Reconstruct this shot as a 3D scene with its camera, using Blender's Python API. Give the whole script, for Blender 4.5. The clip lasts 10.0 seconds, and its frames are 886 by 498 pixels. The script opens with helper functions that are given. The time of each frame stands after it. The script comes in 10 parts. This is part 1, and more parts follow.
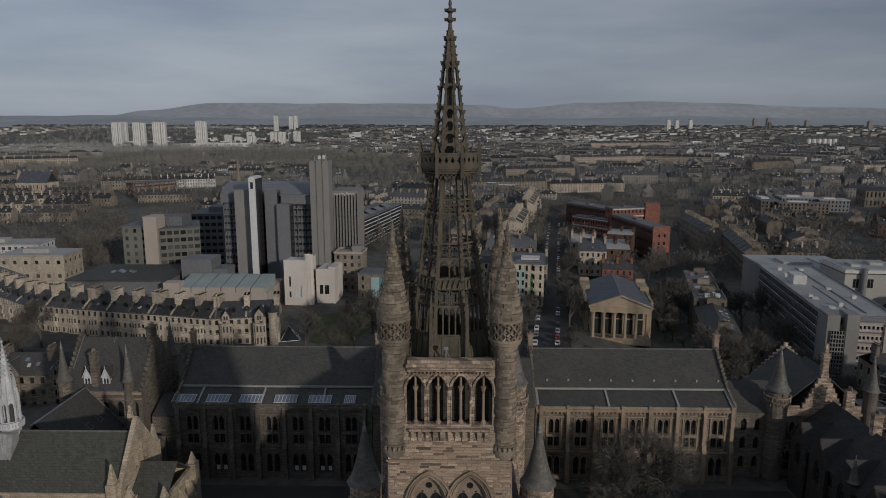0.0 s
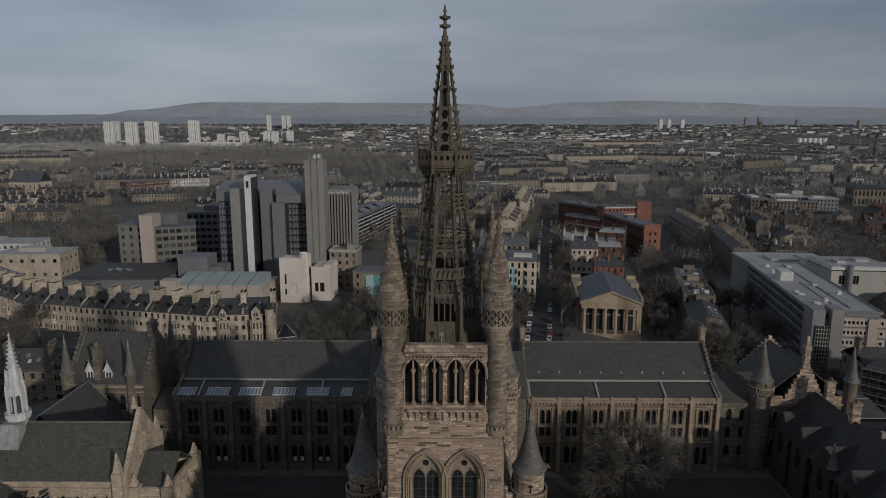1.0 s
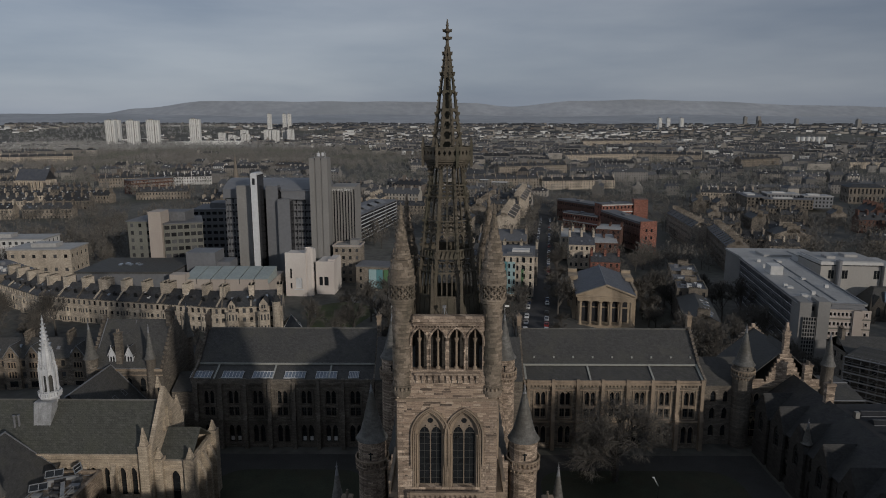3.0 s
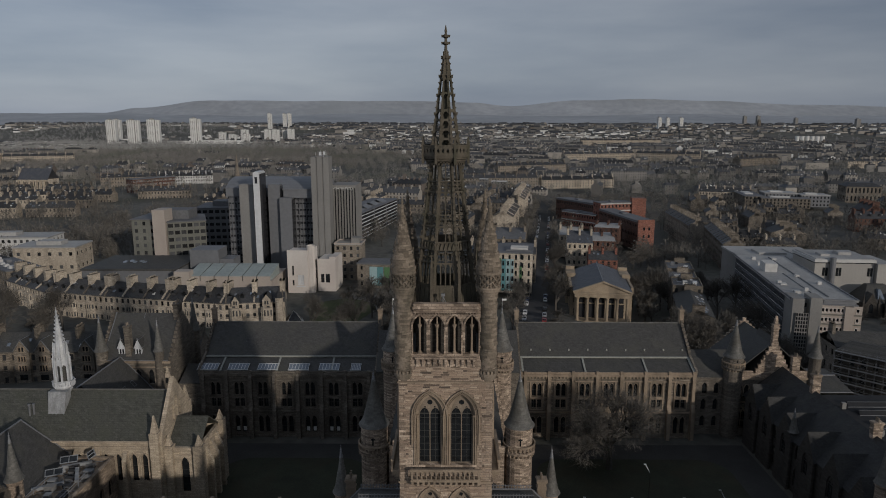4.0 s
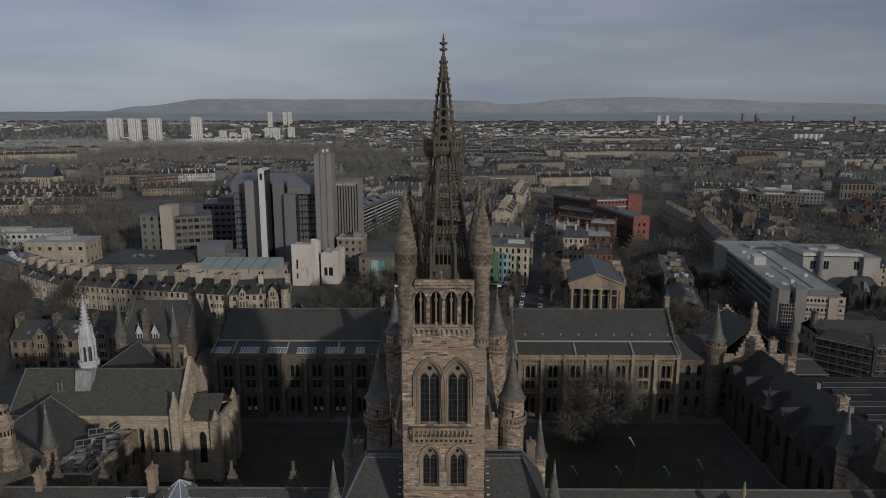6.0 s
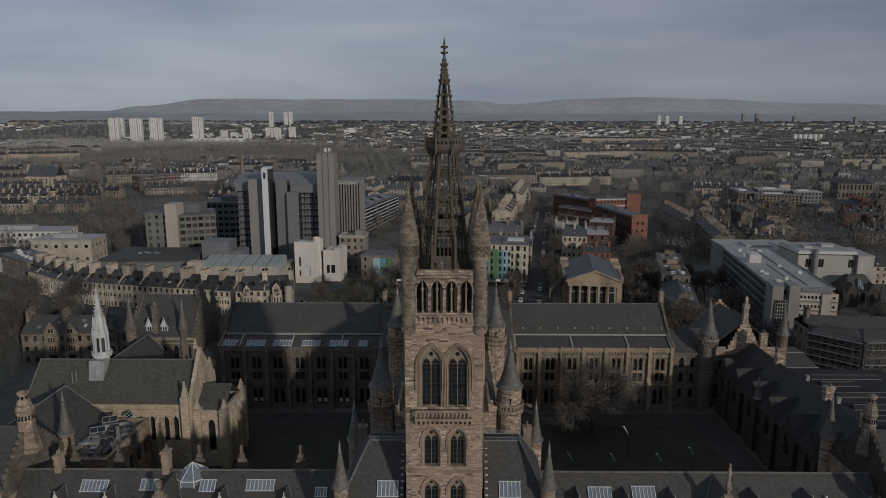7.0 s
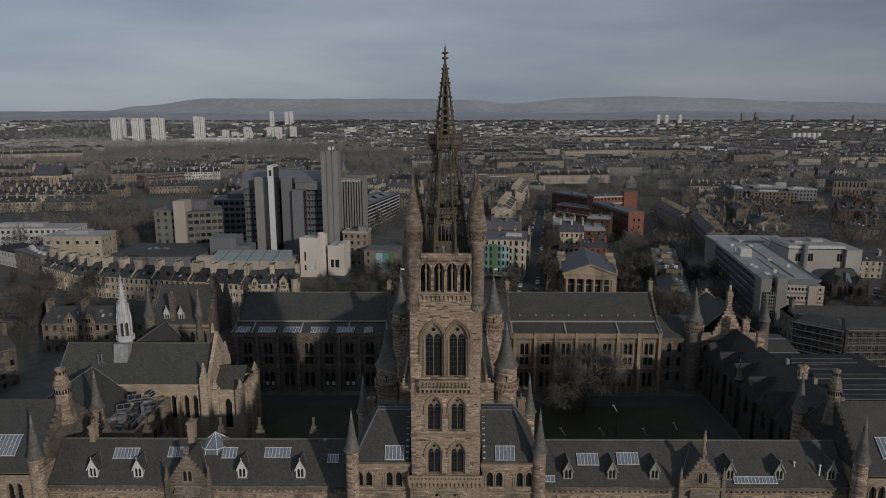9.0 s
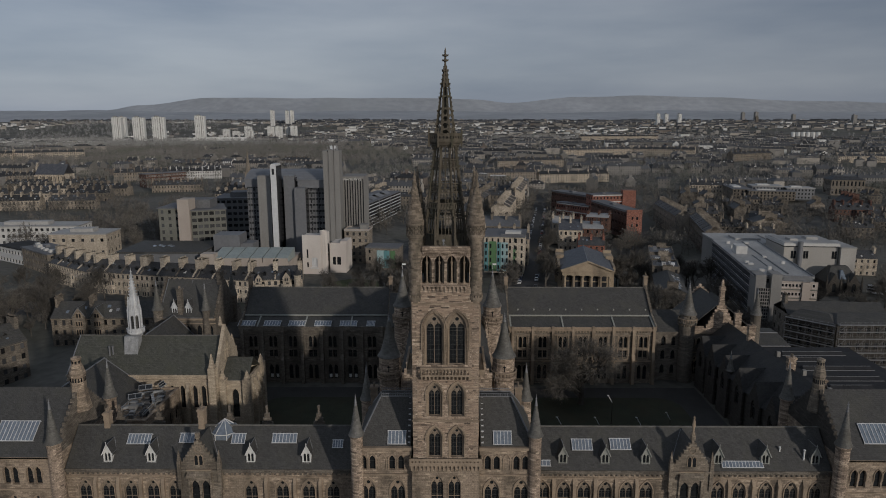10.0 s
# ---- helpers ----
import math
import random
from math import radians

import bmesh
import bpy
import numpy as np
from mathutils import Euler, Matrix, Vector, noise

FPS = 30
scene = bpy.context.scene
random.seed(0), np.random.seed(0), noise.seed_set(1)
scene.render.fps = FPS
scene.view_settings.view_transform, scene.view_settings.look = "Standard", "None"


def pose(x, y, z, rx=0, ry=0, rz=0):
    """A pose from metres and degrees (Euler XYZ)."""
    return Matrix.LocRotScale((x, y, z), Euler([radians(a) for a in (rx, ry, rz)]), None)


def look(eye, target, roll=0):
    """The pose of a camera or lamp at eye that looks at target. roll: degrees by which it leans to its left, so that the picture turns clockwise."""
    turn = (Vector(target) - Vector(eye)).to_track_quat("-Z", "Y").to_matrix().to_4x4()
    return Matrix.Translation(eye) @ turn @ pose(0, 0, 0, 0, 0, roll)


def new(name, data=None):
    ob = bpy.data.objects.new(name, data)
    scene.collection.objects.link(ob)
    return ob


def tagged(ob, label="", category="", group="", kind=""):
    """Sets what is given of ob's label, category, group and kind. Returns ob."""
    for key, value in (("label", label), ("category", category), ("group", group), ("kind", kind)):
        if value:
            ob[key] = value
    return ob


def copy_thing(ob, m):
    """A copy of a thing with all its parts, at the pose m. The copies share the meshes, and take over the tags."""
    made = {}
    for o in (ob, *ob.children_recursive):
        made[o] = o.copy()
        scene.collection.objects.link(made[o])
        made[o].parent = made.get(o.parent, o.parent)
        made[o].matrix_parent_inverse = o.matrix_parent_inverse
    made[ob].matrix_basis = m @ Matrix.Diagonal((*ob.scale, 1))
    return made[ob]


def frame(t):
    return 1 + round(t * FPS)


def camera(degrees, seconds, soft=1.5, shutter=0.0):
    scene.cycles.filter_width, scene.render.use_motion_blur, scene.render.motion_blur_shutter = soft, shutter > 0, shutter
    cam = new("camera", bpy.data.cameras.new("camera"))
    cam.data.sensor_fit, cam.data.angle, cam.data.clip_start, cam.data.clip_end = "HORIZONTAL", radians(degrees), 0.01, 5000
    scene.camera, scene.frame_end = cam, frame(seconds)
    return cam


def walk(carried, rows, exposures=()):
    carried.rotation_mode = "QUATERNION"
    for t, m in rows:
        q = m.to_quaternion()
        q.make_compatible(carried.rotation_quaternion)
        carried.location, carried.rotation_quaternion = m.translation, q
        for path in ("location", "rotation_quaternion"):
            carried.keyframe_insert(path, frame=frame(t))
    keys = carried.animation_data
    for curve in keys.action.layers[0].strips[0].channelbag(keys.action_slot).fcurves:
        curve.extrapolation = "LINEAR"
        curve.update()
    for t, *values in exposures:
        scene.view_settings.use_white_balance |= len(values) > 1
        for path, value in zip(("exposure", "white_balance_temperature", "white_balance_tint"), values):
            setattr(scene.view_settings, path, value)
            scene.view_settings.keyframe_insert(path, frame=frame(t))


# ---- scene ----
cam = camera(66.9, 10.0, 1.0)
PATH = [
    (0, (0.529, -54.422, 74.658), (0.49, -52.456, 74.293), -0.0),
    (0.5, (0.465, -56.396, 74.687), (0.435, -54.43, 74.322), -0.0),
    (1, (0.384, -58.411, 74.707), (0.365, -56.445, 74.34), 0.0),
    (1.5, (0.256, -60.641, 74.733), (0.237, -58.675, 74.365), 0.0),
    (2, (0.175, -62.87, 74.785), (0.157, -60.904, 74.416), 0.0),
    (2.5, (0.177, -65.16, 74.792), (0.158, -63.194, 74.422), 0.0),
    (4, (0.391, -72.288, 74.821), (0.372, -70.323, 74.449), 0.0),
    (4.5, (0.525, -74.693, 74.826), (0.506, -72.728, 74.453), 0.0),
    (5, (0.623, -77.139, 74.77), (0.603, -75.174, 74.396), 0.0),
    (5.5, (0.681, -79.652, 74.762), (0.662, -77.687, 74.387), 0.0),
    (6.8, (0.724, -86.313, 74.619), (0.705, -84.35, 74.239), -0.1),
    (7, (0.724, -87.338, 74.611), (0.704, -85.374, 74.234), 0.0),
    (7.5, (0.731, -89.861, 74.617), (0.71, -87.897, 74.239), -0.0),
    (8, (0.652, -92.487, 74.563), (0.631, -90.524, 74.184), -0.0),
    (8.5, (0.626, -95.116, 74.546), (0.604, -93.152, 74.167), -0.0),
    (9, (0.686, -97.715, 74.504), (0.665, -95.752, 74.125), -0.1),
    (9.5, (0.685, -100.291, 74.491), (0.663, -98.328, 74.111), -0.1),
    (10, (0.762, -102.785, 74.506), (0.74, -100.822, 74.125), -0.1),
]
walk(cam, [(t, look(eye, target, roll)) for t, eye, target, roll in PATH])

# ---- world, sun, exposure ----
SUN_AZ, SUN_EL = radians(144), radians(14.5)      # clockwise from north (+y), and up
TO_SUN = Vector((math.sin(SUN_AZ) * math.cos(SUN_EL), math.cos(SUN_AZ) * math.cos(SUN_EL), math.sin(SUN_EL)))
world = bpy.data.worlds.new("overcast_sky")
scene.world = world
world.use_nodes = True
wn, wl = world.node_tree.nodes, world.node_tree.links
background = wn["Background"]
sky = wn.new("ShaderNodeTexSky")
sky.sky_type, sky.sun_disc, sky.sun_elevation, sky.sun_rotation = "NISHITA", False, SUN_EL, SUN_AZ
sky_gain = wn.new("ShaderNodeVectorMath")
sky_gain.operation = "SCALE"
sky_gain.inputs["Scale"].default_value = 0.10
wl.new(sky.outputs[0], sky_gain.inputs[0])
wc = wn.new("ShaderNodeTexCoord")
wm = wn.new("ShaderNodeMapping")
wm.inputs["Scale"].default_value = (1.3, 1.3, 7.0)
wl.new(wc.outputs["Generated"], wm.inputs[0])
cloud = wn.new("ShaderNodeTexNoise")
cloud.inputs["Scale"].default_value, cloud.inputs["Detail"].default_value, cloud.inputs["Roughness"].default_value = 1.6, 6, 0.5
wl.new(wm.outputs[0], cloud.inputs["Vector"])
cr = wn.new("ShaderNodeValToRGB")
cr.color_ramp.elements[0].position, cr.color_ramp.elements[0].color = 0.32, (0.195, 0.235, 0.31, 1)
cr.color_ramp.elements[1].position, cr.color_ramp.elements[1].color = 0.68, (0.33, 0.365, 0.425, 1)
wl.new(cloud.outputs["Fac"], cr.inputs[0])
wmix = wn.new("ShaderNodeMixRGB")
wmix.inputs[0].default_value = 0.92
wl.new(sky_gain.outputs[0], wmix.inputs[1])
wl.new(cr.outputs[0], wmix.inputs[2])
# sky dimmed overhead, out of view, to deepen the shadows; full towards the horizon
wsep = wn.new("ShaderNodeSeparateXYZ")
wl.new(wc.outputs["Generated"], wsep.inputs[0])
wr = wn.new("ShaderNodeMapRange")
wr.inputs[1].default_value, wr.inputs[2].default_value, wr.inputs[3].default_value, wr.inputs[4].default_value = 0.16, 0.6, 1.0, 0.82
wl.new(wsep.outputs[2], wr.inputs[0])
wdim = wn.new("ShaderNodeVectorMath")
wdim.operation = "SCALE"
wl.new(wmix.outputs[0], wdim.inputs[0])
wside = wn.new("ShaderNodeMapRange")      # the cloud is thinner to the west
wside.inputs[1].default_value, wside.inputs[2].default_value, wside.inputs[3].default_value, wside.inputs[4].default_value = -0.7, 0.7, 1.14, 0.7
wl.new(wsep.outputs[0], wside.inputs[0])
wmul = wn.new("ShaderNodeMath")
wmul.operation = "MULTIPLY"
wl.new(wr.outputs[0], wmul.inputs[0])
wl.new(wside.outputs[0], wmul.inputs[1])
wl.new(wmul.outputs[0], wdim.inputs["Scale"])
wl.new(wdim.outputs[0], background.inputs[0])
background.inputs[1].default_value = 1.0
sun_data = bpy.data.lights.new("sun", "SUN")
sun_data.energy, sun_data.angle, sun_data.color = 1.78, radians(1.5), (1.0, 0.92, 0.83)
sun = new("sun", sun_data)
sun.matrix_world = look(TO_SUN * 300, (0, 0, 0))

# ---- materials ----
def mat(name, base, rough=0.85, metal=0.0, vary=0.25, scale=0.6, fine=9.0, bump=0.15, dark=None, dark_amount=0.0, rand=0.0, spec=0.3, island=0.0):
    """A worn plain surface: two scales of noise over the base colour, an optional second colour in blotches, fine bump."""
    m = bpy.data.materials.new(name)
    m.use_nodes = True
    n, l = m.node_tree.nodes, m.node_tree.links
    b = n["Principled BSDF"]
    b.inputs["Roughness"].default_value, b.inputs["Metallic"].default_value = rough, metal
    b.inputs["Specular IOR Level"].default_value = spec
    tc = n.new("ShaderNodeTexCoord")
    big, small = n.new("ShaderNodeTexNoise"), n.new("ShaderNodeTexNoise")
    big.inputs["Scale"].default_value, big.inputs["Detail"].default_value = scale, 4
    small.inputs["Scale"].default_value, small.inputs["Detail"].default_value = fine, 3
    for t in (big, small):
        l.new(tc.outputs["Object"], t.inputs["Vector"])
    add = n.new("ShaderNodeMath")
    add.operation = "ADD"
    l.new(big.outputs["Fac"], add.inputs[0])
    l.new(small.outputs["Fac"], add.inputs[1])
    mr = n.new("ShaderNodeMapRange")
    mr.inputs[1].default_value, mr.inputs[2].default_value = 0.6, 1.4
    mr.inputs[3].default_value, mr.inputs[4].default_value = 1 - vary, 1 + vary
    l.new(add.outputs[0], mr.inputs[0])
    col = n.new("ShaderNodeVectorMath")
    col.operation = "SCALE"
    col.inputs[0].default_value = base
    l.new(mr.outputs[0], col.inputs["Scale"])
    out = col.outputs[0]
    if rand:
        oi = n.new("ShaderNodeObjectInfo")
        r2 = n.new("ShaderNodeMapRange")
        r2.inputs[3].default_value, r2.inputs[4].default_value = 1 - rand, 1 + rand
        l.new(oi.outputs["Random"], r2.inputs[0])
        c2 = n.new("ShaderNodeVectorMath")
        c2.operation = "SCALE"
        l.new(out, c2.inputs[0])
        l.new(r2.outputs[0], c2.inputs["Scale"])
        out = c2.outputs[0]
    if island:
        gi = n.new("ShaderNodeNewGeometry")
        r3 = n.new("ShaderNodeMapRange")
        r3.inputs[3].default_value, r3.inputs[4].default_value = 1 - island, 1 + island
        l.new(gi.outputs["Random Per Island"], r3.inputs[0])
        c3 = n.new("ShaderNodeVectorMath")
        c3.operation = "SCALE"
        l.new(out, c3.inputs[0])
        l.new(r3.outputs[0], c3.inputs["Scale"])
        out = c3.outputs[0]
    if dark:
        st = n.new("ShaderNodeTexNoise")
        st.inputs["Scale"].default_value, st.inputs["Detail"].default_value = scale * 0.7, 5
        mp = n.new("ShaderNodeMapping")
        mp.inputs["Scale"].default_value = (1, 1, 0.35)
        mp.inputs["Location"].default_value = (7, 3, 1)
        l.new(tc.outputs["Object"], mp.inputs[0])
        l.new(mp.outputs[0], st.inputs["Vector"])
        sr = n.new("ShaderNodeMapRange")
        sr.inputs[1].default_value, sr.inputs[2].default_value = 0.45, 0.7
        sr.inputs[4].default_value = dark_amount
        l.new(st.outputs["Fac"], sr.inputs[0])
        mx = n.new("ShaderNodeMixRGB")
        mx.inputs[2].default_value = (*dark, 1)
        l.new(sr.outputs[0], mx.inputs[0])
        l.new(out, mx.inputs[1])
        out = mx.outputs[0]
    l.new(out, b.inputs["Base Color"])
    if bump:
        bp = n.new("ShaderNodeBump")
        bp.inputs["Strength"].default_value, bp.inputs["Distance"].default_value = bump, 0.1
        l.new(small.outputs["Fac"], bp.inputs["Height"])
        l.new(bp.outputs[0], b.inputs["Normal"])
    return m


def coursed(name, c1, c2, mortar, bw, bh, rough=0.88, gap=0.02, stain=(0.05, 0.045, 0.04), stain_amount=0.55, bump=0.35, rand=0.0, contrast=0.85):
    """Masonry, brick or slates in courses: the upright axis is z, the other runs along the wall."""
    m = bpy.data.materials.new(name)
    m.use_nodes = True
    n, l = m.node_tree.nodes, m.node_tree.links
    b = n["Principled BSDF"]
    b.inputs["Roughness"].default_value = rough
    b.inputs["Specular IOR Level"].default_value = 0.25
    tc = n.new("ShaderNodeTexCoord")
    sp, cb = n.new("ShaderNodeSeparateXYZ"), n.new("ShaderNodeCombineXYZ")
    l.new(tc.outputs["Object"], sp.inputs[0])
    ad = n.new("ShaderNodeMath")
    ad.operation = "ADD"
    l.new(sp.outputs[0], ad.inputs[0])
    l.new(sp.outputs[1], ad.inputs[1])
    l.new(ad.outputs[0], cb.inputs[0])
    l.new(sp.outputs[2], cb.inputs[1])
    br = n.new("ShaderNodeTexBrick")
    br.inputs["Scale"].default_value = 1.0
    br.inputs["Color1"].default_value, br.inputs["Color2"].default_value, br.inputs["Mortar"].default_value = (*c1, 1), (*c2, 1), (*mortar, 1)
    br.inputs["Mortar Size"].default_value, br.inputs["Brick Width"].default_value, br.inputs["Row Height"].default_value = gap, bw, bh
    br.inputs["Mortar Smooth"].default_value = 0.3
    br.offset = 0.47
    l.new(cb.outputs[0], br.inputs["Vector"])
    # a second, longer bond adds odd pale and dark stones
    cell = n.new("ShaderNodeTexBrick")
    cell.inputs["Scale"].default_value = 1.0
    cell.inputs["Color1"].default_value, cell.inputs["Color2"].default_value, cell.inputs["Mortar"].default_value = (0.45, 0.43, 0.42, 1), (1.5, 1.5, 1.5, 1), (0.95, 0.95, 0.95, 1)
    cell.inputs["Mortar Size"].default_value, cell.inputs["Brick Width"].default_value, cell.inputs["Row Height"].default_value = 0, bw * 1.3, bh * 1
    cell.inputs["Bias"].default_value = 0.1
    cell.offset = 0.31
    l.new(cb.outputs[0], cell.inputs["Vector"])
    mul = n.new("ShaderNodeMixRGB")
    mul.blend_type = "MULTIPLY"
    mul.inputs[0].default_value = contrast
    l.new(br.outputs["Color"], mul.inputs[1])
    l.new(cell.outputs["Color"], mul.inputs[2])
    big, small = n.new("ShaderNodeTexNoise"), n.new("ShaderNodeTexNoise")
    big.inputs["Scale"].default_value, big.inputs["Detail"].default_value = 0.28, 6
    small.inputs["Scale"].default_value, small.inputs["Detail"].default_value = 5.0, 4
    mp = n.new("ShaderNodeMapping")
    mp.inputs["Scale"].default_value = (1, 1, 0.45)
    l.new(tc.outputs["Object"], mp.inputs[0])
    l.new(mp.outputs[0], big.inputs["Vector"])
    l.new(tc.outputs["Object"], small.inputs["Vector"])
    mr = n.new("ShaderNodeMapRange")
    mr.inputs[1].default_value, mr.inputs[2].default_value = 0.48, 0.72
    mr.inputs[4].default_value = stain_amount
    l.new(big.outputs["Fac"], mr.inputs[0])
    mx = n.new("ShaderNodeMixRGB")
    mx.inputs[2].default_value = (*stain, 1)
    l.new(mr.outputs[0], mx.inputs[0])
    l.new(mul.outputs[0], mx.inputs[1])
    mr2 = n.new("ShaderNodeMapRange")
    mr2.inputs[1].default_value, mr2.inputs[2].default_value, mr2.inputs[3].default_value, mr2.inputs[4].default_value = 0.3, 0.7, 0.75, 1.25
    l.new(small.outputs["Fac"], mr2.inputs[0])
    sc = n.new("ShaderNodeVectorMath")
    sc.operation = "SCALE"
    l.new(mx.outputs[0], sc.inputs[0])
    l.new(mr2.outputs[0], sc.inputs["Scale"])
    out = sc.outputs[0]
    if rand:
        oi = n.new("ShaderNodeObjectInfo")
        r2 = n.new("ShaderNodeMapRange")
        r2.inputs[3].default_value, r2.inputs[4].default_value = 1 - rand, 1 + rand
        l.new(oi.outputs["Random"], r2.inputs[0])
        s2 = n.new("ShaderNodeVectorMath")
        s2.operation = "SCALE"
        l.new(out, s2.inputs[0])
        l.new(r2.outputs[0], s2.inputs["Scale"])
        out = s2.outputs[0]
    l.new(out, b.inputs["Base Color"])
    bp = n.new("ShaderNodeBump")
    bp.inputs["Strength"].default_value, bp.inputs["Distance"].default_value = bump, 0.05
    l.new(br.outputs["Fac"], bp.inputs["Height"])
    bp.invert = True
    l.new(bp.outputs[0], b.inputs["Normal"])
    return m


STONE = coursed("tower_sandstone", (0.39, 0.312, 0.24), (0.205, 0.16, 0.124), (0.13, 0.10, 0.08), 0.85, 0.31, stain=(0.075, 0.06, 0.05), stain_amount=0.5)
STONE_PALE = coursed("pale_sandstone", (0.35, 0.28, 0.21), (0.225, 0.178, 0.136), (0.165, 0.133, 0.104), 0.9, 0.33, stain=(0.072, 0.061, 0.048), stain_amount=0.85, contrast=0.55)
STONE_GREY = coursed("sooty_shaded_sandstone", (0.18, 0.158, 0.13), (0.118, 0.103, 0.086), (0.075, 0.062, 0.052), 0.9, 0.33, stain=(0.045, 0.04, 0.035), stain_amount=0.7, contrast=0.4)
STONE_MID = coursed("smoky_sandstone", (0.235, 0.2, 0.157), (0.155, 0.131, 0.105), (0.09, 0.077, 0.063), 0.9, 0.33, stain=(0.06, 0.052, 0.043), stain_amount=0.7, contrast=0.5)
# near-black: shade on the east range and southeast gables is in the colour
STONE_DARK = coursed("near_black_stone", (0.064, 0.058, 0.051), (0.045, 0.041, 0.036), (0.031, 0.029, 0.026), 0.9, 0.33, stain=(0.03, 0.028, 0.026), stain_amount=0.6, contrast=0.4)
TRIM = mat("dressed_sandstone", (0.29, 0.228, 0.168), 0.88, vary=0.3, scale=0.5, fine=6, dark=(0.08, 0.065, 0.05), dark_amount=0.6)
TRIM_DARK = mat("weathered_spire_stone", (0.1, 0.086, 0.066), 0.92, vary=0.4, scale=0.8, fine=5, bump=0.4, dark=(0.06, 0.06, 0.04), dark_amount=0.7)
TURRET = mat("weathered_turret_stone", (0.205, 0.168, 0.13), 0.92, vary=0.35, scale=0.7, fine=6, bump=0.4, dark=(0.065, 0.06, 0.046), dark_amount=0.75, island=0.38)
SLATE = coursed("grey_slate", (0.066, 0.065, 0.0625), (0.056, 0.055, 0.053), (0.038, 0.038, 0.037), 0.42, 0.26, rough=0.68, gap=0.01, stain=(0.08, 0.078, 0.066), stain_amount=0.6, bump=0.25, contrast=0.25)
# darker copy of the slate: the east range's shade put into the colour
SLATE_SHADE = coursed("shade_dark_slate", (0.036, 0.036, 0.036), (0.029, 0.029, 0.029), (0.02, 0.02, 0.02), 0.42, 0.26, rough=0.6, gap=0.01, stain=(0.055, 0.053, 0.046), stain_amount=0.6, bump=0.25, contrast=0.3)
SLATE_GREEN = coursed("mossy_slate", (0.078, 0.079, 0.068), (0.062, 0.063, 0.054), (0.03, 0.03, 0.026), 0.5, 0.32, rough=0.65, gap=0.012, stain=(0.075, 0.077, 0.056), stain_amount=0.5, bump=0.25, contrast=0.3)
LEAD = mat("lead_sheet", (0.2, 0.205, 0.215), 0.5, 0.3, vary=0.25, scale=0.5, fine=3, bump=0.05)
LEAD_CONE = mat("cone_slate", (0.125, 0.122, 0.113), 0.6, 0.0, vary=0.35, scale=0.6, fine=4, bump=0.1, dark=(0.07, 0.064, 0.05), dark_amount=0.7, island=0.22)
FLECHE = mat("pale_lead_fleche", (0.54, 0.55, 0.56), 0.6, 0.05, vary=0.25, scale=0.7, fine=4, bump=0.1, dark=(0.3, 0.31, 0.32), dark_amount=0.6)
APRON = mat("streaked_lead_apron", (0.3, 0.305, 0.31), 0.55, 0.1, vary=0.35, scale=0.8, fine=4, bump=0.1, dark=(0.14, 0.145, 0.14), dark_amount=0.8)
GLASS = mat("dark_window_glass", (0.016, 0.018, 0.02), 0.15, 0.0, vary=0.5, scale=0.5, fine=1.5, bump=0.0, spec=0.45)
SKYLIGHT = mat("skylight_glass", (0.15, 0.178, 0.215), 0.15, 0.0, vary=0.3, scale=0.8, fine=2, bump=0.0, spec=0.6)
WHITE = mat("white_paint", (0.62, 0.62, 0.60), 0.6, vary=0.12, bump=0.03)
GRASS = mat("winter_lawn", (0.036, 0.04, 0.026), 0.95, vary=0.35, scale=0.25, fine=4, bump=0.3, dark=(0.05, 0.04, 0.025), dark_amount=0.5)
PAVING = mat("court_paving", (0.043, 0.042, 0.04), 0.9, vary=0.3, scale=0.2, fine=3)
ASPHALT = mat("asphalt", (0.05, 0.05, 0.052), 0.9, vary=0.3, scale=0.1, fine=2)
EARTH = mat("city_ground", (0.1, 0.096, 0.086), 0.95, vary=0.5, scale=0.02, fine=0.3, bump=0.2, dark=(0.06, 0.062, 0.042), dark_amount=0.7)
CONCRETE = mat("grey_concrete_panels", (0.22, 0.215, 0.205), 0.85, vary=0.15, scale=0.1, fine=1.5, bump=0.08, dark=(0.15, 0.145, 0.14), dark_amount=0.5)
CONCRETE_PINK = mat("warm_board_marked_concrete", (0.38, 0.335, 0.295), 0.85, vary=0.15, scale=0.12, fine=2, bump=0.1, dark=(0.3, 0.25, 0.22), dark_amount=0.5)
CONCRETE_OLIVE = mat("greenish_grey_concrete", (0.155, 0.155, 0.135), 0.85, vary=0.2, scale=0.1, fine=1.5, bump=0.08, dark=(0.10, 0.10, 0.09), dark_amount=0.6)
THEATRE = mat("pale_grey_concrete", (0.36, 0.345, 0.32), 0.85, vary=0.15, scale=0.1, fine=1.5, bump=0.06, dark=(0.26, 0.25, 0.235), dark_amount=0.5)
TWIGS = mat("brown_winter_twigs", (0.1, 0.092, 0.081), 0.95, vary=0.35, scale=0.05, fine=4, rand=0.3, island=0.3)
SASH = mat("grey_painted_sash", (0.055, 0.054, 0.05), 0.6, vary=0.2)
DORMER_GREY = mat("grey_green_dormer_paint", (0.27, 0.275, 0.25), 0.7, vary=0.2, fine=4)
CHAPEL_STONE = coursed("pale_chapel_stone", (0.46, 0.385, 0.29), (0.36, 0.30, 0.23), (0.22, 0.185, 0.145), 0.9, 0.33, stain=(0.14, 0.12, 0.095), stain_amount=0.6, contrast=0.3)
TRIM_MID = mat("sooted_dressed_stone", (0.215, 0.175, 0.135), 0.9, vary=0.35, scale=0.5, fine=6, dark=(0.07, 0.06, 0.048), dark_amount=0.7)
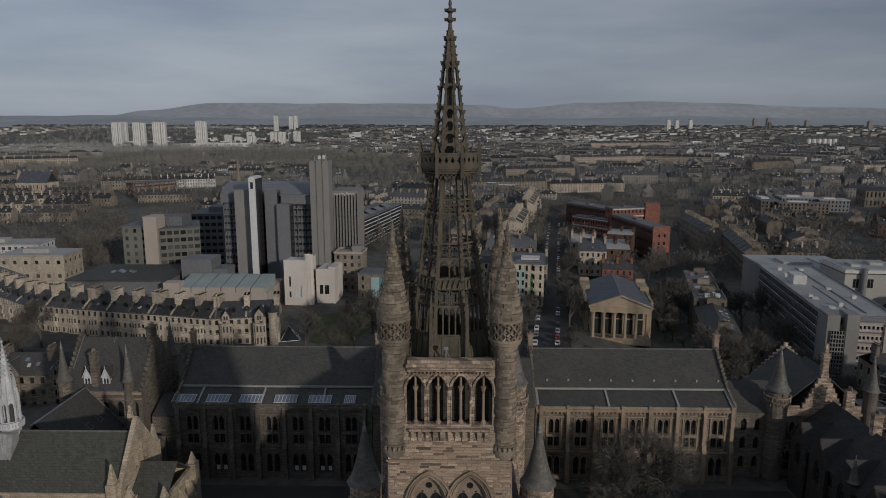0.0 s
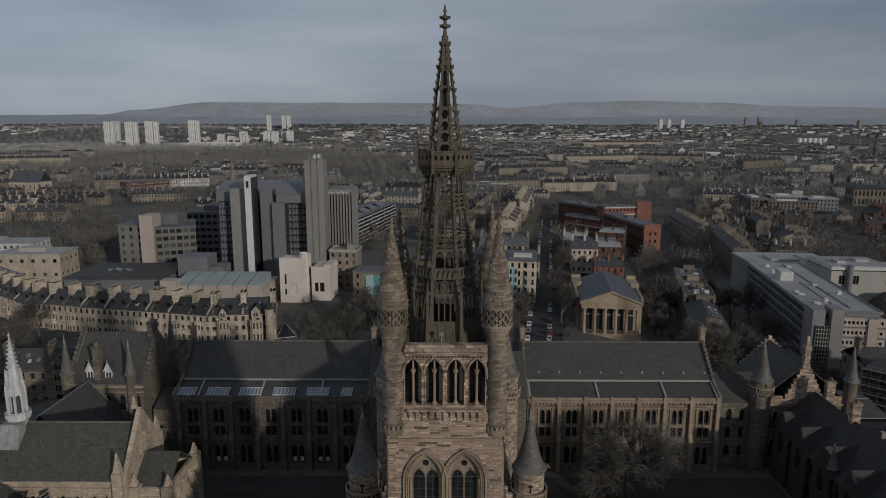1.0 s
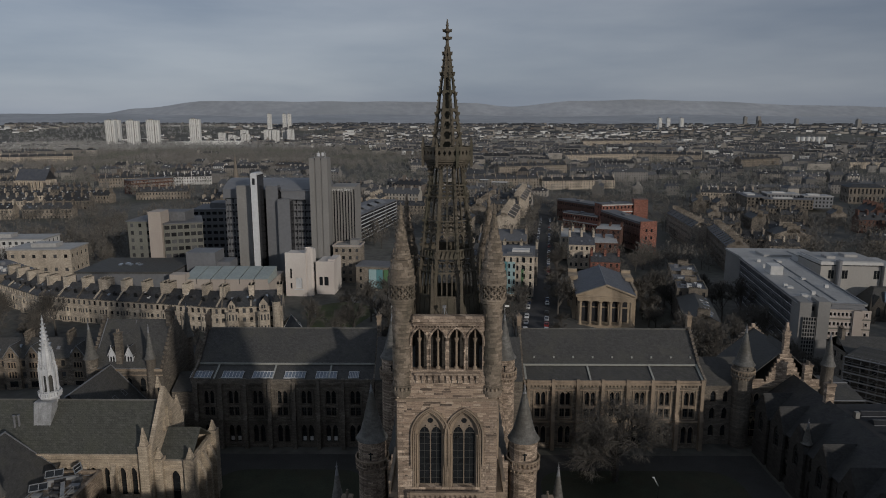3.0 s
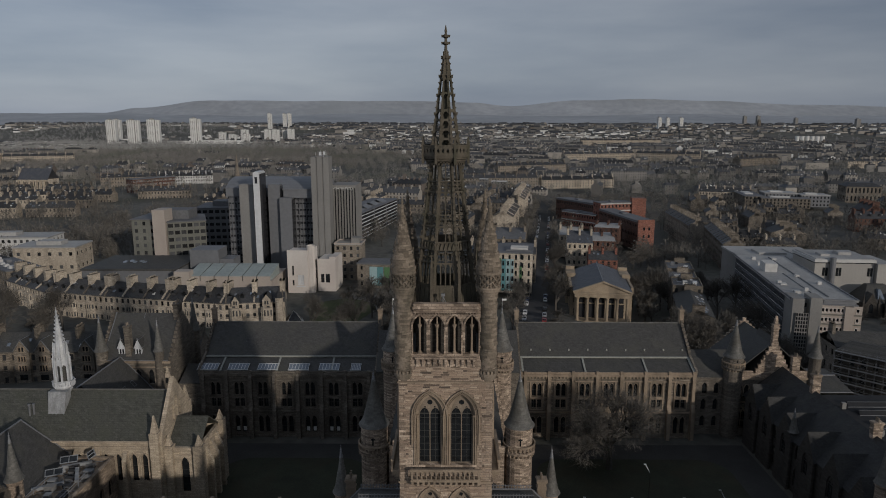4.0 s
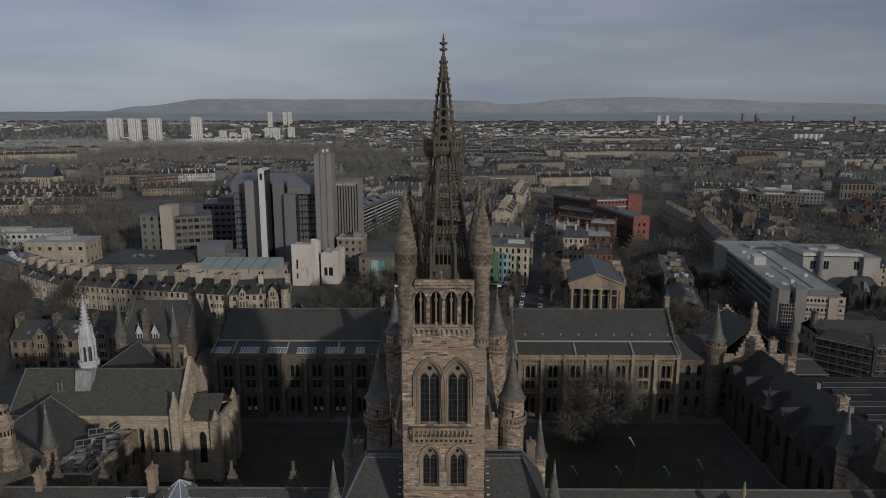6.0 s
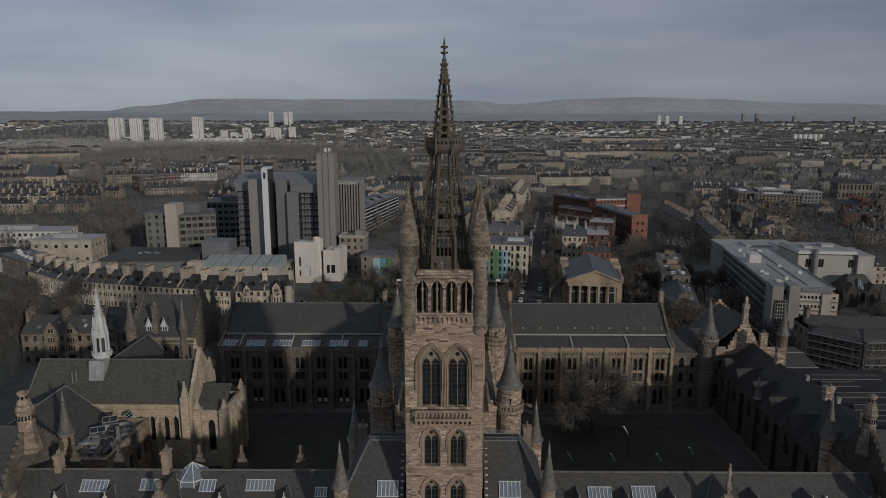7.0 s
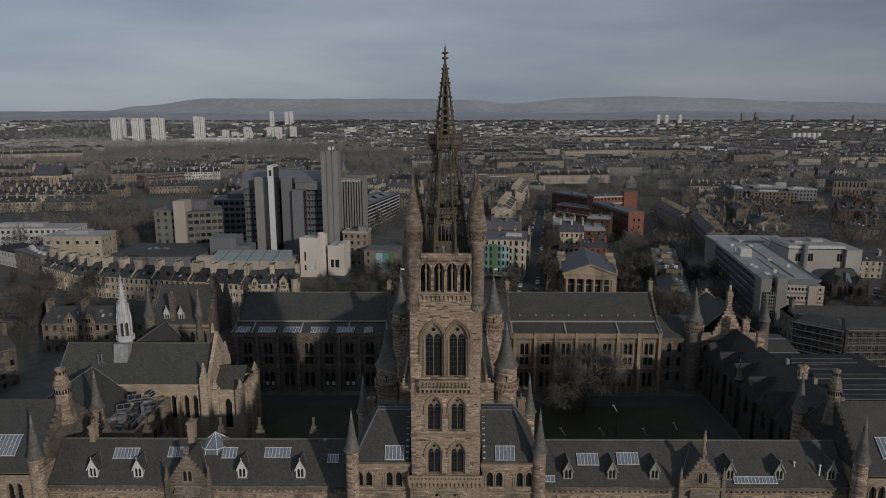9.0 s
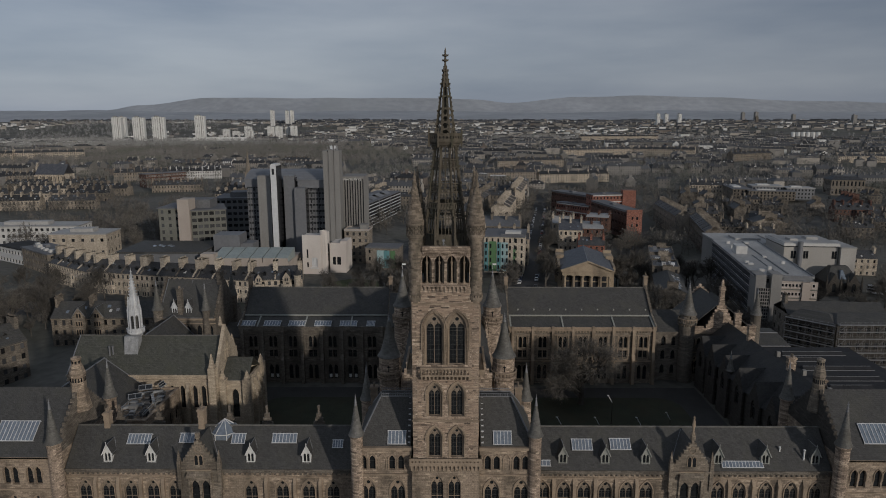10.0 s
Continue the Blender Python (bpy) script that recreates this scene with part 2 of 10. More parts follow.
BARK = mat("bare_winter_bark", (0.075, 0.068, 0.06), 0.95, vary=0.4, scale=0.5, fine=4, rand=0.3)

# ---- mesh tools ----
from mathutils.geometry import tessellate_polygon

BASE = {}


class Geo:
    """Collects vertices and faces; m places what is added next."""

    def __init__(self):
        self.v, self.f, self.s, self.m, self.slot, self.cuts = [], [], [], None, 0, []

    def add(self, verts, faces):
        k = len(self.v)
        self.cuts.append((k, len(self.f)))
        if self.m is not None:
            verts = [self.m @ Vector(p) for p in verts]
        self.v.extend(tuple(p) for p in verts)
        self.f.extend(tuple(k + i for i in q) for q in faces)
        self.s.extend([self.slot] * len(faces))
        return self

    def box(self, x0, x1, y0, y1, z0, z1):
        return self.add([(x0, y0, z0), (x1, y0, z0), (x1, y1, z0), (x0, y1, z0), (x0, y0, z1), (x1, y0, z1), (x1, y1, z1), (x0, y1, z1)],
                        [(0, 3, 2, 1), (4, 5, 6, 7), (0, 1, 5, 4), (1, 2, 6, 5), (2, 3, 7, 6), (3, 0, 4, 7)])

    def taper(self, x0, x1, y0, y1, z0, z1, k):
        """A box whose top is k times as wide, about its middle."""
        cx, cy, a, b = (x0 + x1) / 2, (y0 + y1) / 2, (x1 - x0) / 2, (y1 - y0) / 2
        lo = [(cx + sx * a, cy + sy * b, z0) for sx, sy in ((-1, -1), (1, -1), (1, 1), (-1, 1))]
        hi = [(cx + sx * a * k, cy + sy * b * k, z1) for sx, sy in ((-1, -1), (1, -1), (1, 1), (-1, 1))]
        return self.add(lo + hi, [(0, 3, 2, 1), (4, 5, 6, 7), (0, 1, 5, 4), (1, 2, 6, 5), (2, 3, 7, 6), (3, 0, 4, 7)])

    def lathe(self, cx, cy, prof, n=16, a0=0.0):
        """A turned shape; prof: (radius, z) from the bottom."""
        vs, fs = [], []
        for r, z in prof:
            for i in range(n):
                a = a0 + 2 * math.pi * i / n
                vs.append((cx + r * math.cos(a), cy + r * math.sin(a), z))
        for j in range(len(prof) - 1):
            for i in range(n):
                k = (i + 1) % n
                fs.append((j * n + i, j * n + k, (j + 1) * n + k, (j + 1) * n + i))
        fs.append(tuple(range(n - 1, -1, -1)))
        fs.append(tuple(range((len(prof) - 1) * n, len(prof) * n)))
        return self.add(vs, fs)

    def strut(self, p, q, r, r2=None, n=4):
        p, q = Vector(p), Vector(q)
        r2 = r if r2 is None else r2
        d = (q - p).normalized()
        a = d.cross(Vector((0, 0, 1)) if abs(d.z) < 0.9 else Vector((1, 0, 0))).normalized()
        b = d.cross(a)
        vs = []
        for c, rr in ((p, r), (q, r2)):
            for i in range(n):
                t = 2 * math.pi * (i + 0.5) / n
                vs.append(c + (a * math.cos(t) + b * math.sin(t)) * rr * 1.2)
        fs = [(i, (i + 1) % n, n + (i + 1) % n, n + i) for i in range(n)]
        return self.add(vs, fs + [tuple(range(n - 1, -1, -1)), tuple(range(n, 2 * n))])

    def gable(self, x0, x1, y0, y1, z0, z1, axis="x", thick=0.25, over=0.3):
        """Two sloping roof slabs that meet in a ridge along the axis."""
        if axis == "x":
            ym, k = (y0 + y1) / 2, (z1 - z0) / ((y1 - y0) / 2)
            prof = [(y0 - over, z0 - over * k), (ym, z1), (y1 + over, z0 - over * k), (y1 + over, z0 - over * k + thick), (ym, z1 + thick), (y0 - over, z0 - over * k + thick)]
            vs = [(x, a, b) for x in (x0, x1) for a, b in prof]
        else:
            xm, k = (x0 + x1) / 2, (z1 - z0) / ((x1 - x0) / 2)
            prof = [(x0 - over, z0 - over * k), (xm, z1), (x1 + over, z0 - over * k), (x1 + over, z0 - over * k + thick), (xm, z1 + thick), (x0 - over, z0 - over * k + thick)]
            vs = [(a, y, b) for y in (y0, y1) for a, b in prof]
        fs = [(i, (i + 1) % 6, 6 + (i + 1) % 6, 6 + i) for i in range(6)]
        return self.add(vs, fs + [(0, 5, 4, 1), (1, 4, 3, 2), (6, 7, 10, 11), (7, 8, 9, 10)])

    def hip(self, x0, x1, y0, y1, z0, z1, rx0, rx1, ry0, ry1):
        """A hipped roof whose ridge or flat top spans rx0..rx1, ry0..ry1."""
        lo = [(x0, y0, z0), (x1, y0, z0), (x1, y1, z0), (x0, y1, z0)]
        hi = [(rx0, ry0, z1), (rx1, ry0, z1), (rx1, ry1, z1), (rx0, ry1, z1)]
        return self.add(lo + hi, [(0, 3, 2, 1), (4, 5, 6, 7), (0, 1, 5, 4), (1, 2, 6, 5), (2, 3, 7, 6), (3, 0, 4, 7)])

    def steps(self, x0, x1, y, z0, z1, d, n=7):
        """A crow-stepped gable wall, n steps a side."""
        w = (x1 - x0) / 2 / (n + 0.5)
        h = (z1 - z0) / (n + 1)
        up = [p for i in range(n + 1) for p in ((x1 - i * w, z0 + i * h), (x1 - i * w, z0 + (i + 1) * h))]
        down = [(x0 + x1 - x, z) for x, z in reversed(up)]
        old = self.m
        self.m = (old if old is not None else Matrix.Identity(4)) @ pose(0, y, 0)
        self.panel(up + down, [], d)
        self.m = old
        return self

    def panel(self, outline, holes, d):
        """A wall plate in x, z with its face at y = 0 and its back at y = d, pierced by the holes."""
        loops = [outline] + holes
        flat = [Vector((x, z, 0)) for lp in loops for x, z in lp]
        tris = tessellate_polygon([[Vector((x, z, 0)) for x, z in lp] for lp in loops])
        n = len(flat)
        vs = [(p.x, 0, p.y) for p in flat] + [(p.x, d, p.y) for p in flat]
        fs = []
        for a, b, c in tris:
            u, w = flat[b] - flat[a], flat[c] - flat[a]
            if u.x * w.y - u.y * w.x < 0:
                b, c = c, b
            fs += [(a, b, c), (n + a, n + c, n + b)]
        k = 0
        for lp in loops:
            m = len(lp)
            fs += [(k + i, n + k + i, n + k + (i + 1) % m, k + (i + 1) % m) for i in range(m)]
            k += m
        return self.add(vs, fs)


def arch(cx, z0, w, h, n=5):
    """The outline of a pointed opening."""
    r, zs = w, z0 + h - w * 0.866
    pts = [(cx - w / 2, z0), (cx + w / 2, z0)]
    for i in range(n + 1):
        a = math.radians(60) * i / n
        pts.append((cx - w / 2 + r * math.cos(a), zs + r * math.sin(a)))
    for i in range(n - 1, -1, -1):
        a = math.radians(60) * i / n
        pts.append((cx + w / 2 - r * math.cos(a), zs + r * math.sin(a)))
    return pts


def arch_off(cx, z0, w, h, d, n=5):
    """The same opening grown by d all round: its arcs keep their centres."""
    r, zs = w + d, z0 + h - w * 0.866
    top = math.acos(w / 2 / r)
    pts = [(cx - w / 2 - d, z0), (cx + w / 2 + d, z0)]
    for i in range(n + 1):
        a = top * i / n
        pts.append((cx - w / 2 + r * math.cos(a), zs + r * math.sin(a)))
    for i in range(n - 1, -1, -1):
        a = top * i / n
        pts.append((cx + w / 2 - r * math.cos(a), zs + r * math.sin(a)))
    return pts


def ring(cx, cz, r, n=10):
    return [(cx + r * math.cos(2 * math.pi * i / n), cz + r * math.sin(2 * math.pi * i / n)) for i in range(n)]


def rect(x0, x1, z0, z1):
    return [(x0, z0), (x1, z0), (x1, z1), (x0, z1)]


def mesh_of(name, geo, *mats, smooth=False):
    me = bpy.data.meshes.new(name)
    me.from_pydata(geo.v, [], geo.f)
    for m in mats:
        me.materials.append(m)
    if len(mats) > 1:
        me.polygons.foreach_set("material_index", geo.s)
    if smooth:
        me.polygons.foreach_set("use_smooth", [True] * len(me.polygons))
    return me


def thing(name, base, label, category, group="", kind="", turn=0):
    ob = new(name)
    ob.empty_display_size = 0.5
    ob.matrix_basis = pose(*base, 0, 0, turn)
    BASE[ob] = Vector(base)
    return tagged(ob, label, category, group, kind)


def part(name, geo, material, parent, label="", smooth=False, split=False):
    """One mesh under a thing or a part, or one for each piece; the geometry is in the world's metres."""
    root = parent if parent in BASE else parent.parent
    b = BASE[root]
    geo.v = [(x - b.x, y - b.y, z - b.z) for x, y, z in geo.v]
    mats = material if isinstance(material, tuple) else (material,)
    if split:
        ends = geo.cuts[1:] + [(len(geo.v), len(geo.f))]
        for (v0, f0), (v1, f1) in zip(geo.cuts, ends):
            g = Geo()
            g.v, g.f, g.s = geo.v[v0:v1], [tuple(i - v0 for i in q) for q in geo.f[f0:f1]], geo.s[f0:f1]
            ob = new(name, mesh_of(name, g, *mats, smooth=smooth))
            ob.parent = parent
            tagged(ob, label)
        return ob
    ob = new(name, mesh_of(name, geo, *mats, smooth=smooth))
    ob.parent = parent
    return tagged(ob, label)


def shared(name, me, m, parent, label=""):
    """A piece on a mesh that alike pieces share, at the pose m in the world."""
    root = parent if parent in BASE else parent.parent
    ob = new(name, me)
    ob.parent = parent
    ob.matrix_basis = Matrix.Translation(-BASE[root]) @ m if parent is root else parent.matrix_basis.inverted() @ Matrix.Translation(-BASE[root]) @ m
    return tagged(ob, label)


def solo(name, geo, material, label="", category="", kind="", group="", smooth=False, base=(0, 0, 0)):
    b = Vector(base)
    geo.v = [(x - b.x, y - b.y, z - b.z) for x, y, z in geo.v]
    mats = material if isinstance(material, tuple) else (material,)
    ob = new(name, mesh_of(name, geo, *mats, smooth=smooth))
    ob.location = base
    BASE[ob] = b
    return tagged(ob, label, category, group, kind)


# ---- ground, hills ----
def smooth01(t):
    t = max(0.0, min(1.0, t))
    return t * t * (3 - 2 * t)


def ground_z(x, y):
    """The height of the land: the campus plateau, the lower streets round it, then a plain that rises far off."""
    east = smooth01((x - 30) / 95) * (1 - smooth01((y - 450) / 500))
    low = -1.0 - 12.0 * east
    far = 13 * smooth01((y - 700) / 1000) + 46 * smooth01((y - 1950) / 750) + 12 * smooth01((y - 2700) / 1500)
    out = max(abs(x) - 92, y - 96, -6 - y, 0)
    k = smooth01(out / 45)
    south = -10 * smooth01((-y - 10) / 60)
    return 2.0 * (1 - k) + (low + far + south) * k


def build_ground():
    xs = [-3600, -2400, -1600, -1100, -750, -500] + list(range(-360, 361, 12)) + [500, 750, 1100, 1600, 2400, 3600]
    ys = [-500, -300, -160] + list(range(-100, 501, 12)) + [560, 640, 750, 900, 1100, 1350, 1650, 1900, 2050, 2200, 2350, 2500, 2700, 2900, 3400, 4000, 4500, 4860]
    g = Geo()
    vs = [(x, y, ground_z(x, y)) for y in ys for x in xs]
    n = len(xs)
    fs = [(j * n + i, j * n + i + 1, (j + 1) * n + i + 1, (j + 1) * n + i) for j in range(len(ys) - 1) for i in range(n - 1)]
    g.add(vs, fs)
    solo("ground", g, EARTH, "brown winter ground of gardens and verges between the streets", "ground", "structure", smooth=True)


build_ground()

# pale blue-grey base: the haze of distance put into the hills' colour
HILL = mat("hazed_moorland_hills", (0.322, 0.338, 0.36), 0.95, vary=0.2, scale=0.003, fine=0.02, bump=0.0, dark=(0.265, 0.283, 0.295), dark_amount=0.7)


def build_hills():
    def ridge(y, base, pts, depth, name):
        g = Geo()
        n = 160
        top = []
        for i in range(n + 1):
            x = -3700 + 7400 * i / n
            for (xa, ha), (xb, hb) in zip(pts, pts[1:]):
                if xa <= x <= xb:
                    h = ha + (hb - ha) * smooth01((x - xa) / (xb - xa))
            top.append((x, h + 2.5 * noise.noise(Vector((x * 0.004, y, 0))) * 2))
        rows = []
        for j in range(9):
            k = j / 8
            rows.append([(x, y - depth * (1 - k), base + (h - base) * (k ** 1.3) + (6 * noise.noise(Vector((x * 0.006, k * 3, y))) * k * (1 - k) * 4)) for x, h in top])
        vs = [p for r in rows for p in r]
        m = n + 1
        g.add(vs, [(j * m + i, j * m + i + 1, (j + 1) * m + i + 1, (j + 1) * m + i) for j in range(8) for i in range(n)])
        solo(name, g, HILL, "long moorland hills on the horizon, pale blue-grey with haze in the colour", "hills", "structure", smooth=True)

    # heights along the skyline, west to east
    ridge(4840, 55, [(-3700, 120), (-2500, 140), (-2250, 175), (-1700, 228), (-900, 222), (-450, 224), (150, 214), (420, 186), (900, 226), (1350, 236), (1900, 222), (2500, 196), (3700, 170)], 500, "far_hills")
    ridge(4380, 57, [(-3700, 124), (-2900, 132), (-2300, 134), (-1750, 122), (-1200, 112), (-600, 128), (0, 122), (700, 112), (1500, 126), (2300, 112), (3700, 120)], 1250, "near_hills")


build_hills()


# ---- the bell tower ----
def rough_drum(g, cx, cy, radius, z0, z1, course=0.3, seg=11, worn=1.0):
    """Worn courses of wedge stones, each a little in or out of line."""
    rng = random.Random(round(cx * 31 + cy * 7 + z0))
    z = z0
    while z < z1 - 0.05:
        zt = min(z + course * rng.uniform(0.8, 1.15), z1)
        r0, r1, turn, sway = radius(z), radius(zt), rng.uniform(0, 1), rng.uniform(-0.05, 0.04) * worn
        for i in range(seg):
            a, b = (i + turn) * 2 * math.pi / seg, (i + 1 + turn) * 2 * math.pi / seg
            k = sway + rng.uniform(-0.035, 0.035) * worn
            pts = []
            for zz, rr in ((z, r0), (zt - 0.02, r1)):
                for f in (0.6, None):
                    for t in (a, (a + b) / 2, b):
                        q = rr * f if f else max(0.03, rr + k)
                        pts.append((cx + q * math.cos(t), cy + q * math.sin(t), zz))
            g.add(pts, [(3, 4, 10, 9), (4, 5, 11, 10), (9, 10, 7, 6), (10, 11, 8, 7), (0, 1, 4, 3), (1, 2, 5, 4), (0, 3, 9, 6), (2, 8, 11, 5)])
        z = zt


def lancet_window(w, h, lights=2, transoms=1, rose=False, depth=0.16):
    """Stone mullions and tracery of a pointed window, its sill at the origin, and its pane."""
    f = Geo()
    out = arch(0, 0, w, h)
    holes = []
    zs = h - w * 0.866
    b = 0.042 * w
    if lights == 1:
        holes = [arch(0, b, w - 2 * b, h - 2.3 * b)]
    else:
        lw = (w - b * (lights + 1)) / lights
        seg = [(b, zs + w * 0.26)] if transoms == 0 else []
        if transoms:
            step = (zs - b) / (transoms + 1)
            for k in range(transoms):
                seg.append((b + k * step, step - 0.10))
            seg.append((b + transoms * step, zs - b - transoms * step + w * 0.26))
        for i in range(lights):
            cx = -w / 2 + b + lw / 2 + i * (lw + b)
            for k, (z0, hh) in enumerate(seg):
                if k == len(seg) - 1:
                    holes.append(arch(cx, z0, lw, max(hh, lw * 1.2), 3))
                else:
                    holes.append(rect(cx - lw / 2, cx + lw / 2, z0, z0 + hh))
        for x, z, r in ((0, 0.535, 0.125), (-0.215, 0.3, 0.045), (0.215, 0.3, 0.045)):
            holes.append(ring(x * w, zs + z * w, r * w, 8))
    f.panel(out, holes, depth)
    p = Geo()
    p.m = pose(0, depth * 0.55, 0)
    p.panel(arch(0, 0.03, w - 0.06, h - 0.08), [], 0.03)
    s = Geo()
    pitch = 0.8 if w > 1.8 else 1.5
    for k in range(1, max(2, int((zs + 0.3) / pitch))):
        s.box(-w / 2 + 0.1, w / 2 - 0.1, depth * 0.42, depth * 0.5, k * pitch - 0.018, k * pitch + 0.018)
    if w > 1.8 and lights == 2:
        for e in (-0.25, 0.25):
            s.box(e * w - 0.02, e * w + 0.02, depth * 0.4, depth * 0.5, 0.1, zs + w * 0.2)
    if lights > 1:
        s.box(-w / 2 + 0.04, w / 2 - 0.04, depth * 0.1, depth * 0.5, zs - 0.05, zs + 0.05)
    return f, p, s


WINDOWS = {}


def put_window(kind, m, parent, frame_mat=None, label="", name="window"):
    """A window of a kind built once, at the pose m (sill centre, facing -y)."""
    if kind not in WINDOWS:
        f, p, s = lancet_window(*kind)
        WINDOWS[kind] = (f, p, s, {})
    f, p, s, made = WINDOWS[kind]
    frame_mat = frame_mat or TRIM
    if frame_mat not in made:
        made[frame_mat] = (mesh_of("window", f, frame_mat), mesh_of("pane", p, GLASS), mesh_of("sash", s, SASH))
    a, b, c = made[frame_mat]
    w = shared(name, a, m, parent, label)
    q = new("pane", b)
    q.parent = w
    q = new("sash", c)
    q.parent = w
    q["kind"] = "stuff"
    return w


def hood(geo, cx, z0, w, h, t=0.16, out=0.14, d0=0.0):
    """A moulded arch round an opening, proud of the wall; geo.m places it."""
    o, i = arch_off(cx, z0, w, h, d0 + t), arch_off(cx, z0, w, h, d0)
    n = len(o)
    vs = [(x, -out, z) for x, z in o] + [(x, -out, z) for x, z in i] + [(x, 0.02, z) for x, z in o] + [(x, 0.02, z) for x, z in i]
    fs = []
    for k in range(1, n):
        j = (k + 1) % n
        fs += [(k, j, n + j, n + k), (2 * n + k, 3 * n + k, 3 * n + j, 2 * n + j), (k, 2 * n + k, 2 * n + j, j), (n + k, n + j, 3 * n + j, 3 * n + k)]
    geo.add(vs, fs)


OPENINGS = ((19.3, 1.95, 5.2), (26.6, 1.95, 5.5), (35.5, 2.6, 8.4))      # sill, width, height of the shaft windows
WX = 1.83
TW, TD = 5.38, 10.7         # half width, depth of the shaft
SIDES = [pose(0, 0, 0), pose(TW, TD / 2, 0, 0, 0, 90) @ pose(0, 0, 0), pose(0, TD, 0, 0, 0, 180), pose(-TW, TD / 2, 0, 0, 0, -90)]


def build_tower():
    t = thing("bell_tower", (0, TD / 2, 2), "tall brown sandstone gothic bell tower with openwork spire", "tower")
    wall, hoods, nook = Geo(), Geo(), Geo()
    for s, m in enumerate(SIDES):
        holes = [arch_off(sx * WX, z, w, h, 0.26) for z, w, h in OPENINGS for sx in (-1, 1)]
        k = 0.004 * (s % 2)
        wall.m = m
        wall.panel(rect(-TW + k, TW - k, 18.6, 48.3), holes, 0.75)
        if s != 2:
            for z, w, h in OPENINGS:
                for sx in (-1, 1):
                    e = 0.004 * sx
                    hoods.m = m @ pose(0, 0.3, 0)
                    hood(hoods, sx * WX, z, w, h, 0.27, 0.06)
                    hoods.m = m
                    hood(hoods, sx * WX, z, w, h, 0.12, 0.1 + e, 0.26)
                    if w > 2.2:
                        hood(hoods, sx * WX, z, w, h, 0.12, 0.13 + e, 0.45)
                        hood(hoods, sx * WX, z + 2.6, w, h - 2.6, 0.16, 0.3 + e, 0.66)
                        nook.m = m
                        for q in (-1, 1):
                            xx, top = sx * WX + q * (w / 2 + 0.13), z + h - w * 0.866
                            nook.lathe(xx, 0.12, [(0.16, z), (0.16, z + 0.3), (0.09, z + 0.4), (0.09, top - 0.4), (0.17, top - 0.15), (0.19, top)], 8)
                    else:
                        hood(hoods, sx * WX, z + 2.8, w, h - 2.8, 0.16, 0.2 + e, 0.42)
    wall.m = hoods.m = nook.m = None
    part("shaft_wall", wall, STONE, t, split=True)
    part("arch_moulding", hoods, TRIM, t)
    part("nook_shaft", nook, TRIM, t, split=True)
    for s in (0, 1, 3):
        for z, w, h in OPENINGS:
            for sx in (-1, 1):
                put_window((w, h, 2, 0), SIDES[s] @ pose(sx * WX, 0.5, z), t, TRIM_MID)
    # lower stage below the corbelled walk
    low = Geo()
    for s, m in enumerate(SIDES):
        low.m = m @ pose(0, -0.25, 0)
        q = TW + 0.25 - 0.004 * (s % 2)
        low.panel(rect(-q, q, -6, 18.0), [arch(sx * 1.45, 10.2, 2.1, 6.0) for sx in (-1, 1)], 0.8)
    low.m = None
    part("lower_wall", low, STONE_PALE, t, split=True)
    for sx in (-1, 1):
        put_window((2.1, 6.0, 2, 1), pose(sx * 1.45, 0.1, 10.2), t)
    walk_geo = Geo()
    for s, m in enumerate(SIDES):
        walk_geo.m = m
        q = TW + 0.62
        walk_geo.box(-q, q, -0.62, 0.4, 18.0 + 0.002 * s, 18.25)
        holes = [ring(-q + 0.45 + i * 0.605, 0.5, 0.15, 6) for i in range(int((2 * q - 0.6) / 0.605) + 1)]
        walk_geo.m = m @ pose(0, -0.62 - 0.002 * s, 18.25)
        walk_geo.panel(rect(-q, q, 0, 1.05), holes, 0.18)
        walk_geo.m = m
        for i in range(18):
            x = -q + 0.35 + i * (2 * q - 0.7) / 17
            walk_geo.box(x - 0.13, x + 0.13, -0.58, -0.2, 17.45, 18.0)
            walk_geo.box(x - 0.13, x + 0.13, -0.4, -0.2, 17.05, 17.45)
    walk_geo.m = None
    part("corbelled_parapet", walk_geo, TRIM, t)
    # string courses
    st = Geo()
    for s, m in enumerate(SIDES):
        st.m = m
        k = 0.003 * (s % 2)
        for z, h in ((25.7, 0.32), (33.2, 0.25), (45.6, 0.2)):
            st.box(-TW - 0.12 - k, TW + 0.12 + k, -0.14 - k, 0.1, z, z + h)
    st.m = None
    part("string_course", st, TRIM, t, split=True)
    # balcony in front of the tall windows
    for s in (0, 1, 3):
        b = Geo()
        b.m = SIDES[s]
        b.box(-4.05, 4.05, -1.1, 0.05, 33.85, 34.1)
        b.box(-4.05, 4.05, -1.15, -0.8, 35.2, 35.42)
        b.m = SIDES[s] @ pose(0, -1.06, 34.1)
        b.panel(rect(-4.0, 4.0, 0, 1.1), [arch(-3.57 + i * 0.5492, 0.08, 0.42, 0.98, 3) for i in range(14)], 0.16)
        b.m = SIDES[s]
        for i in range(13):
            x = -3.84 + i * 0.64
            b.box(x - 0.13, x + 0.13, -1.0, 0.05, 33.45, 33.85)
            b.box(x - 0.13, x + 0.13, -0.55, 0.05, 33.1, 33.45)
        b.m = None
        part("balcony", b, TRIM, t, "arcaded stone balcony on corbels")
    # belfry stage: four open arches a side with a shaft in each
    bel, sh = Geo(), Geo()
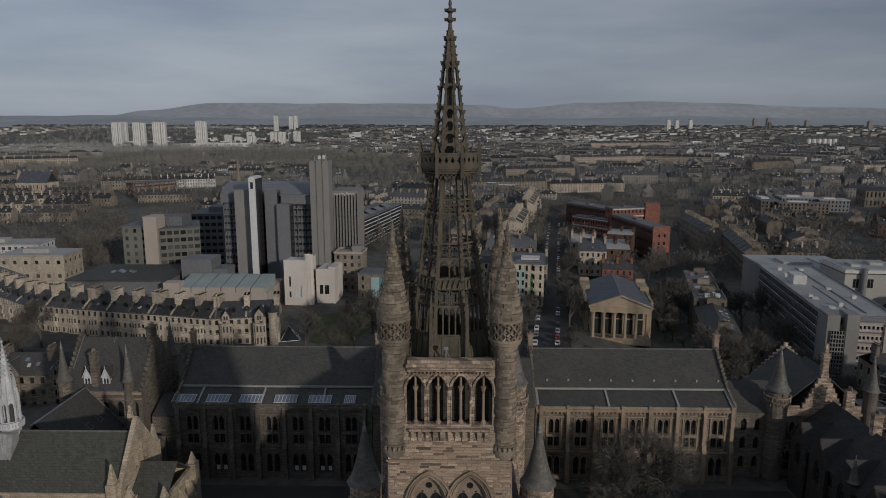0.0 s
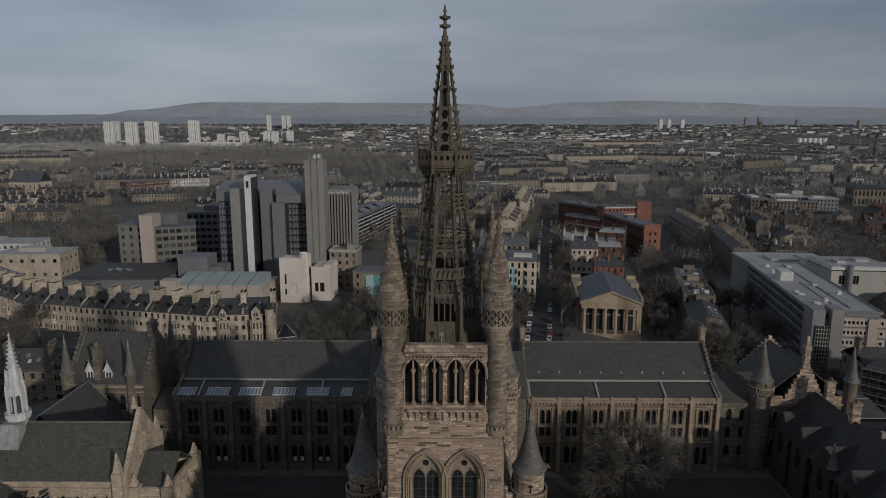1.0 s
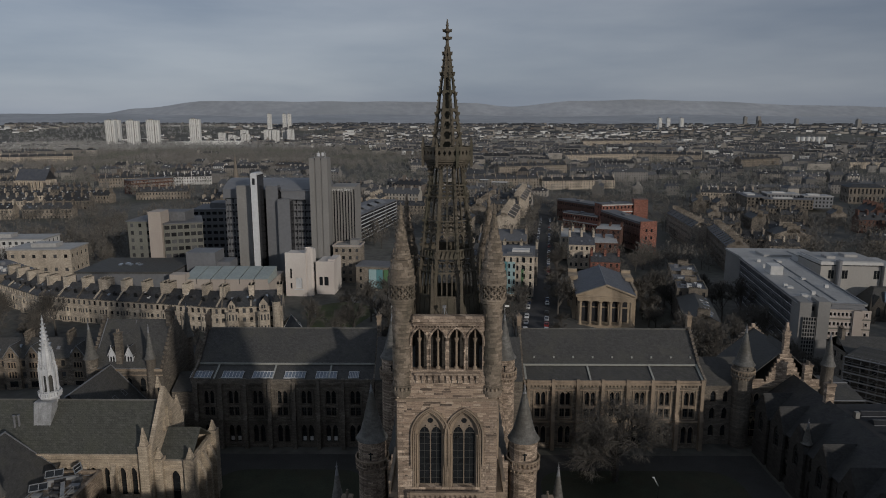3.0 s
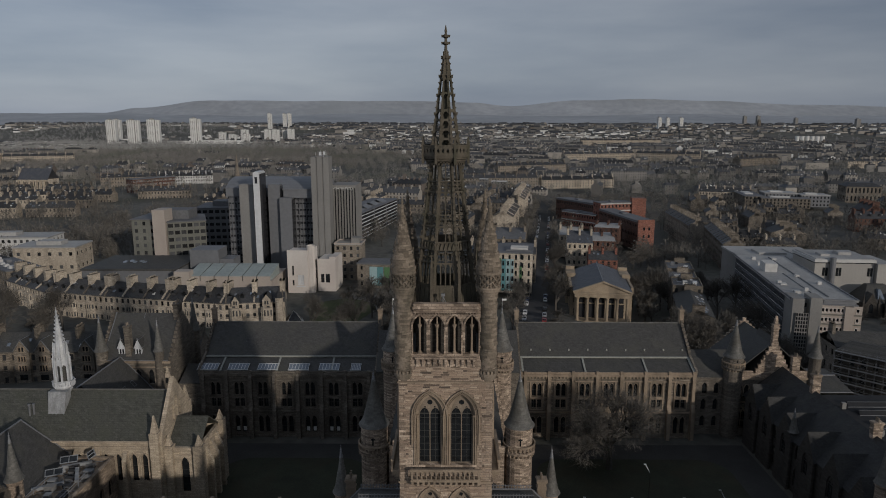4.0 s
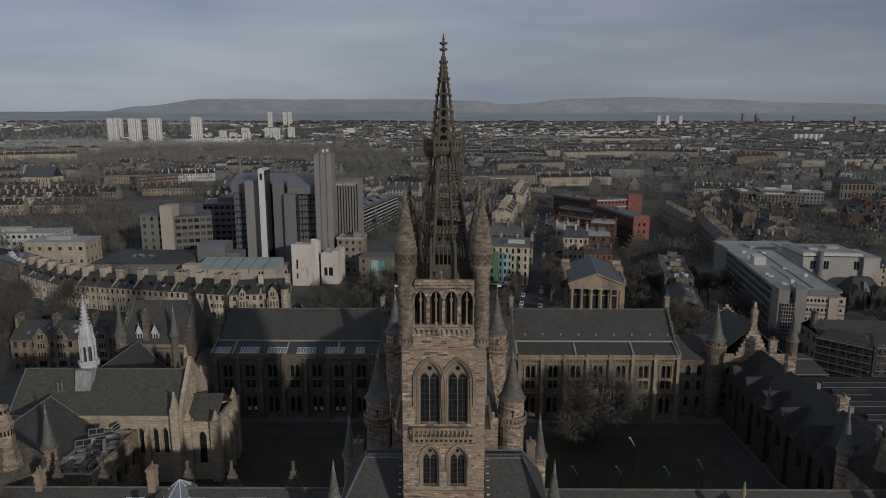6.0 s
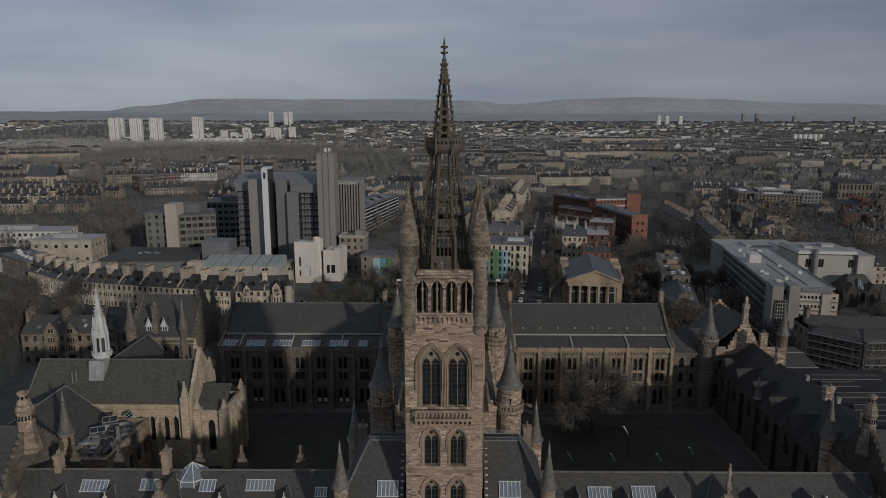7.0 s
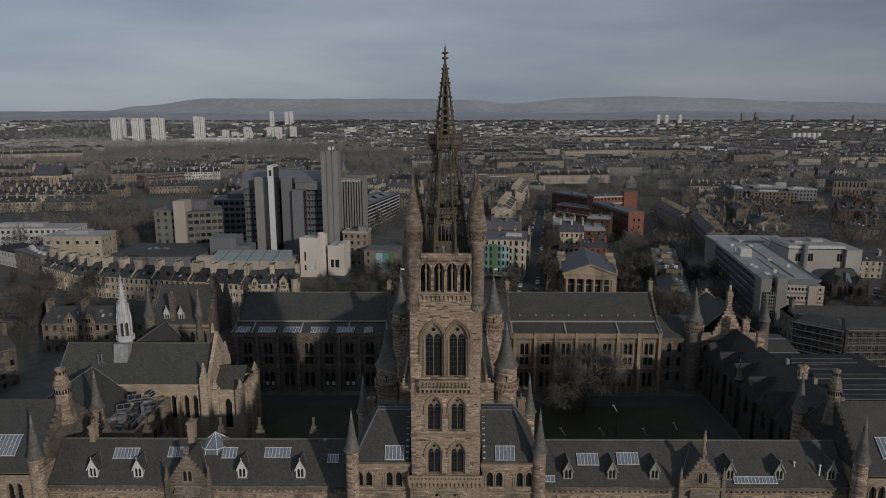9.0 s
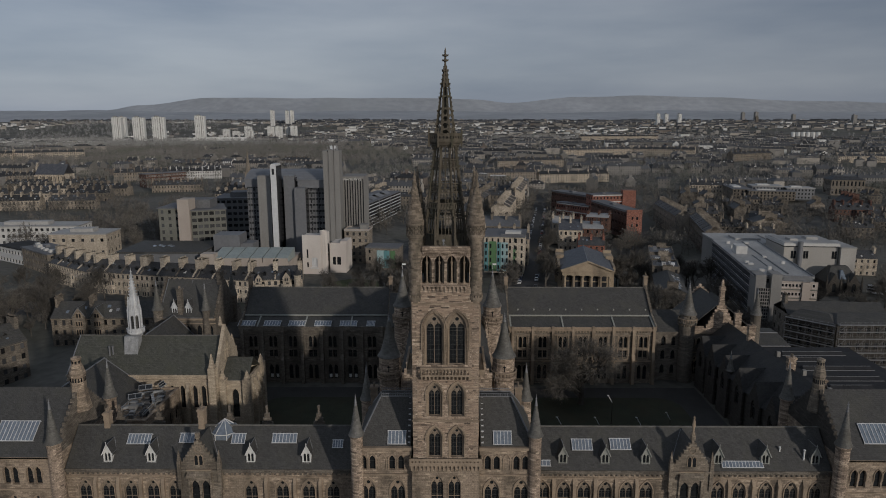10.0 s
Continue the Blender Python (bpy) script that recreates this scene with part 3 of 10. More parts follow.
    for s, m in enumerate(SIDES):
        bel.m = m @ pose(0, 0.12, 0)
        q = TW - 0.15 - 0.004 * (s % 2)
        bel.panel(rect(-q, q, 48.0, 54.9), [arch(-2.94 + i * 1.96, 49.0, 1.55, 4.55) for i in range(4)], 0.7)
        bel.m = m
        bel.box(-3.6, 3.6, -0.2, 0.2, 53.95, 54.25)
        bel.box(-3.7, 3.7, -0.38, 0.55, 54.35, 54.62)
        bel.box(-3.6, 3.6, -0.26, 0.5, 54.62, 54.98)
        for i in range(22):
            x = -3.4 + i * 6.8 / 21
            bel.box(x - 0.07, x + 0.07, -0.12, 0.2, 53.7, 53.9)
        bel.box(-3.5, 3.5, -0.3, 0.2, 48.5, 48.72)
        for i in range(11):
            x = -3.2 + i * 0.64
            bel.box(x - 0.14, x + 0.14, -0.28, 0.2, 47.95, 48.5)
            bel.box(x - 0.14, x + 0.14, -0.16, 0.2, 47.6, 47.95)
        sh.m = m @ pose(0, 0.12, 0)
        for i in range(4):
            sh.lathe(-2.94 + i * 1.96, 0.3, [(0.24, 49.0), (0.24, 49.2), (0.13, 49.35), (0.11, 51.9), (0.14, 52.0), (0.24, 52.3), (0.26, 52.42), (0.1, 52.45), (0.1, 53.5)], 8)
            bel.m = m @ pose(0, 0.1, 0)
            hood(bel, -2.94 + i * 1.96, 51.7, 1.55, 1.85, 0.13, 0.16 + 0.004 * (i % 2), 0.1)
            hood(bel, -2.94 + i * 1.96, 49.0, 1.55, 4.55, 0.1, 0.06)
    bel.m = None
    sh.m = None
    part("belfry_wall", bel, STONE, t)
    part("belfry_shaft", sh, TRIM, t, split=True)
    deck = Geo()
    deck.box(-TW + 0.8, TW - 0.8, 0.8, TD - 0.8, 53.6, 53.95)
    deck.box(-TW + 0.76, TW - 0.76, 0.76, TD - 0.76, 48.2, 48.5)
    deck.box(-TW + 0.76, TW - 0.76, 0.76, TD - 0.76, 34.5, 34.8)
    part("deck", deck, LEAD, t, split=True)
    # dark box inside the arches puts the belfry's inner shade into its colour
    bc = Geo()
    bc.box(-TW + 1.9, TW - 1.9, 1.9, TD - 1.9, 48.5, 53.6)
    part("belfry_dark_core", bc, STONE_DARK, t)
    # corner turrets
    for cx in (-4.78, 4.78):
        for cy in (0.6, TD - 0.6):
            g = Geo()
            g.lathe(cx, cy, [(0.35, 45.5), (0.7, 45.75), (0.78, 46.0), (0.98, 46.05), (1.02, 46.35), (1.12, 46.4), (1.14, 46.75), (1.0, 46.8), (0.9, 47.0)], 16)
            for i in range(16):
                a = 2 * math.pi * i / 16
                g.m = pose(cx, cy, 0, 0, 0, math.degrees(a))
                g.box(1.0, 1.16, -0.09, 0.09, 46.75, 47.1)
            g.m = None
            g.lathe(cx, cy, [(0.9, 47.1), (1.12, 47.12), (1.12, 47.3), (0.9, 47.35)], 16)
            rough_drum(g, cx, cy, lambda z: 1.03, 47.3, 56.0)
            g.lathe(cx, cy, [(0.9, 55.9), (1.1, 56.0), (1.14, 56.25), (1.3, 56.35), (1.34, 56.6), (1.44, 56.66), (1.44, 56.85), (1.2, 56.9)], 18)
            tur = part("turret", g, TURRET, t, "round stone corner turret")
            band = Geo()
            band.lathe(cx, cy, [(1.16, 56.85), (1.16, 58.4)], 14)
            for i in range(14):
                a, b2 = 2 * math.pi * i / 14, 2 * math.pi * (i + 1) / 14
                p0, p1 = (cx + 1.34 * math.cos(a), cy + 1.34 * math.sin(a)), (cx + 1.34 * math.cos(b2), cy + 1.34 * math.sin(b2))
                for za, zb in ((56.85, 57.6), (57.6, 58.35)):
                    band.strut((*p0, za), (*p1, zb), 0.085)
                    band.strut((*p1, za), (*p0, zb), 0.085)
            band.lathe(cx, cy, [(1.3, 58.3), (1.46, 58.35), (1.46, 58.6), (1.3, 58.65)], 18)
            part("pierced_band", band, TURRET, tur)
            c = Geo()
            rough_drum(c, cx, cy, lambda z: 1.4 * (1 - (z - 58.6) / 7.1) ** 0.95 + 0.1, 58.62, 65.3, 0.27, 11, 1.7)
            c.lathe(cx, cy, [(0.2, 65.1), (0.17, 65.5), (0.26, 65.6), (0.26, 65.85), (0.12, 66.0), (0.16, 66.25), (0.02, 66.8)], 10)
            part("turret_spire", c, TURRET, tur)
    # openwork spire: an octagon of pierced stone plates with ribs
    cx, cy = -0.05, TD / 2 + 0.05

    def rin(z):
        return 3.5 + (1.56 - 3.5) * (z - 54.0) / (71.0 - 54.0)

    bands = [("blank", 53.9, 56.3), ("lancet4", 56.3, 59.0), ("cross", 59.0, 60.5), ("crest", 60.5, 61.4), ("lancet2", 61.4, 63.2), ("cross", 63.2, 64.5), ("lancet2", 64.5, 67.1), ("cross", 67.1, 68.3), ("lancet2", 68.3, 70.7)]
    lean = math.degrees(math.atan2(3.5 - 1.56, 17.0))
    z0 = 53.9
    zl = 17.0 / math.cos(math.radians(lean))
    w0, w1 = rin(z0) * 0.4142, rin(70.9) * 0.4142
    c8 = 1 / math.cos(math.radians(22.5))
    for i in range(8):
        face = pose(cx, cy, 0, 0, 0, 45 * i)
        plate, rib, crock = Geo(), Geo(), Geo()
        plate.m = face @ pose(0, -rin(z0), z0, -lean, 0, 0)
        holes, bars = [], []
        for kind, a, b in bands:
            la, lb = a - z0 + 0.08, b - z0 - 0.08
            half = w0 + (w1 - w0) * (lb / zl) - 0.12
            if kind == "lancet4":
                lw = half / 2
                holes += [arch(-half + lw * (j + 0.5), la + 0.1, lw - 0.12, lb - la - 0.1, 3) for j in range(4)]
            elif kind == "lancet2":
                for j in (-1, 1):
                    c, hw = j * half / 2, half / 2 - 0.06
                    holes.append(arch(c, la, hw * 2, lb - la, 4))
                    spring = lb - hw * 1.732
                    for q in (-1, 1):
                        bars.append(((c + q * hw, 0.1, spring), (c + q * hw * 0.3, 0.1, spring + hw * 0.75), 0.04))
                        bars.append(((c + q * hw * 0.3, 0.1, spring + hw * 0.75), (c, 0.1, spring + hw * 0.45), 0.035))
            elif kind == "cross":
                for j in (-1, 1):
                    c, hw, mid = j * half / 2, half / 2 - 0.05, (la + lb) / 2
                    holes.append(rect(c - hw, c + hw, la, lb))
                    n, rr = 8, min(hw, (lb - la) / 2) * 0.97
                    bars += [((c + rr * math.cos(2 * math.pi * q / n), 0.1, mid + rr * math.sin(2 * math.pi * q / n)), (c + rr * math.cos(2 * math.pi * (q + 1) / n), 0.1, mid + rr * math.sin(2 * math.pi * (q + 1) / n)), 0.055) for q in range(n)]
                    for q in range(4):
                        a2 = math.pi / 4 + q * math.pi / 2
                        bars.append(((c + hw * 1.2 * math.cos(a2), 0.1, mid + (lb - la) * 0.62 * math.sin(a2)), (c + rr * 0.42 * math.cos(a2), 0.1, mid + rr * 0.42 * math.sin(a2)), 0.055))
        plate.panel([(-w0, 0), (w0, 0), (w1, zl), (-w1, zl)], holes, 0.17)
        for a, b, r in bars:
            plate.strut(a, b, r)
        for kind, a, b in bands[1:]:
            la = a - z0
            half = w0 + (w1 - w0) * la / zl
            plate.box(-half, half, -0.11, 0.2, la - 0.06, la + 0.06)
            if kind == "crest":
                for j in range(5):
                    c = -half + half * 2 * (j + 0.5) / 5
                    plate.add([(c - 0.22, -0.22, la), (c + 0.22, -0.22, la), (c, -0.22, la + 0.8), (c - 0.22, -0.02, la), (c + 0.22, -0.02, la), (c, -0.02, la + 0.8)], [(0, 1, 2), (3, 5, 4), (0, 2, 5, 3), (1, 4, 5, 2), (0, 3, 4, 1)])
        for j in range(4):
            c = -w0 + w0 / 2 * (j + 0.5)
            plate.box(c - 0.28, c + 0.28, -0.06, 0.0, 0.5, 2.3)
        sp = part("spire_face", plate, TRIM_DARK, t, "dark weathered openwork stone")
        a = math.radians(45 * i + 22.5 - 90)
        p = Vector((cx + rin(53.9) * c8 * math.cos(a), cy + rin(53.9) * c8 * math.sin(a), 53.9))
        q = Vector((cx + rin(71) * c8 * math.cos(a), cy + rin(71) * c8 * math.sin(a), 71.0))
        out = Vector((math.cos(a), math.sin(a), 0))
        rib.strut(p, q, 0.19, 0.13, 6)
        rib.strut(p + out * 0.34, p + out * 0.3 + Vector((0, 0, 4.6)), 0.22, 0.15)
        rib.strut(p + out * 0.3 + Vector((0, 0, 4.6)), p + out * 0.2 + Vector((0, 0, 6.6)), 0.18, 0.02)
        part("spire_rib", rib, TRIM_DARK, sp)
        for k in range(1, 26):
            c = p.lerp(q, k / 26) + out * 0.24
            s = 0.13 if k % 4 == 0 else 0.07
            crock.taper(c.x - s, c.x + s, c.y - s, c.y + s, c.z - s, c.z + s * 1.3, 1.4)
        cr = part("crocket", crock, TRIM_DARK, sp)
        cr["kind"] = "stuff"
    table = Geo()
    for i in range(8):
        table.m = pose(cx, cy, 70.2, 0, 0, 45 * i)
        for j in range(5):
            x = -0.74 + j * 0.37
            table.box(x - 0.08, x + 0.08, -2.2, -1.8, -0.15, 0.28)
    table.m = None
    part("corbel_table", table, TRIM_DARK, t)
    for i in range(8):
        gal = Geo()
        m = pose(cx, cy, 70.6, 0, 0, 45 * i)
        gal.m = m
        r0, r1 = 2.15, 2.52
        for j, (r, z) in enumerate(((2.2, -0.3), (2.34, -0.1), (2.48, 0.12), (2.6, 0.3))):
            gal.box(-r * 0.4142, r * 0.4142, -r, -1.6, z, z + 0.15)
        gal.m = m @ pose(0, -2.62, 0.45)
        w = 2.62 * 0.4142
        gal.box(-w, w, -0.03, 0.3, 0, 0.14)
        gal.panel(rect(-w, w, 0.14, 1.1), [[(-w * 0.75 + j * w * 0.5 - 0.17, 0.62), (-w * 0.75 + j * w * 0.5, 0.32), (-w * 0.75 + j * w * 0.5 + 0.17, 0.62), (-w * 0.75 + j * w * 0.5, 0.92)] for j in range(4)], 0.16)
        gal.box(-w, w, -0.05, 0.21, 1.1, 1.24)
        gal.m = None
        a = math.radians(45 * i + 22.5 - 90)
        p = Vector((cx + 2.8 * math.cos(a), cy + 2.8 * math.sin(a), 70.2))
        gal.strut(p, p + Vector((0, 0, 2.1)), 0.16)
        gal.strut(p + Vector((0, 0, 2.1)), p + Vector((0, 0, 3.0)), 0.2, 0.03)
        part("gallery_side", gal, TRIM_DARK, t, "pierced stone gallery parapet", split=True)
    up, ur, uc = Geo(), Geo(), Geo()
    for i in range(8):
        face = pose(cx, cy, 0, 0, 0, 45 * i)
        H = 82.6 - 71.6
        lean = math.degrees(math.atan2(1.62 - 0.2, H))
        up.m = face @ pose(0, -1.62, 71.6, -lean, 0, 0)
        zl = H / math.cos(math.radians(lean))
        w0, w1 = 1.62 * 0.4142, 0.2 * 0.4142
        holes = []
        for k in range(4):
            la = 0.35 + k * 1.05
            half = w0 + (w1 - w0) * (la + 1.0) / zl - 0.13
            holes.append([(-half, la + 0.5), (-half * 0.5, la + 0.1), (half * 0.5, la + 0.1), (half, la + 0.5), (half * 0.5, la + 0.9), (-half * 0.5, la + 0.9)])
        for la, lb in ((4.7, 6.4), (6.6, 8.0)):
            half = w0 + (w1 - w0) * lb / zl - 0.09
            holes.append([(-half, la), (half, la), (half, lb - 0.2), (0, lb), (-half, lb - 0.2)])
        up.panel([(-w0, 0), (w0, 0), (w1, zl), (-w1, zl)], holes, 0.16)
        a = math.radians(45 * i + 22.5 - 90)
        p = Vector((cx + 1.62 * c8 * math.cos(a), cy + 1.62 * c8 * math.sin(a), 71.6))
        q = Vector((cx + 0.2 * c8 * math.cos(a), cy + 0.2 * c8 * math.sin(a), 82.6))
        ur.strut(p, q, 0.13, 0.08)
        for k in range(1, 16):
            c = p.lerp(q, k / 16) + Vector((math.cos(a), math.sin(a), 0)) * 0.13
            s = 0.17 if k % 3 == 0 else 0.08
            uc.taper(c.x - s * .6, c.x + s * .6, c.y - s * .6, c.y + s * .6, c.z - s, c.z + s, 1.6)
    up.m = None
    core = Geo()
    core.lathe(cx, cy, [(0.85, 71.6), (0.7, 73.4), (0.35, 78.2), (0.12, 82)], 8, math.pi / 8)
    us = part("upper_spire", core, TRIM_DARK, t, "slender octagonal spire with crockets")
    part("spire_face", up, TRIM_DARK, us, split=True)
    part("spire_rib", ur, TRIM_DARK, us, split=True)
    part("crocket", uc, TRIM_DARK, us)["kind"] = "stuff"
    fin = Geo()
    fin.lathe(cx, cy, [(0.3, 82.4), (0.34, 82.55), (0.2, 82.65), (0.14, 83.2), (0.32, 83.35), (0.34, 83.55), (0.16, 83.65), (0.15, 83.95), (0.36, 84.1), (0.36, 84.3), (0.14, 84.4), (0.12, 84.6), (0.16, 84.75), (0.03, 85.4)], 8)
    for i in range(4):
        a = math.pi / 2 * i
        for z in (83.45, 84.2):
            fin.taper(cx + 0.36 * math.cos(a) - 0.12, cx + 0.36 * math.cos(a) + 0.12, cy + 0.36 * math.sin(a) - 0.12, cy + 0.36 * math.sin(a) + 0.12, z - 0.12, z + 0.14, 1.3)
    part("finial", fin, TRIM_DARK, t)
    tri = Geo()
    for k in range(3):
        a = math.radians(120 * k + 30)
        tri.strut((-0.3 + 0.45 * math.cos(a), 0.6 + 0.45 * math.sin(a), 54.6), (-0.3, 0.6, 55.7), 0.045)
    tri.box(-0.5, -0.1, 0.45, 0.75, 55.65, 55.95)
    part("weather_tripod", tri, LEAD, t, "pale metal instrument tripod on the parapet")


build_tower()


# ---- single stones of the tower's face ----
def stone_mat():
    m = mat("tower_stone_block", (1, 1, 1), 0.9, vary=0.3, scale=1.2, fine=7, bump=0.3)
    n, l = m.node_tree.nodes, m.node_tree.links
    oi, gi, add, fr, ramp = n.new("ShaderNodeObjectInfo"), n.new("ShaderNodeNewGeometry"), n.new("ShaderNodeMath"), n.new("ShaderNodeMath"), n.new("ShaderNodeValToRGB")
    add.operation, fr.operation = "ADD", "FRACT"
    l.new(oi.outputs["Random"], add.inputs[0])
    l.new(gi.outputs["Random Per Island"], add.inputs[1])
    l.new(add.outputs[0], fr.inputs[0])
    l.new(fr.outputs[0], ramp.inputs[0])
    e = ramp.color_ramp.elements
    e[0].position, e[0].color = 0.0, (0.08, 0.064, 0.053, 1)
    e[1].position, e[1].color = 1.0, (0.46, 0.375, 0.29, 1)
    for pos, c in ((0.05, (0.13, 0.1, 0.08, 1)), (0.11, (0.24, 0.18, 0.136, 1)), (0.5, (0.315, 0.236, 0.176, 1)), (0.85, (0.35, 0.27, 0.2, 1)), (0.93, (0.39, 0.305, 0.23, 1))):
        k = e.new(pos)
        k.color = c
    b = n["Principled BSDF"]
    old = b.inputs["Base Color"].links[0].from_socket
    mx = n.new("ShaderNodeMixRGB")
    mx.blend_type = "MULTIPLY"
    mx.inputs[0].default_value = 1.0
    l.new(old, mx.inputs[1])
    l.new(ramp.outputs[0], mx.inputs[2])
    l.new(mx.outputs[0], b.inputs["Base Color"])
    return m


STONE_BLOCK = stone_mat()


def tower_stones():
    """Courses of squared stones on the south and side faces, a little proud and uneven."""
    t = next(o for o in BASE if o.name == "bell_tower")
    rng = random.Random(12)
    H = 0.25
    sizes = (0.45, 0.6, 0.8, 1.0, 1.3)

    def slab(g, x0, x1, z0, z1, d):
        b = 0.025
        g.add([(x0, 0.03, z0), (x1, 0.03, z0), (x1, 0.03, z1), (x0, 0.03, z1), (x0 + b, -d, z0 + b), (x1 - b, -d, z0 + b), (x1 - b, -d, z1 - b), (x0 + b, -d, z1 - b)],
              [(4, 5, 6, 7), (0, 1, 5, 4), (1, 2, 6, 5), (2, 3, 7, 6), (3, 0, 4, 7)])

    kinds = {}
    for w in sizes:
        for d in (0.02, 0.045):
            g = Geo()
            slab(g, -w / 2, w / 2, 0, H - 0.02, d)
            kinds[w, d] = mesh_of("stone", g, STONE_BLOCK)

    def blocked(x0, x1, z):
        zc = z + H / 2
        for za, w, h in OPENINGS:
            for sx in (-1, 1):
                half = w / 2 + (0.85 if w > 2.2 else 0.58)
                c = sx * WX
                top = za + h + (0.95 if w > 2.2 else 0.6)
                if za - 0.1 < zc < top:
                    over = max(0.0, zc - (top - (2 * half) * 0.8))
                    hw = half * max(0.0, 1 - (over / (2 * half * 0.8)) ** 1.6)
                    if x1 > c - hw and x0 < c + hw:
                        return True
        if any(a - H < z < b for a, b in ((25.6, 26.05), (33.1, 33.5), (45.5, 45.85), (18.0, 19.3), (47.5, 48.4))):
            return True
        if 33.0 < zc < 35.5 and x1 > -4.1 and x0 < 4.1:
            return True
        if zc > 45.6 and (x1 < -3.5 or x0 > 3.5):
            return True
        return False

    single, rest = 0, {0: Geo(), 1: Geo(), 3: Geo()}
    for s in (0, 1, 3):
        z = 47.2
        while z > 19.6:
            x = -TW + 0.02
            while x < TW - 0.2:
                w = min(rng.choice(sizes), TW - 0.02 - x)
                if w in sizes and not blocked(x, x + w, z):
                    d = rng.choice((0.02, 0.02, 0.045))
                    if s == 0 and single < 300 and z > 36:
                        shared("stone", kinds[w, d], SIDES[0] @ pose(x + w / 2, 0, z), t)
                        single += 1
                    else:
                        rest[s].m = SIDES[s]
                        slab(rest[s], x, x + w - 0.02, z, z + H - 0.02, d)
                elif w not in sizes and w > 0.2 and not blocked(x, x + w, z):
                    rest[s].m = SIDES[s]
                    slab(rest[s], x, x + w - 0.02, z, z + H - 0.02, 0.03)
                x += w
            z -= H
    for s, g in rest.items():
        part("stone_coursing", g, STONE_BLOCK, t)["kind"] = "stuff"


tower_stones()


# ---- the university ranges round two courts ----
def run(geo, p0, p1, z0, z1, holes=(), d=0.6):
    """A wall from p0 to p1 in plan, its face on the right of the way; holes in (along, z)."""
    ang = math.degrees(math.atan2(p1[1] - p0[1], p1[0] - p0[0]))
    L = math.hypot(p1[0] - p0[0], p1[1] - p0[1])
    old = geo.m
    geo.m = pose(p0[0], p0[1], 0, 0, 0, ang)
    geo.panel(rect(0, L, z0, z1), list(holes), d)
    geo.m = old


def shell(geo, x0, x1, y0, y1, z0, z1, south=(), east=(), north=(), west=(), d=0.6):
    """Four walls of a block; the side walls butt between the long ones."""
    run(geo, (x0, y0), (x1, y0), z0, z1, south, d)
    run(geo, (x1, y0 + d), (x1, y1 - d), z0, z1, east, d)
    run(geo, (x1, y1), (x0, y1), z0, z1, north, d)
    run(geo, (x0, y1 - d), (x0, y0 + d), z0, z1, west, d)


def chimney(t, x, y, z0, z1, w=0.9, d=1.8, material=None, pots=3):
    """A stack of uneven courses with a band, a moulded head and clay pots."""
    rng = random.Random(round(x * 17 + y * 5))
    rings = []
    z = z0
    while z < z1 - 1.6:
        zt = min(z + rng.uniform(0.28, 0.42), z1 - 1.5)
        o = rng.uniform(-0.03, 0.02)
        rings += [(z, o), (zt - 0.03, o), (zt - 0.02, -0.05)]
        z = zt
    rings += [(z1 - 1.5, 0.08), (z1 - 1.32, 0.08), (z1 - 1.28, 0.0), (z1 - 0.55, -0.01), (z1 - 0.5, 0.1), (z1 - 0.34, 0.1), (z1 - 0.3, 0.17), (z1 - 0.14, 0.17), (z1 - 0.1, 0.06), (z1, 0.05)]
    vs = []
    for z, o in rings:
        k = [rng.uniform(-0.012, 0.012) for _ in range(4)]
        vs += [(x - w / 2 - o + k[0], y - d / 2 - o + k[1], z), (x + w / 2 + o + k[2], y - d / 2 - o + k[3], z), (x + w / 2 + o + k[1], y + d / 2 + o + k[0], z), (x - w / 2 - o + k[3], y + d / 2 + o + k[2], z)]
    n = len(rings)
    g = Geo()
    g.add(vs, [(4 * j + i, 4 * j + (i + 1) % 4, 4 * j + 4 + (i + 1) % 4, 4 * j + 4 + i) for j in range(n - 1) for i in range(4)] + [(3, 2, 1, 0), (4 * n - 4, 4 * n - 3, 4 * n - 2, 4 * n - 1)])
    c = part("chimney", g, material or STONE_MID, t)
    p = Geo()
    for i in range(pots):
        yy = y - d / 2 + d * (i + 0.5) / pots
        hh = rng.uniform(0.5, 0.85)
        p.lathe(x + rng.uniform(-0.05, 0.05), yy, [(0.17, z1), (0.15, z1 + 0.1), (0.12, z1 + hh - 0.1), (0.16, z1 + hh)], 7)
    part("chimney_pot", p, TRIM_MID, c)


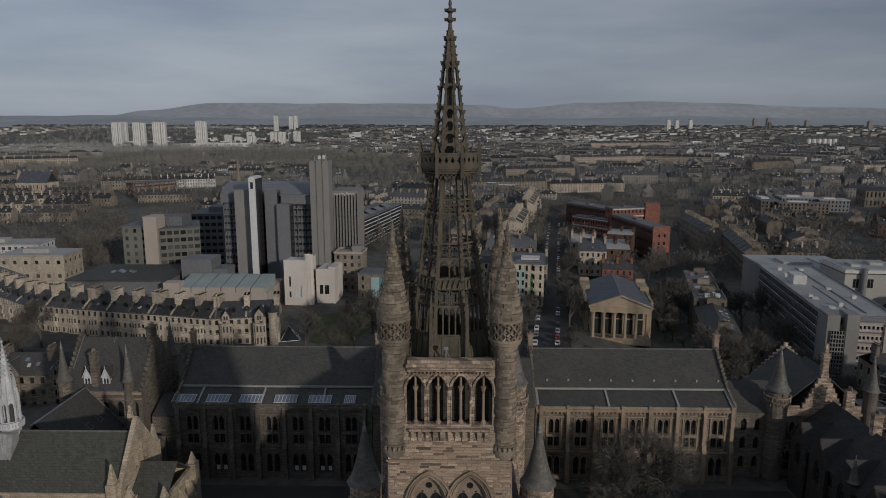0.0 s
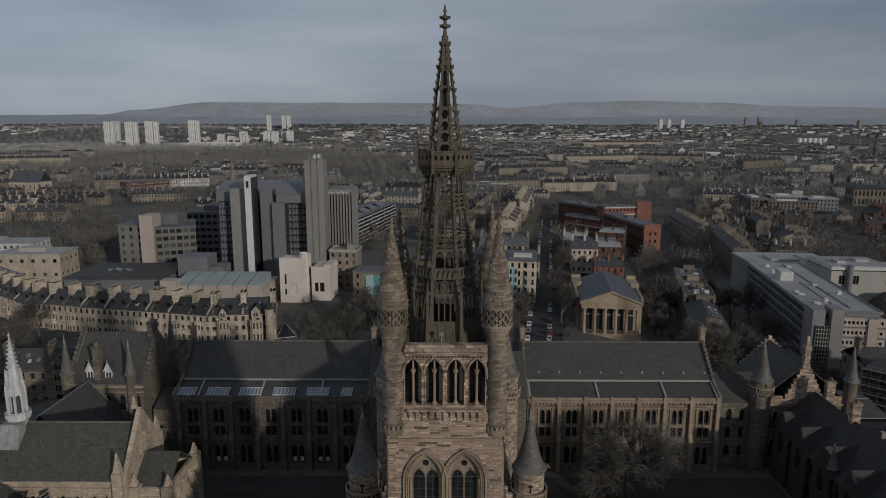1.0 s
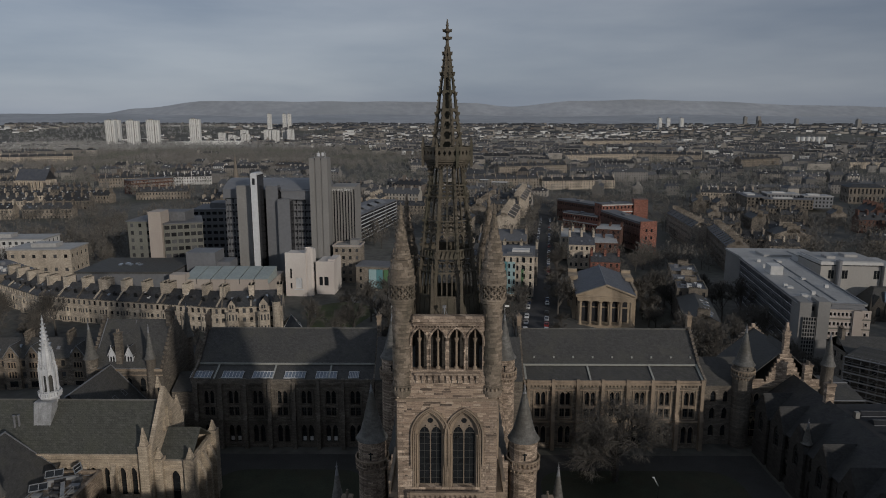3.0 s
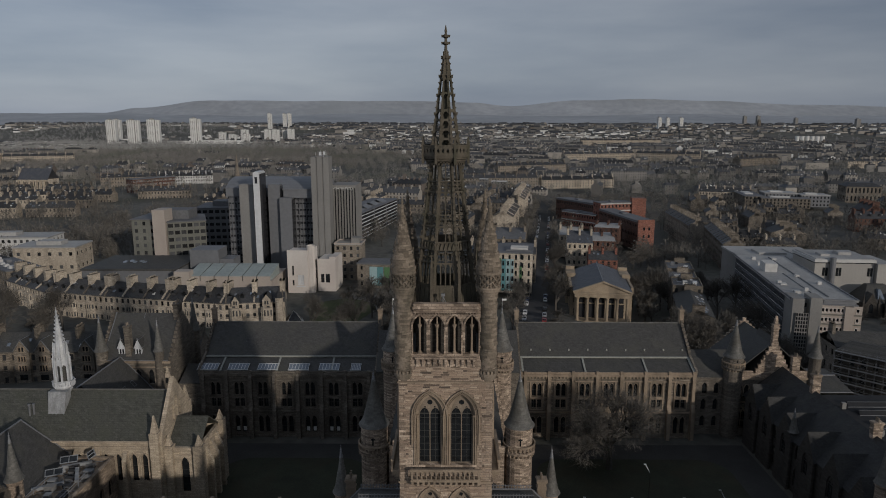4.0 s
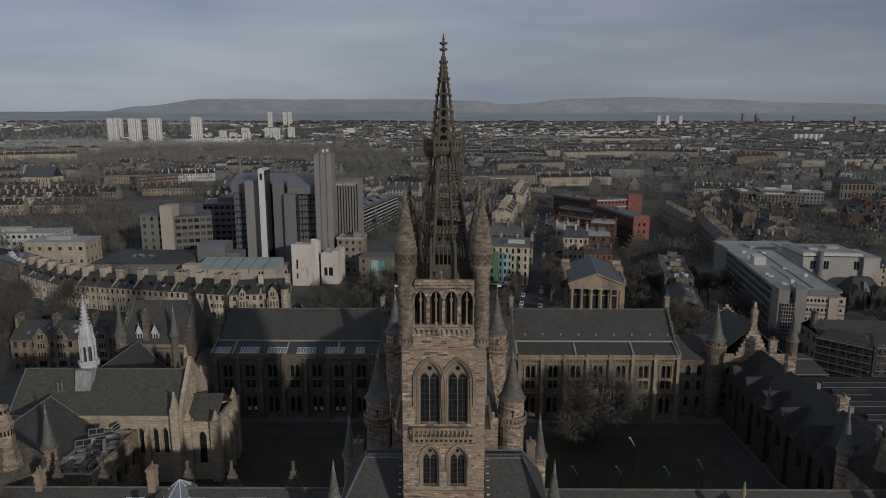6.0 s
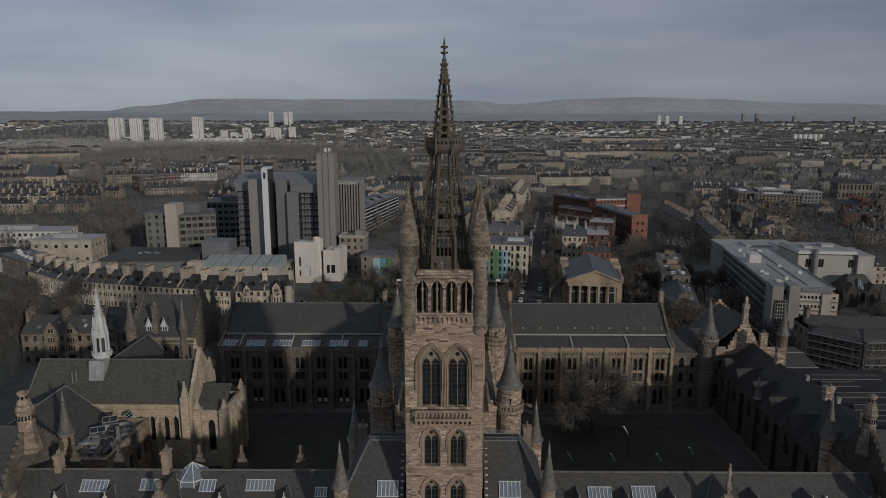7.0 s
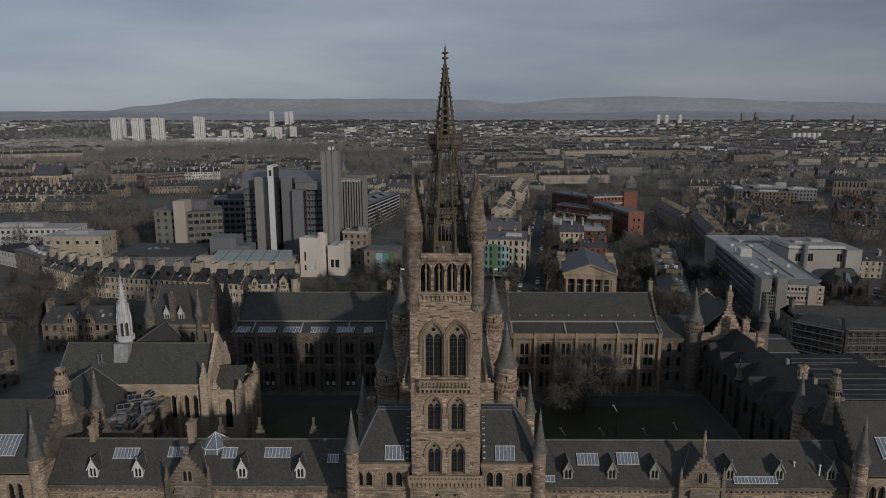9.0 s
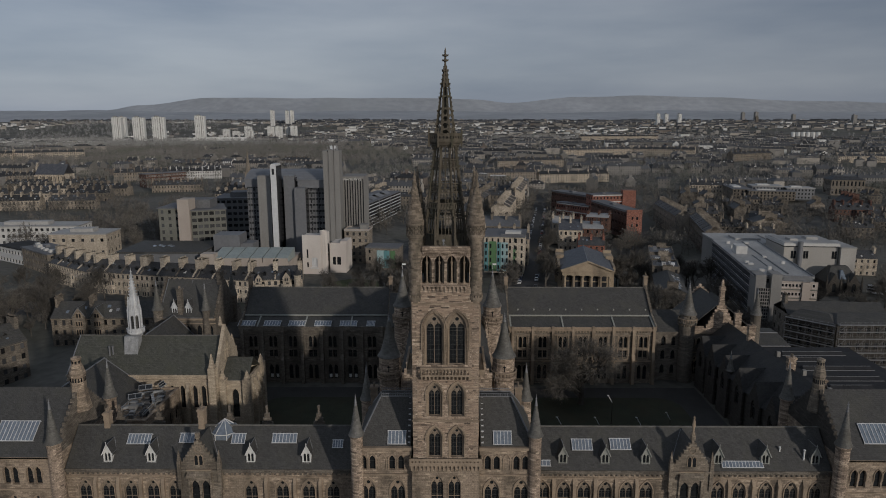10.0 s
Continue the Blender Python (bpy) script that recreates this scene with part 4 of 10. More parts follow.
def cone_turret(t, x, y, r, z0, ze, zt, wall_mat=None, roof_mat=None, balcony=None, n=16, slit=True):
    """A round stair turret with a cone roof, a small finial and, for the tall ones, a balustraded walk."""
    g = Geo()
    prof = [(r, z0)]
    if balcony:
        prof += [(r, balcony - 0.9), (r + 0.45, balcony - 0.5), (r + 0.5, balcony), (r + 0.3, balcony + 0.02), (r, balcony + 0.05)]
    prof += [(r, ze - 0.35), (r + 0.15, ze - 0.3), (r + 0.2, ze)]
    g.lathe(x, y, prof, n)
    tu = part("turret", g, wall_mat or STONE, t)
    c = Geo()
    ro = r + 0.28
    h = zt - ze

    def slope(z):
        k = (z - ze) / (h * 0.97)
        return ro * (0.86 * (1 - k) ** 1.02 * (1 - 0.1 * math.sin(k * math.pi)) + 0.14 * max(0.0, 1 - k * 7) ** 1.5) + 0.05

    rough_drum(c, x, y, slope, ze, ze + h * 0.95, 0.34 if r > 1.5 else 0.3, 14 if r > 1.5 else 10, 0.3)
    c.lathe(x, y, [(ro * 0.97, ze - 0.02), (ro * 0.55, ze + 0.05)], n)
    part("cone_roof", c, roof_mat or LEAD_CONE, tu, smooth=False)
    c = Geo()
    c.lathe(x, y, [(slope(zt - 1.5) + 0.02, zt - 1.5), (0.14, zt - 0.6), (0.1, zt - 0.35), (0.17, zt - 0.25), (0.06, zt - 0.1), (0.02, zt + 0.5)], 8)
    part("finial", c, LEAD, tu, "pale lead finial")
    if balcony:
        b = Geo()
        k = 24
        for i in range(k):
            a = 2 * math.pi * i / k
            b.box(x + (r + 0.4) * math.cos(a) - 0.07, x + (r + 0.4) * math.cos(a) + 0.07, y + (r + 0.4) * math.sin(a) - 0.07, y + (r + 0.4) * math.sin(a) + 0.07, balcony, balcony + 0.85)
        b.lathe(x, y, [(r + 0.3, balcony + 0.8), (r + 0.52, balcony + 0.82), (r + 0.52, balcony + 1.05), (r + 0.3, balcony + 1.08), (r + 0.28, balcony + 0.8)], n)
        for i in range(k):
            a = 2 * math.pi * (i + 0.5) / k
            b.box(x + (r + 0.3) * math.cos(a) - 0.1, x + (r + 0.3) * math.cos(a) + 0.1, y + (r + 0.3) * math.sin(a) - 0.1, y + (r + 0.3) * math.sin(a) + 0.1, balcony - 0.95, balcony - 0.5)
        part("turret_balcony", b, TRIM, tu)
    if slit and balcony:
        s = Geo()
        zz = balcony + 1.2
        s.box(x - 0.12, x + 0.12, y - r - 0.03, y - r + 0.2, zz, zz + 1.3)
        s.box(x - 0.35, x + 0.35, y - r - 0.025, y - r + 0.2, zz + 0.95, zz + 1.15)
        part("slit_window", s, GLASS, tu)
    return tu


def dormer(t, x, y, z, w=1.5, h=1.9, peak=1.5, deep=3.5, front=None, lined=True):
    """A small gabled dormer with a pointed light, facing -y, its sill line at z."""
    g = Geo()
    g.m = pose(x, y, z)
    g.panel([(-w / 2, 0), (w / 2, 0), (w / 2, h), (0, h + peak), (-w / 2, h)], [arch(-0.3, 0.35, 0.46, 1.6, 3), arch(0.3, 0.35, 0.46, 1.6, 3)], 0.25)
    g.box(-w / 2 - 0.12, w / 2 + 0.12, -0.1, 0.2, -0.02, 0.14)
    g.box(-w / 2, -w / 2 + 0.15, 0.25, deep * 0.75, 0, h)
    g.box(w / 2 - 0.15, w / 2, 0.25, deep * 0.75, 0, h)
    d = part("dormer", g, front or WHITE, t, "gabled dormer with a pale pointed window")
    r = Geo()
    r.m = pose(x, y - 0.12, z)
    r.gable(-w / 2, w / 2, 0, deep, h, h + peak, "y", 0.12, 0.18)
    part("dormer_roof", r, SLATE, d)
    b = Geo()
    b.m = pose(x, y - 0.2, z)
    for sx in (-1, 1):
        b.strut((sx * (w / 2 + 0.16), 0, h - 0.16), (0, 0, h + peak + 0.1), 0.09)
    b.strut((0, 0, h + peak), (0, 0, h + peak + 0.7), 0.05)
    part("bargeboard", b, front or WHITE, d)
    if lined:
        b = Geo()
        b.m = pose(x, y - 0.1, z)
        b.strut((0, 0, h + peak + 0.15), (0, deep - 0.3, h + peak + 0.15), 0.045)
        b.strut((w / 2 + 0.08, 0, h - 0.02), (w / 2 + 0.08, deep * 0.5, h - 0.02), 0.035)
        b.strut((w / 2 + 0.08, deep * 0.5, h - 0.02), (0, deep - 0.3, h + peak + 0.15), 0.045)
        part("flashing", b, LEAD, d)
    p = Geo()
    p.m = pose(x, y + 0.18, z)
    p.box(-0.58, 0.58, 0, 0.04, 0.3, 2.1)
    part("dormer_pane", p, GLASS, d)


def skylight(t, x, y, z, w, l, slope, bars=6, material=None):
    """A glazed strip laid in a roof that rises to the north; (x, y, z) is the middle of its lower edge."""
    g = Geo()
    g.m = pose(x, y, z, math.degrees(math.atan(slope)), 0, 0)
    g.box(-w / 2, w / 2, 0, l, 0.05, 0.16)
    s = part("skylight", g, material or SKYLIGHT, t, "pale glazed roof light")
    f = Geo()
    f.m = g.m
    f.box(-w / 2 - 0.12, w / 2 + 0.12, -0.1, 0.0, 0, 0.26)
    f.box(-w / 2 - 0.12, w / 2 + 0.12, l, l + 0.12, 0, 0.26)
    for i in range(bars + 1):
        xx = -w / 2 + w * i / bars
        f.box(xx - 0.05, xx + 0.05, 0, l, 0.14, 0.24)
    part("skylight_bar", f, FLECHE, s, split=True)


def ridge_cap(t, p, q, r=0.14):
    g = Geo()
    g.strut(p, q, r, r, 6)
    part("ridge_cap", g, LEAD_CONE, t)


def south_range(side):
    s = -1 if side == "west" else 1
    xa, xb = (-68.0, -15.4) if s < 0 else (15.4, 68.0)
    y0, y1, ze, zr = 6.6, 17.6, 13.3, 18.85
    ym = (y0 + y1) / 2
    t = thing("south_range", ((xa + xb) / 2, ym, 2), "long gothic sandstone range with grey slate roof and dormers", "building", "university ranges")
    gx = -43.6 if s < 0 else 43.0
    wins = [-64.8, -60.7, -56.6, -52.6, -48.6, -34.9, -29.3, -24.6, -20.2] if s < 0 else [17.3, 21.0, 24.6, 28.4, 32.1, 35.6, 48.3, 52.1, 56.8, 61.2, 65.6]
    wall = Geo()
    hs = [arch(x - xa, zz, 2.3, hh) for x in wins for zz, hh in ((6.4, 4.9), (-1.5, 5.4))]
    shell(wall, xa, xb, y0, y1, -6, ze, south=hs)
    part("wall", wall, STONE_PALE, t, split=True)
    for x in wins:
        for zz, hh in ((6.4, 4.9), (-1.5, 5.4)):
            put_window((2.3, hh, 2, 1), pose(x, y0 + 0.3, zz), t, TRIM_MID)
    tr = Geo()
    co = Geo()
    co.box(xa, xb, y0 - 0.4, y0 + 0.1, ze - 0.3, ze + 0.12)
    co.box(xa, xb, y0 - 0.22, y0 + 0.1, ze - 0.62, ze - 0.3)
    n = int((xb - xa) / 0.9)
    for i in range(n):
        x = xa + (xb - xa) * (i + 0.5) / n
        co.box(x - 0.16, x + 0.16, y0 - 0.3, y0 + 0.05, ze - 0.95, ze - 0.62)
    # its darker stone holds both weathering and the shade under the eaves
    part("eaves_cornice", co, STONE_GREY, t, "dark weathered stone cornice on small corbels")
    tr.box(xa, xb, y0 - 0.12, y0 + 0.1, ze - 1.5, ze - 1.3)
    tr.box(xa, xb, y0 - 0.2, y0 + 0.1, 4.9, 5.2)
    for a, b in zip(wins, wins[1:]):
        if b - a < 6:
            xm = (a + b) / 2
            tr.box(xm - 0.3, xm + 0.3, y0 - 0.6, y0 + 0.1, -6, 10.6)
            tr.hip(xm - 0.3, xm + 0.3, y0 - 0.6, y0 + 0.1, 10.6, 11.8, xm - 0.3, xm + 0.3, y0 - 0.02, y0 + 0.1)
    for x in wins:
        tr.m = pose(x, y0, 0)
        hood(tr, 0, 6.4 + 1.5, 2.3, 3.4, 0.18, 0.14)
        tr.m = None
    part("trim", tr, TRIM, t)
    roof = Geo()
    roof.gable(xa, xb, y0, y1, ze, zr, "x", 0.22, 0.25)
    part("roof", roof, SLATE, t)
    ridge_cap(t, (xa, ym, zr + 0.22), (xb, ym, zr + 0.22))
    slope = (zr - ze) / (ym - y0)
    for x in ([-60.6, -52.8, -34.9, -24.9] if s < 0 else [20.8, 28.3, 35.5, 48.3, 56.6, 65.4]):
        dormer(t, x, y0 + 0.75, ze + 0.75, 1.55, 1.75, 1.6, 3.4, WHITE if s < 0 else DORMER_GREY)
    for x, yy, w, l in ([(-55.9, 3.0, 4.2, 1.7), (-47.2, 3.2, 2.6, 1.6), (-37.8, 3.1, 2.4, 1.7), (-29.4, 3.2, 4.4, 1.6), (-19.6, 2.6, 1.8, 1.3)] if s < 0 else [(24.5, 2.4, 3.6, 1.9), (31.4, 2.5, 3.6, 1.9), (52.5, 0.3, 7.2, 1.0), (17.2, 0.4, 2.6, 0.9)]):
        skylight(t, x, y0 + yy, ze + yy * slope + 0.25, w, l * 1.0, slope, max(4, int(w / 0.6)))
    # crow-stepped gable bay
    g = Geo()
    g.m = pose(gx, y0 - 0.9, 0)
    g.panel(rect(-3.6, 3.6, -6, 13.9), [arch(sx * 0.95, 7.2, 1.5, 4.4) for sx in (-1, 1)], 0.6)
    g.box(-3.6, -3.0, 0.6, 1.0, -6, 13.9)
    g.box(3.0, 3.6, 0.6, 1.0, -6, 13.9)
    g.steps(-3.6, 3.6, 0.0, 13.9, 19.6, 0.55, 8)
    g.box(-0.35, 0.35, -0.05, 0.6, 19.6, 20.6)
    for sx in (-1, 1):
        g.box(sx * 3.55 - 0.32, sx * 3.55 + 0.32, -0.25, 0.5, 10, 15.2)
        g.taper(sx * 3.55 - 0.3, sx * 3.55 + 0.3, -0.22, 0.45, 15.2, 17.4, 0.1)
        g.box(sx * 1.95 - 0.16, sx * 1.95 + 0.16, -0.3, 0.0, 6.5, 13.4)
    g.box(-3.9, 3.9, -0.3, 0.0, 13.35, 13.75)
    g.box(-2.2, 2.2, -0.8, 0.0, 12.4, 12.9)
    g.hip(-2.2, 2.2, -0.8, 0.0, 12.9, 13.7, -1.9, 1.9, -0.1, 0.0)
    gb = part("gable_bay", g, STONE_MID, t, "crow-stepped gable bay with pinnacles")
    for sx in (-1, 1):
        put_window((1.5, 4.4, 1, 0), pose(gx + sx * 0.95, y0 - 0.6, 7.2), t)
    w = Geo()
    for sx in (-0.42, 0.42):
        w.m = pose(gx + sx, y0 - 0.93, 14.6)
        w.panel(arch(0, 0, 0.62, 1.9, 3), [], 0.2)
    part("gable_light", w, GLASS, gb)
    w2 = Geo()
    w2.m = pose(gx, y0 - 0.9, 14.6)
    hood(w2, -0.42, 0, 0.62, 1.9, 0.12, 0.12)
    hood(w2, 0.42, 0, 0.62, 1.9, 0.12, 0.125)
    w2.box(-2.2, 2.2, -0.35, 0.1, -1.0, -0.75)
    for i in range(12):
        a = math.radians(i * 30)
        w2.strut((0.75 * math.cos(a) * 0.8, -0.08, 3.1 + 0.6 * math.sin(a)), (0.75 * math.cos(a + 0.5236) * 0.8, -0.08, 3.1 + 0.6 * math.sin(a + 0.5236)), 0.06)
    part("gable_trim", w2, TRIM, gb)
    gr = Geo()
    gr.gable(gx - 3.3, gx + 3.3, y0 - 0.35, ym - 0.1, 13.9, 18.75, "y", 0.2, 0.1)
    part("gable_roof", gr, SLATE, gb)
    fl = Geo()
    for sx in (-1, 1):
        fl.strut((gx + sx * 3.35, y0 + 0.2, 13.95), (gx + sx * 0.1, ym - 0.3, 18.7), 0.09)
    part("valley_flashing", fl, LEAD, gb, split=True)
    if s > 0:
        f = Geo()
        f.lathe(gx, y0 - 0.6, [(0.3, 20.5), (0.35, 20.8), (0.18, 21.0), (0.2, 21.8), (0.32, 22.2), (0.25, 23.0), (0.14, 23.4), (0.18, 23.7), (0.05, 24.0)], 8)
        part("gable_finial", f, TRIM, gb, "carved stone finial")
        for x in (59.8, 63.6):
            v = Geo()
            v.lathe(x, y0 + 2.4 + (x - 59.8) * -0.3, [(0.14, ze + 1.5), (0.14, ze + 3.2), (0.2, ze + 3.25), (0.2, ze + 3.5)], 8)
            part("roof_vent", v, WHITE, t)
    else:
        # glazed lantern behind the gable and the chimneys on the ridge
        L = Geo()
        cx, cy = -41.0, ym + 0.5
        L.lathe(cx, cy, [(2.7, 16.4), (2.7, 18.0), (0.1, 20.1)], 8, math.pi / 8)
        la = part("roof_lantern", L, SKYLIGHT, t, "octagonal glazed roof lantern")
        b = Geo()
        for i in range(8):
            a = math.pi / 8 + i * math.pi / 4
            p, q = (cx + 2.73 * math.cos(a), cy + 2.73 * math.sin(a)), (cx + 2.73 * math.cos(a + math.pi / 4), cy + 2.73 * math.sin(a + math.pi / 4))
            b.strut((*p, 16.4), (*p, 18.02), 0.07)
            b.strut((*p, 18.04), (cx, cy, 20.15), 0.06)
            b.strut((*p, 18.04), (*q, 18.04), 0.07)
        part("lantern_bar", b, WHITE, la)
        for x in (-63.0, -55.5, -41.7, -34.5, -24.5):
            n = Geo()
            n.steps(x - 1.7, x + 1.7, y1 - 0.3, 14.5, 19.9, 0.5, 5)
            n.box(x - 0.2, x + 0.2, y1 - 0.25, y1 + 0.15, 19.9, 20.6)
            part("court_gablet", n, STONE_GREY, t, "small crow-stepped gable over the court")
        chimney(t, -45.0, ym + 0.2, 17.5, 22.4, 1.1, 1.5, TRIM, 2)
        chimney(t, -62.5, ym + 0.2, 17.5, 21.6, 1.0, 1.4, TRIM, 2)


south_range("west")
south_range("east")


def tower_pavilion(s):
    """The hipped block beside the tower."""
    xi, xo = s * (TW + 0.3), s * 15.2
    xa, xb = min(xi, xo), max(xi, xo)
    y0, y1, ze, zr = 0.9, 15.5, 20.3, 27.3
    t = thing("entrance_pavilion", ((xa + xb) / 2, 8, 2), "sandstone pavilion with hipped slate roof beside the tower", "building", "university ranges")
    mid = (xa + xb) / 2
    ups = [mid - 3.4, mid - 1.9, mid + 1.4, mid + 2.9]
    big = [mid - 2.7, mid + 2.3]
    hs = [arch(x - xa, 16.5, 1.0, 2.6) for x in ups] + [arch(x - xa, 8.6, 2.5, 6.3) for x in big]
    wall = Geo()
    shell(wall, xa, xb, y0, y1, -6, ze, south=hs)
    part("wall", wall, STONE_PALE, t, split=True)
    for x in ups:
        put_window((1.0, 2.6, 1, 0), pose(x, y0 + 0.3, 16.5), t)
    for x in big:
        put_window((2.5, 6.3, 2, 1), pose(x, y0 + 0.3, 8.6), t)
    tr = Geo()
    tr.m = pose(0, y0, 0)
    for x in ups + [mid - 0.2]:
        hood(tr, x, 16.6, 1.1, 2.7, 0.16, 0.14)
    for x in big:
        hood(tr, x, 8.6, 2.5, 6.3, 0.22, 0.16)
    tr.m = None
    tr.box(xa - 0.1, xb + 0.1, y0 - 0.35, y0 + 0.3, ze - 0.1, ze + 0.35)
    tr.box(xa, xb, y0 - 0.25, y0 + 0.1, 15.6, 15.85)
    part("trim", tr, TRIM, t)
    r = Geo()
    ra, rb = (xa + 3.9, xb) if s < 0 else (xa, xb - 3.9)
    r.hip(xa + 0.2, xb - 0.2, y0 + 0.4, y1, ze + 0.1, zr, ra, rb, 6.2, 8.6)
    part("roof", r, SLATE, t)
    c = Geo()
    for y in (6.25, 8.55):
        c.box(ra, rb, y - 0.05, y + 0.05, zr, zr + 0.18)
        for i in range(int((rb - ra) / 0.4)):
            c.box(ra + i * 0.4 + 0.1, ra + i * 0.4 + 0.18, y - 0.04, y + 0.04, zr + 0.18, zr + 0.75)
        c.box(ra, rb, y - 0.04, y + 0.04, zr + 0.55, zr + 0.62)
    part("roof_cresting", c, LEAD, t, "iron cresting along the roof's flat top")
    sf = Geo()
    for i in range(9):
        u = (i + 0.5) / 9
        sf.box(xi + s * 0.5 - 0.2, xi + s * 0.5 + 0.2, y0 + 0.6 + 5.0 * u - 0.12, y0 + 0.6 + 5.0 * u + 0.12, ze + 0.3 + (zr - ze) * u * 0.97, ze + 0.5 + (zr - ze) * u * 0.97)
    part("stepped_flashing", sf, FLECHE, t, split=True)
    xe = xa + 0.2 if s < 0 else xb - 0.2
    re = ra if s < 0 else rb
    hipg = Geo()
    hipg.strut((xe, y0 + 0.4, ze + 0.15), (re, 6.2, zr), 0.12)
    hipg.strut((xe, y1, ze + 0.15), (re, 8.6, zr), 0.12)
    part("hip_flashing", hipg, LEAD, t)
    skylight(t, mid + (2.2 if s < 0 else -0.9), y0 + 0.7, ze + 0.55, 3.0, 2.1, (zr - ze) / (6.2 - y0), 5)
    cone_turret(t, s * 14.9, 0.9, 1.05, -4, 22.9, 29.6)
    cone_turret(t, s * 14.9, y1, 1.05, 2, 22.9, 29.6)
    for yy in (y1 - 2.5,):
        chimney(t, s * 13.2, yy, 20, 26.5, 1.2, 1.2, TRIM, 2)


tower_pavilion(-1)
tower_pavilion(1)


def great_hall():
    """The hall that parts the two courts, with a stair turret at each corner."""
    t = thing("great_hall", (0, 48, 2), "tall gothic hall with slate roof and four stair turrets", "building", "university ranges")
    wall = Geo()
    bays = [37.5 + i * 5.6 for i in range(5)]
    he = [arch(y - 31.6, 10, 2.6, 8.5) for y in bays]
    hw = [arch(65.4 - y, 10, 2.6, 8.5) for y in bays]
    shell(wall, -9.6, 9.6, 31, 66, 2, 21, east=he, west=hw)
    wall.box(-8.2, 8.2, 15.6, 30.9, 2, 15)
    part("wall", wall, STONE, t, split=True)
    for y in bays:
        put_window((2.6, 8.5, 2, 2), pose(9.6 - 0.3, y, 10, 0, 0, 90), t)
        put_window((2.6, 8.5, 2, 2), pose(-9.6 + 0.3, y, 10, 0, 0, -90), t)
    roof = Geo()
    roof.gable(-9.6, 9.6, 31, 66, 21, 34.4, "y", 0.25, 0.3)
    roof.gable(-8.2, 8.2, 15.6, 30.9, 15, 20.5, "y", 0.25, 0.2)
    part("roof", roof, SLATE, t)
    ends = Geo()
    ends.steps(-9.6, 9.6, 30.7, 21, 35.4, 0.55, 14)
    ends.steps(-9.6, 9.6, 65.6, 21, 35.4, 0.55, 14)
    for s in (-1, 1):
        for y in [34.7] + [b + 2.8 for b in bays]:
            ends.box(s * 10.2 - 0.6, s * 10.2 + 0.6, y - 0.45, y + 0.45, 2, 19.5)
            ends.taper(s * 10.0 - 0.45, s * 10.0 + 0.45, y - 0.4, y + 0.4, 19.5, 23.6, 0.1)
    part("gable_wall", ends, STONE, t, split=True)
    for s in (-1, 1):
        cone_turret(t, s * 12.1, 32.2, 2.25, 2, 25.4, 34.4, STONE, LEAD_CONE, 21.3)
        cone_turret(t, s * 11.6, 65.3, 2.25, 2, 27.0, 36.2, STONE, LEAD_CONE, 23.4)
    for s in (-1, 1):
        fl = Geo()
        fl.lathe(s * 11.6, 65.3, [(0.04, 36.6), (0.03, 38.2)], 6)
        fl.box(s * 11.6, s * 11.6 + 0.9, 65.27, 65.33, 37.7, 38.1)
        part("weather_vane", fl, WHITE, t)


great_hall()


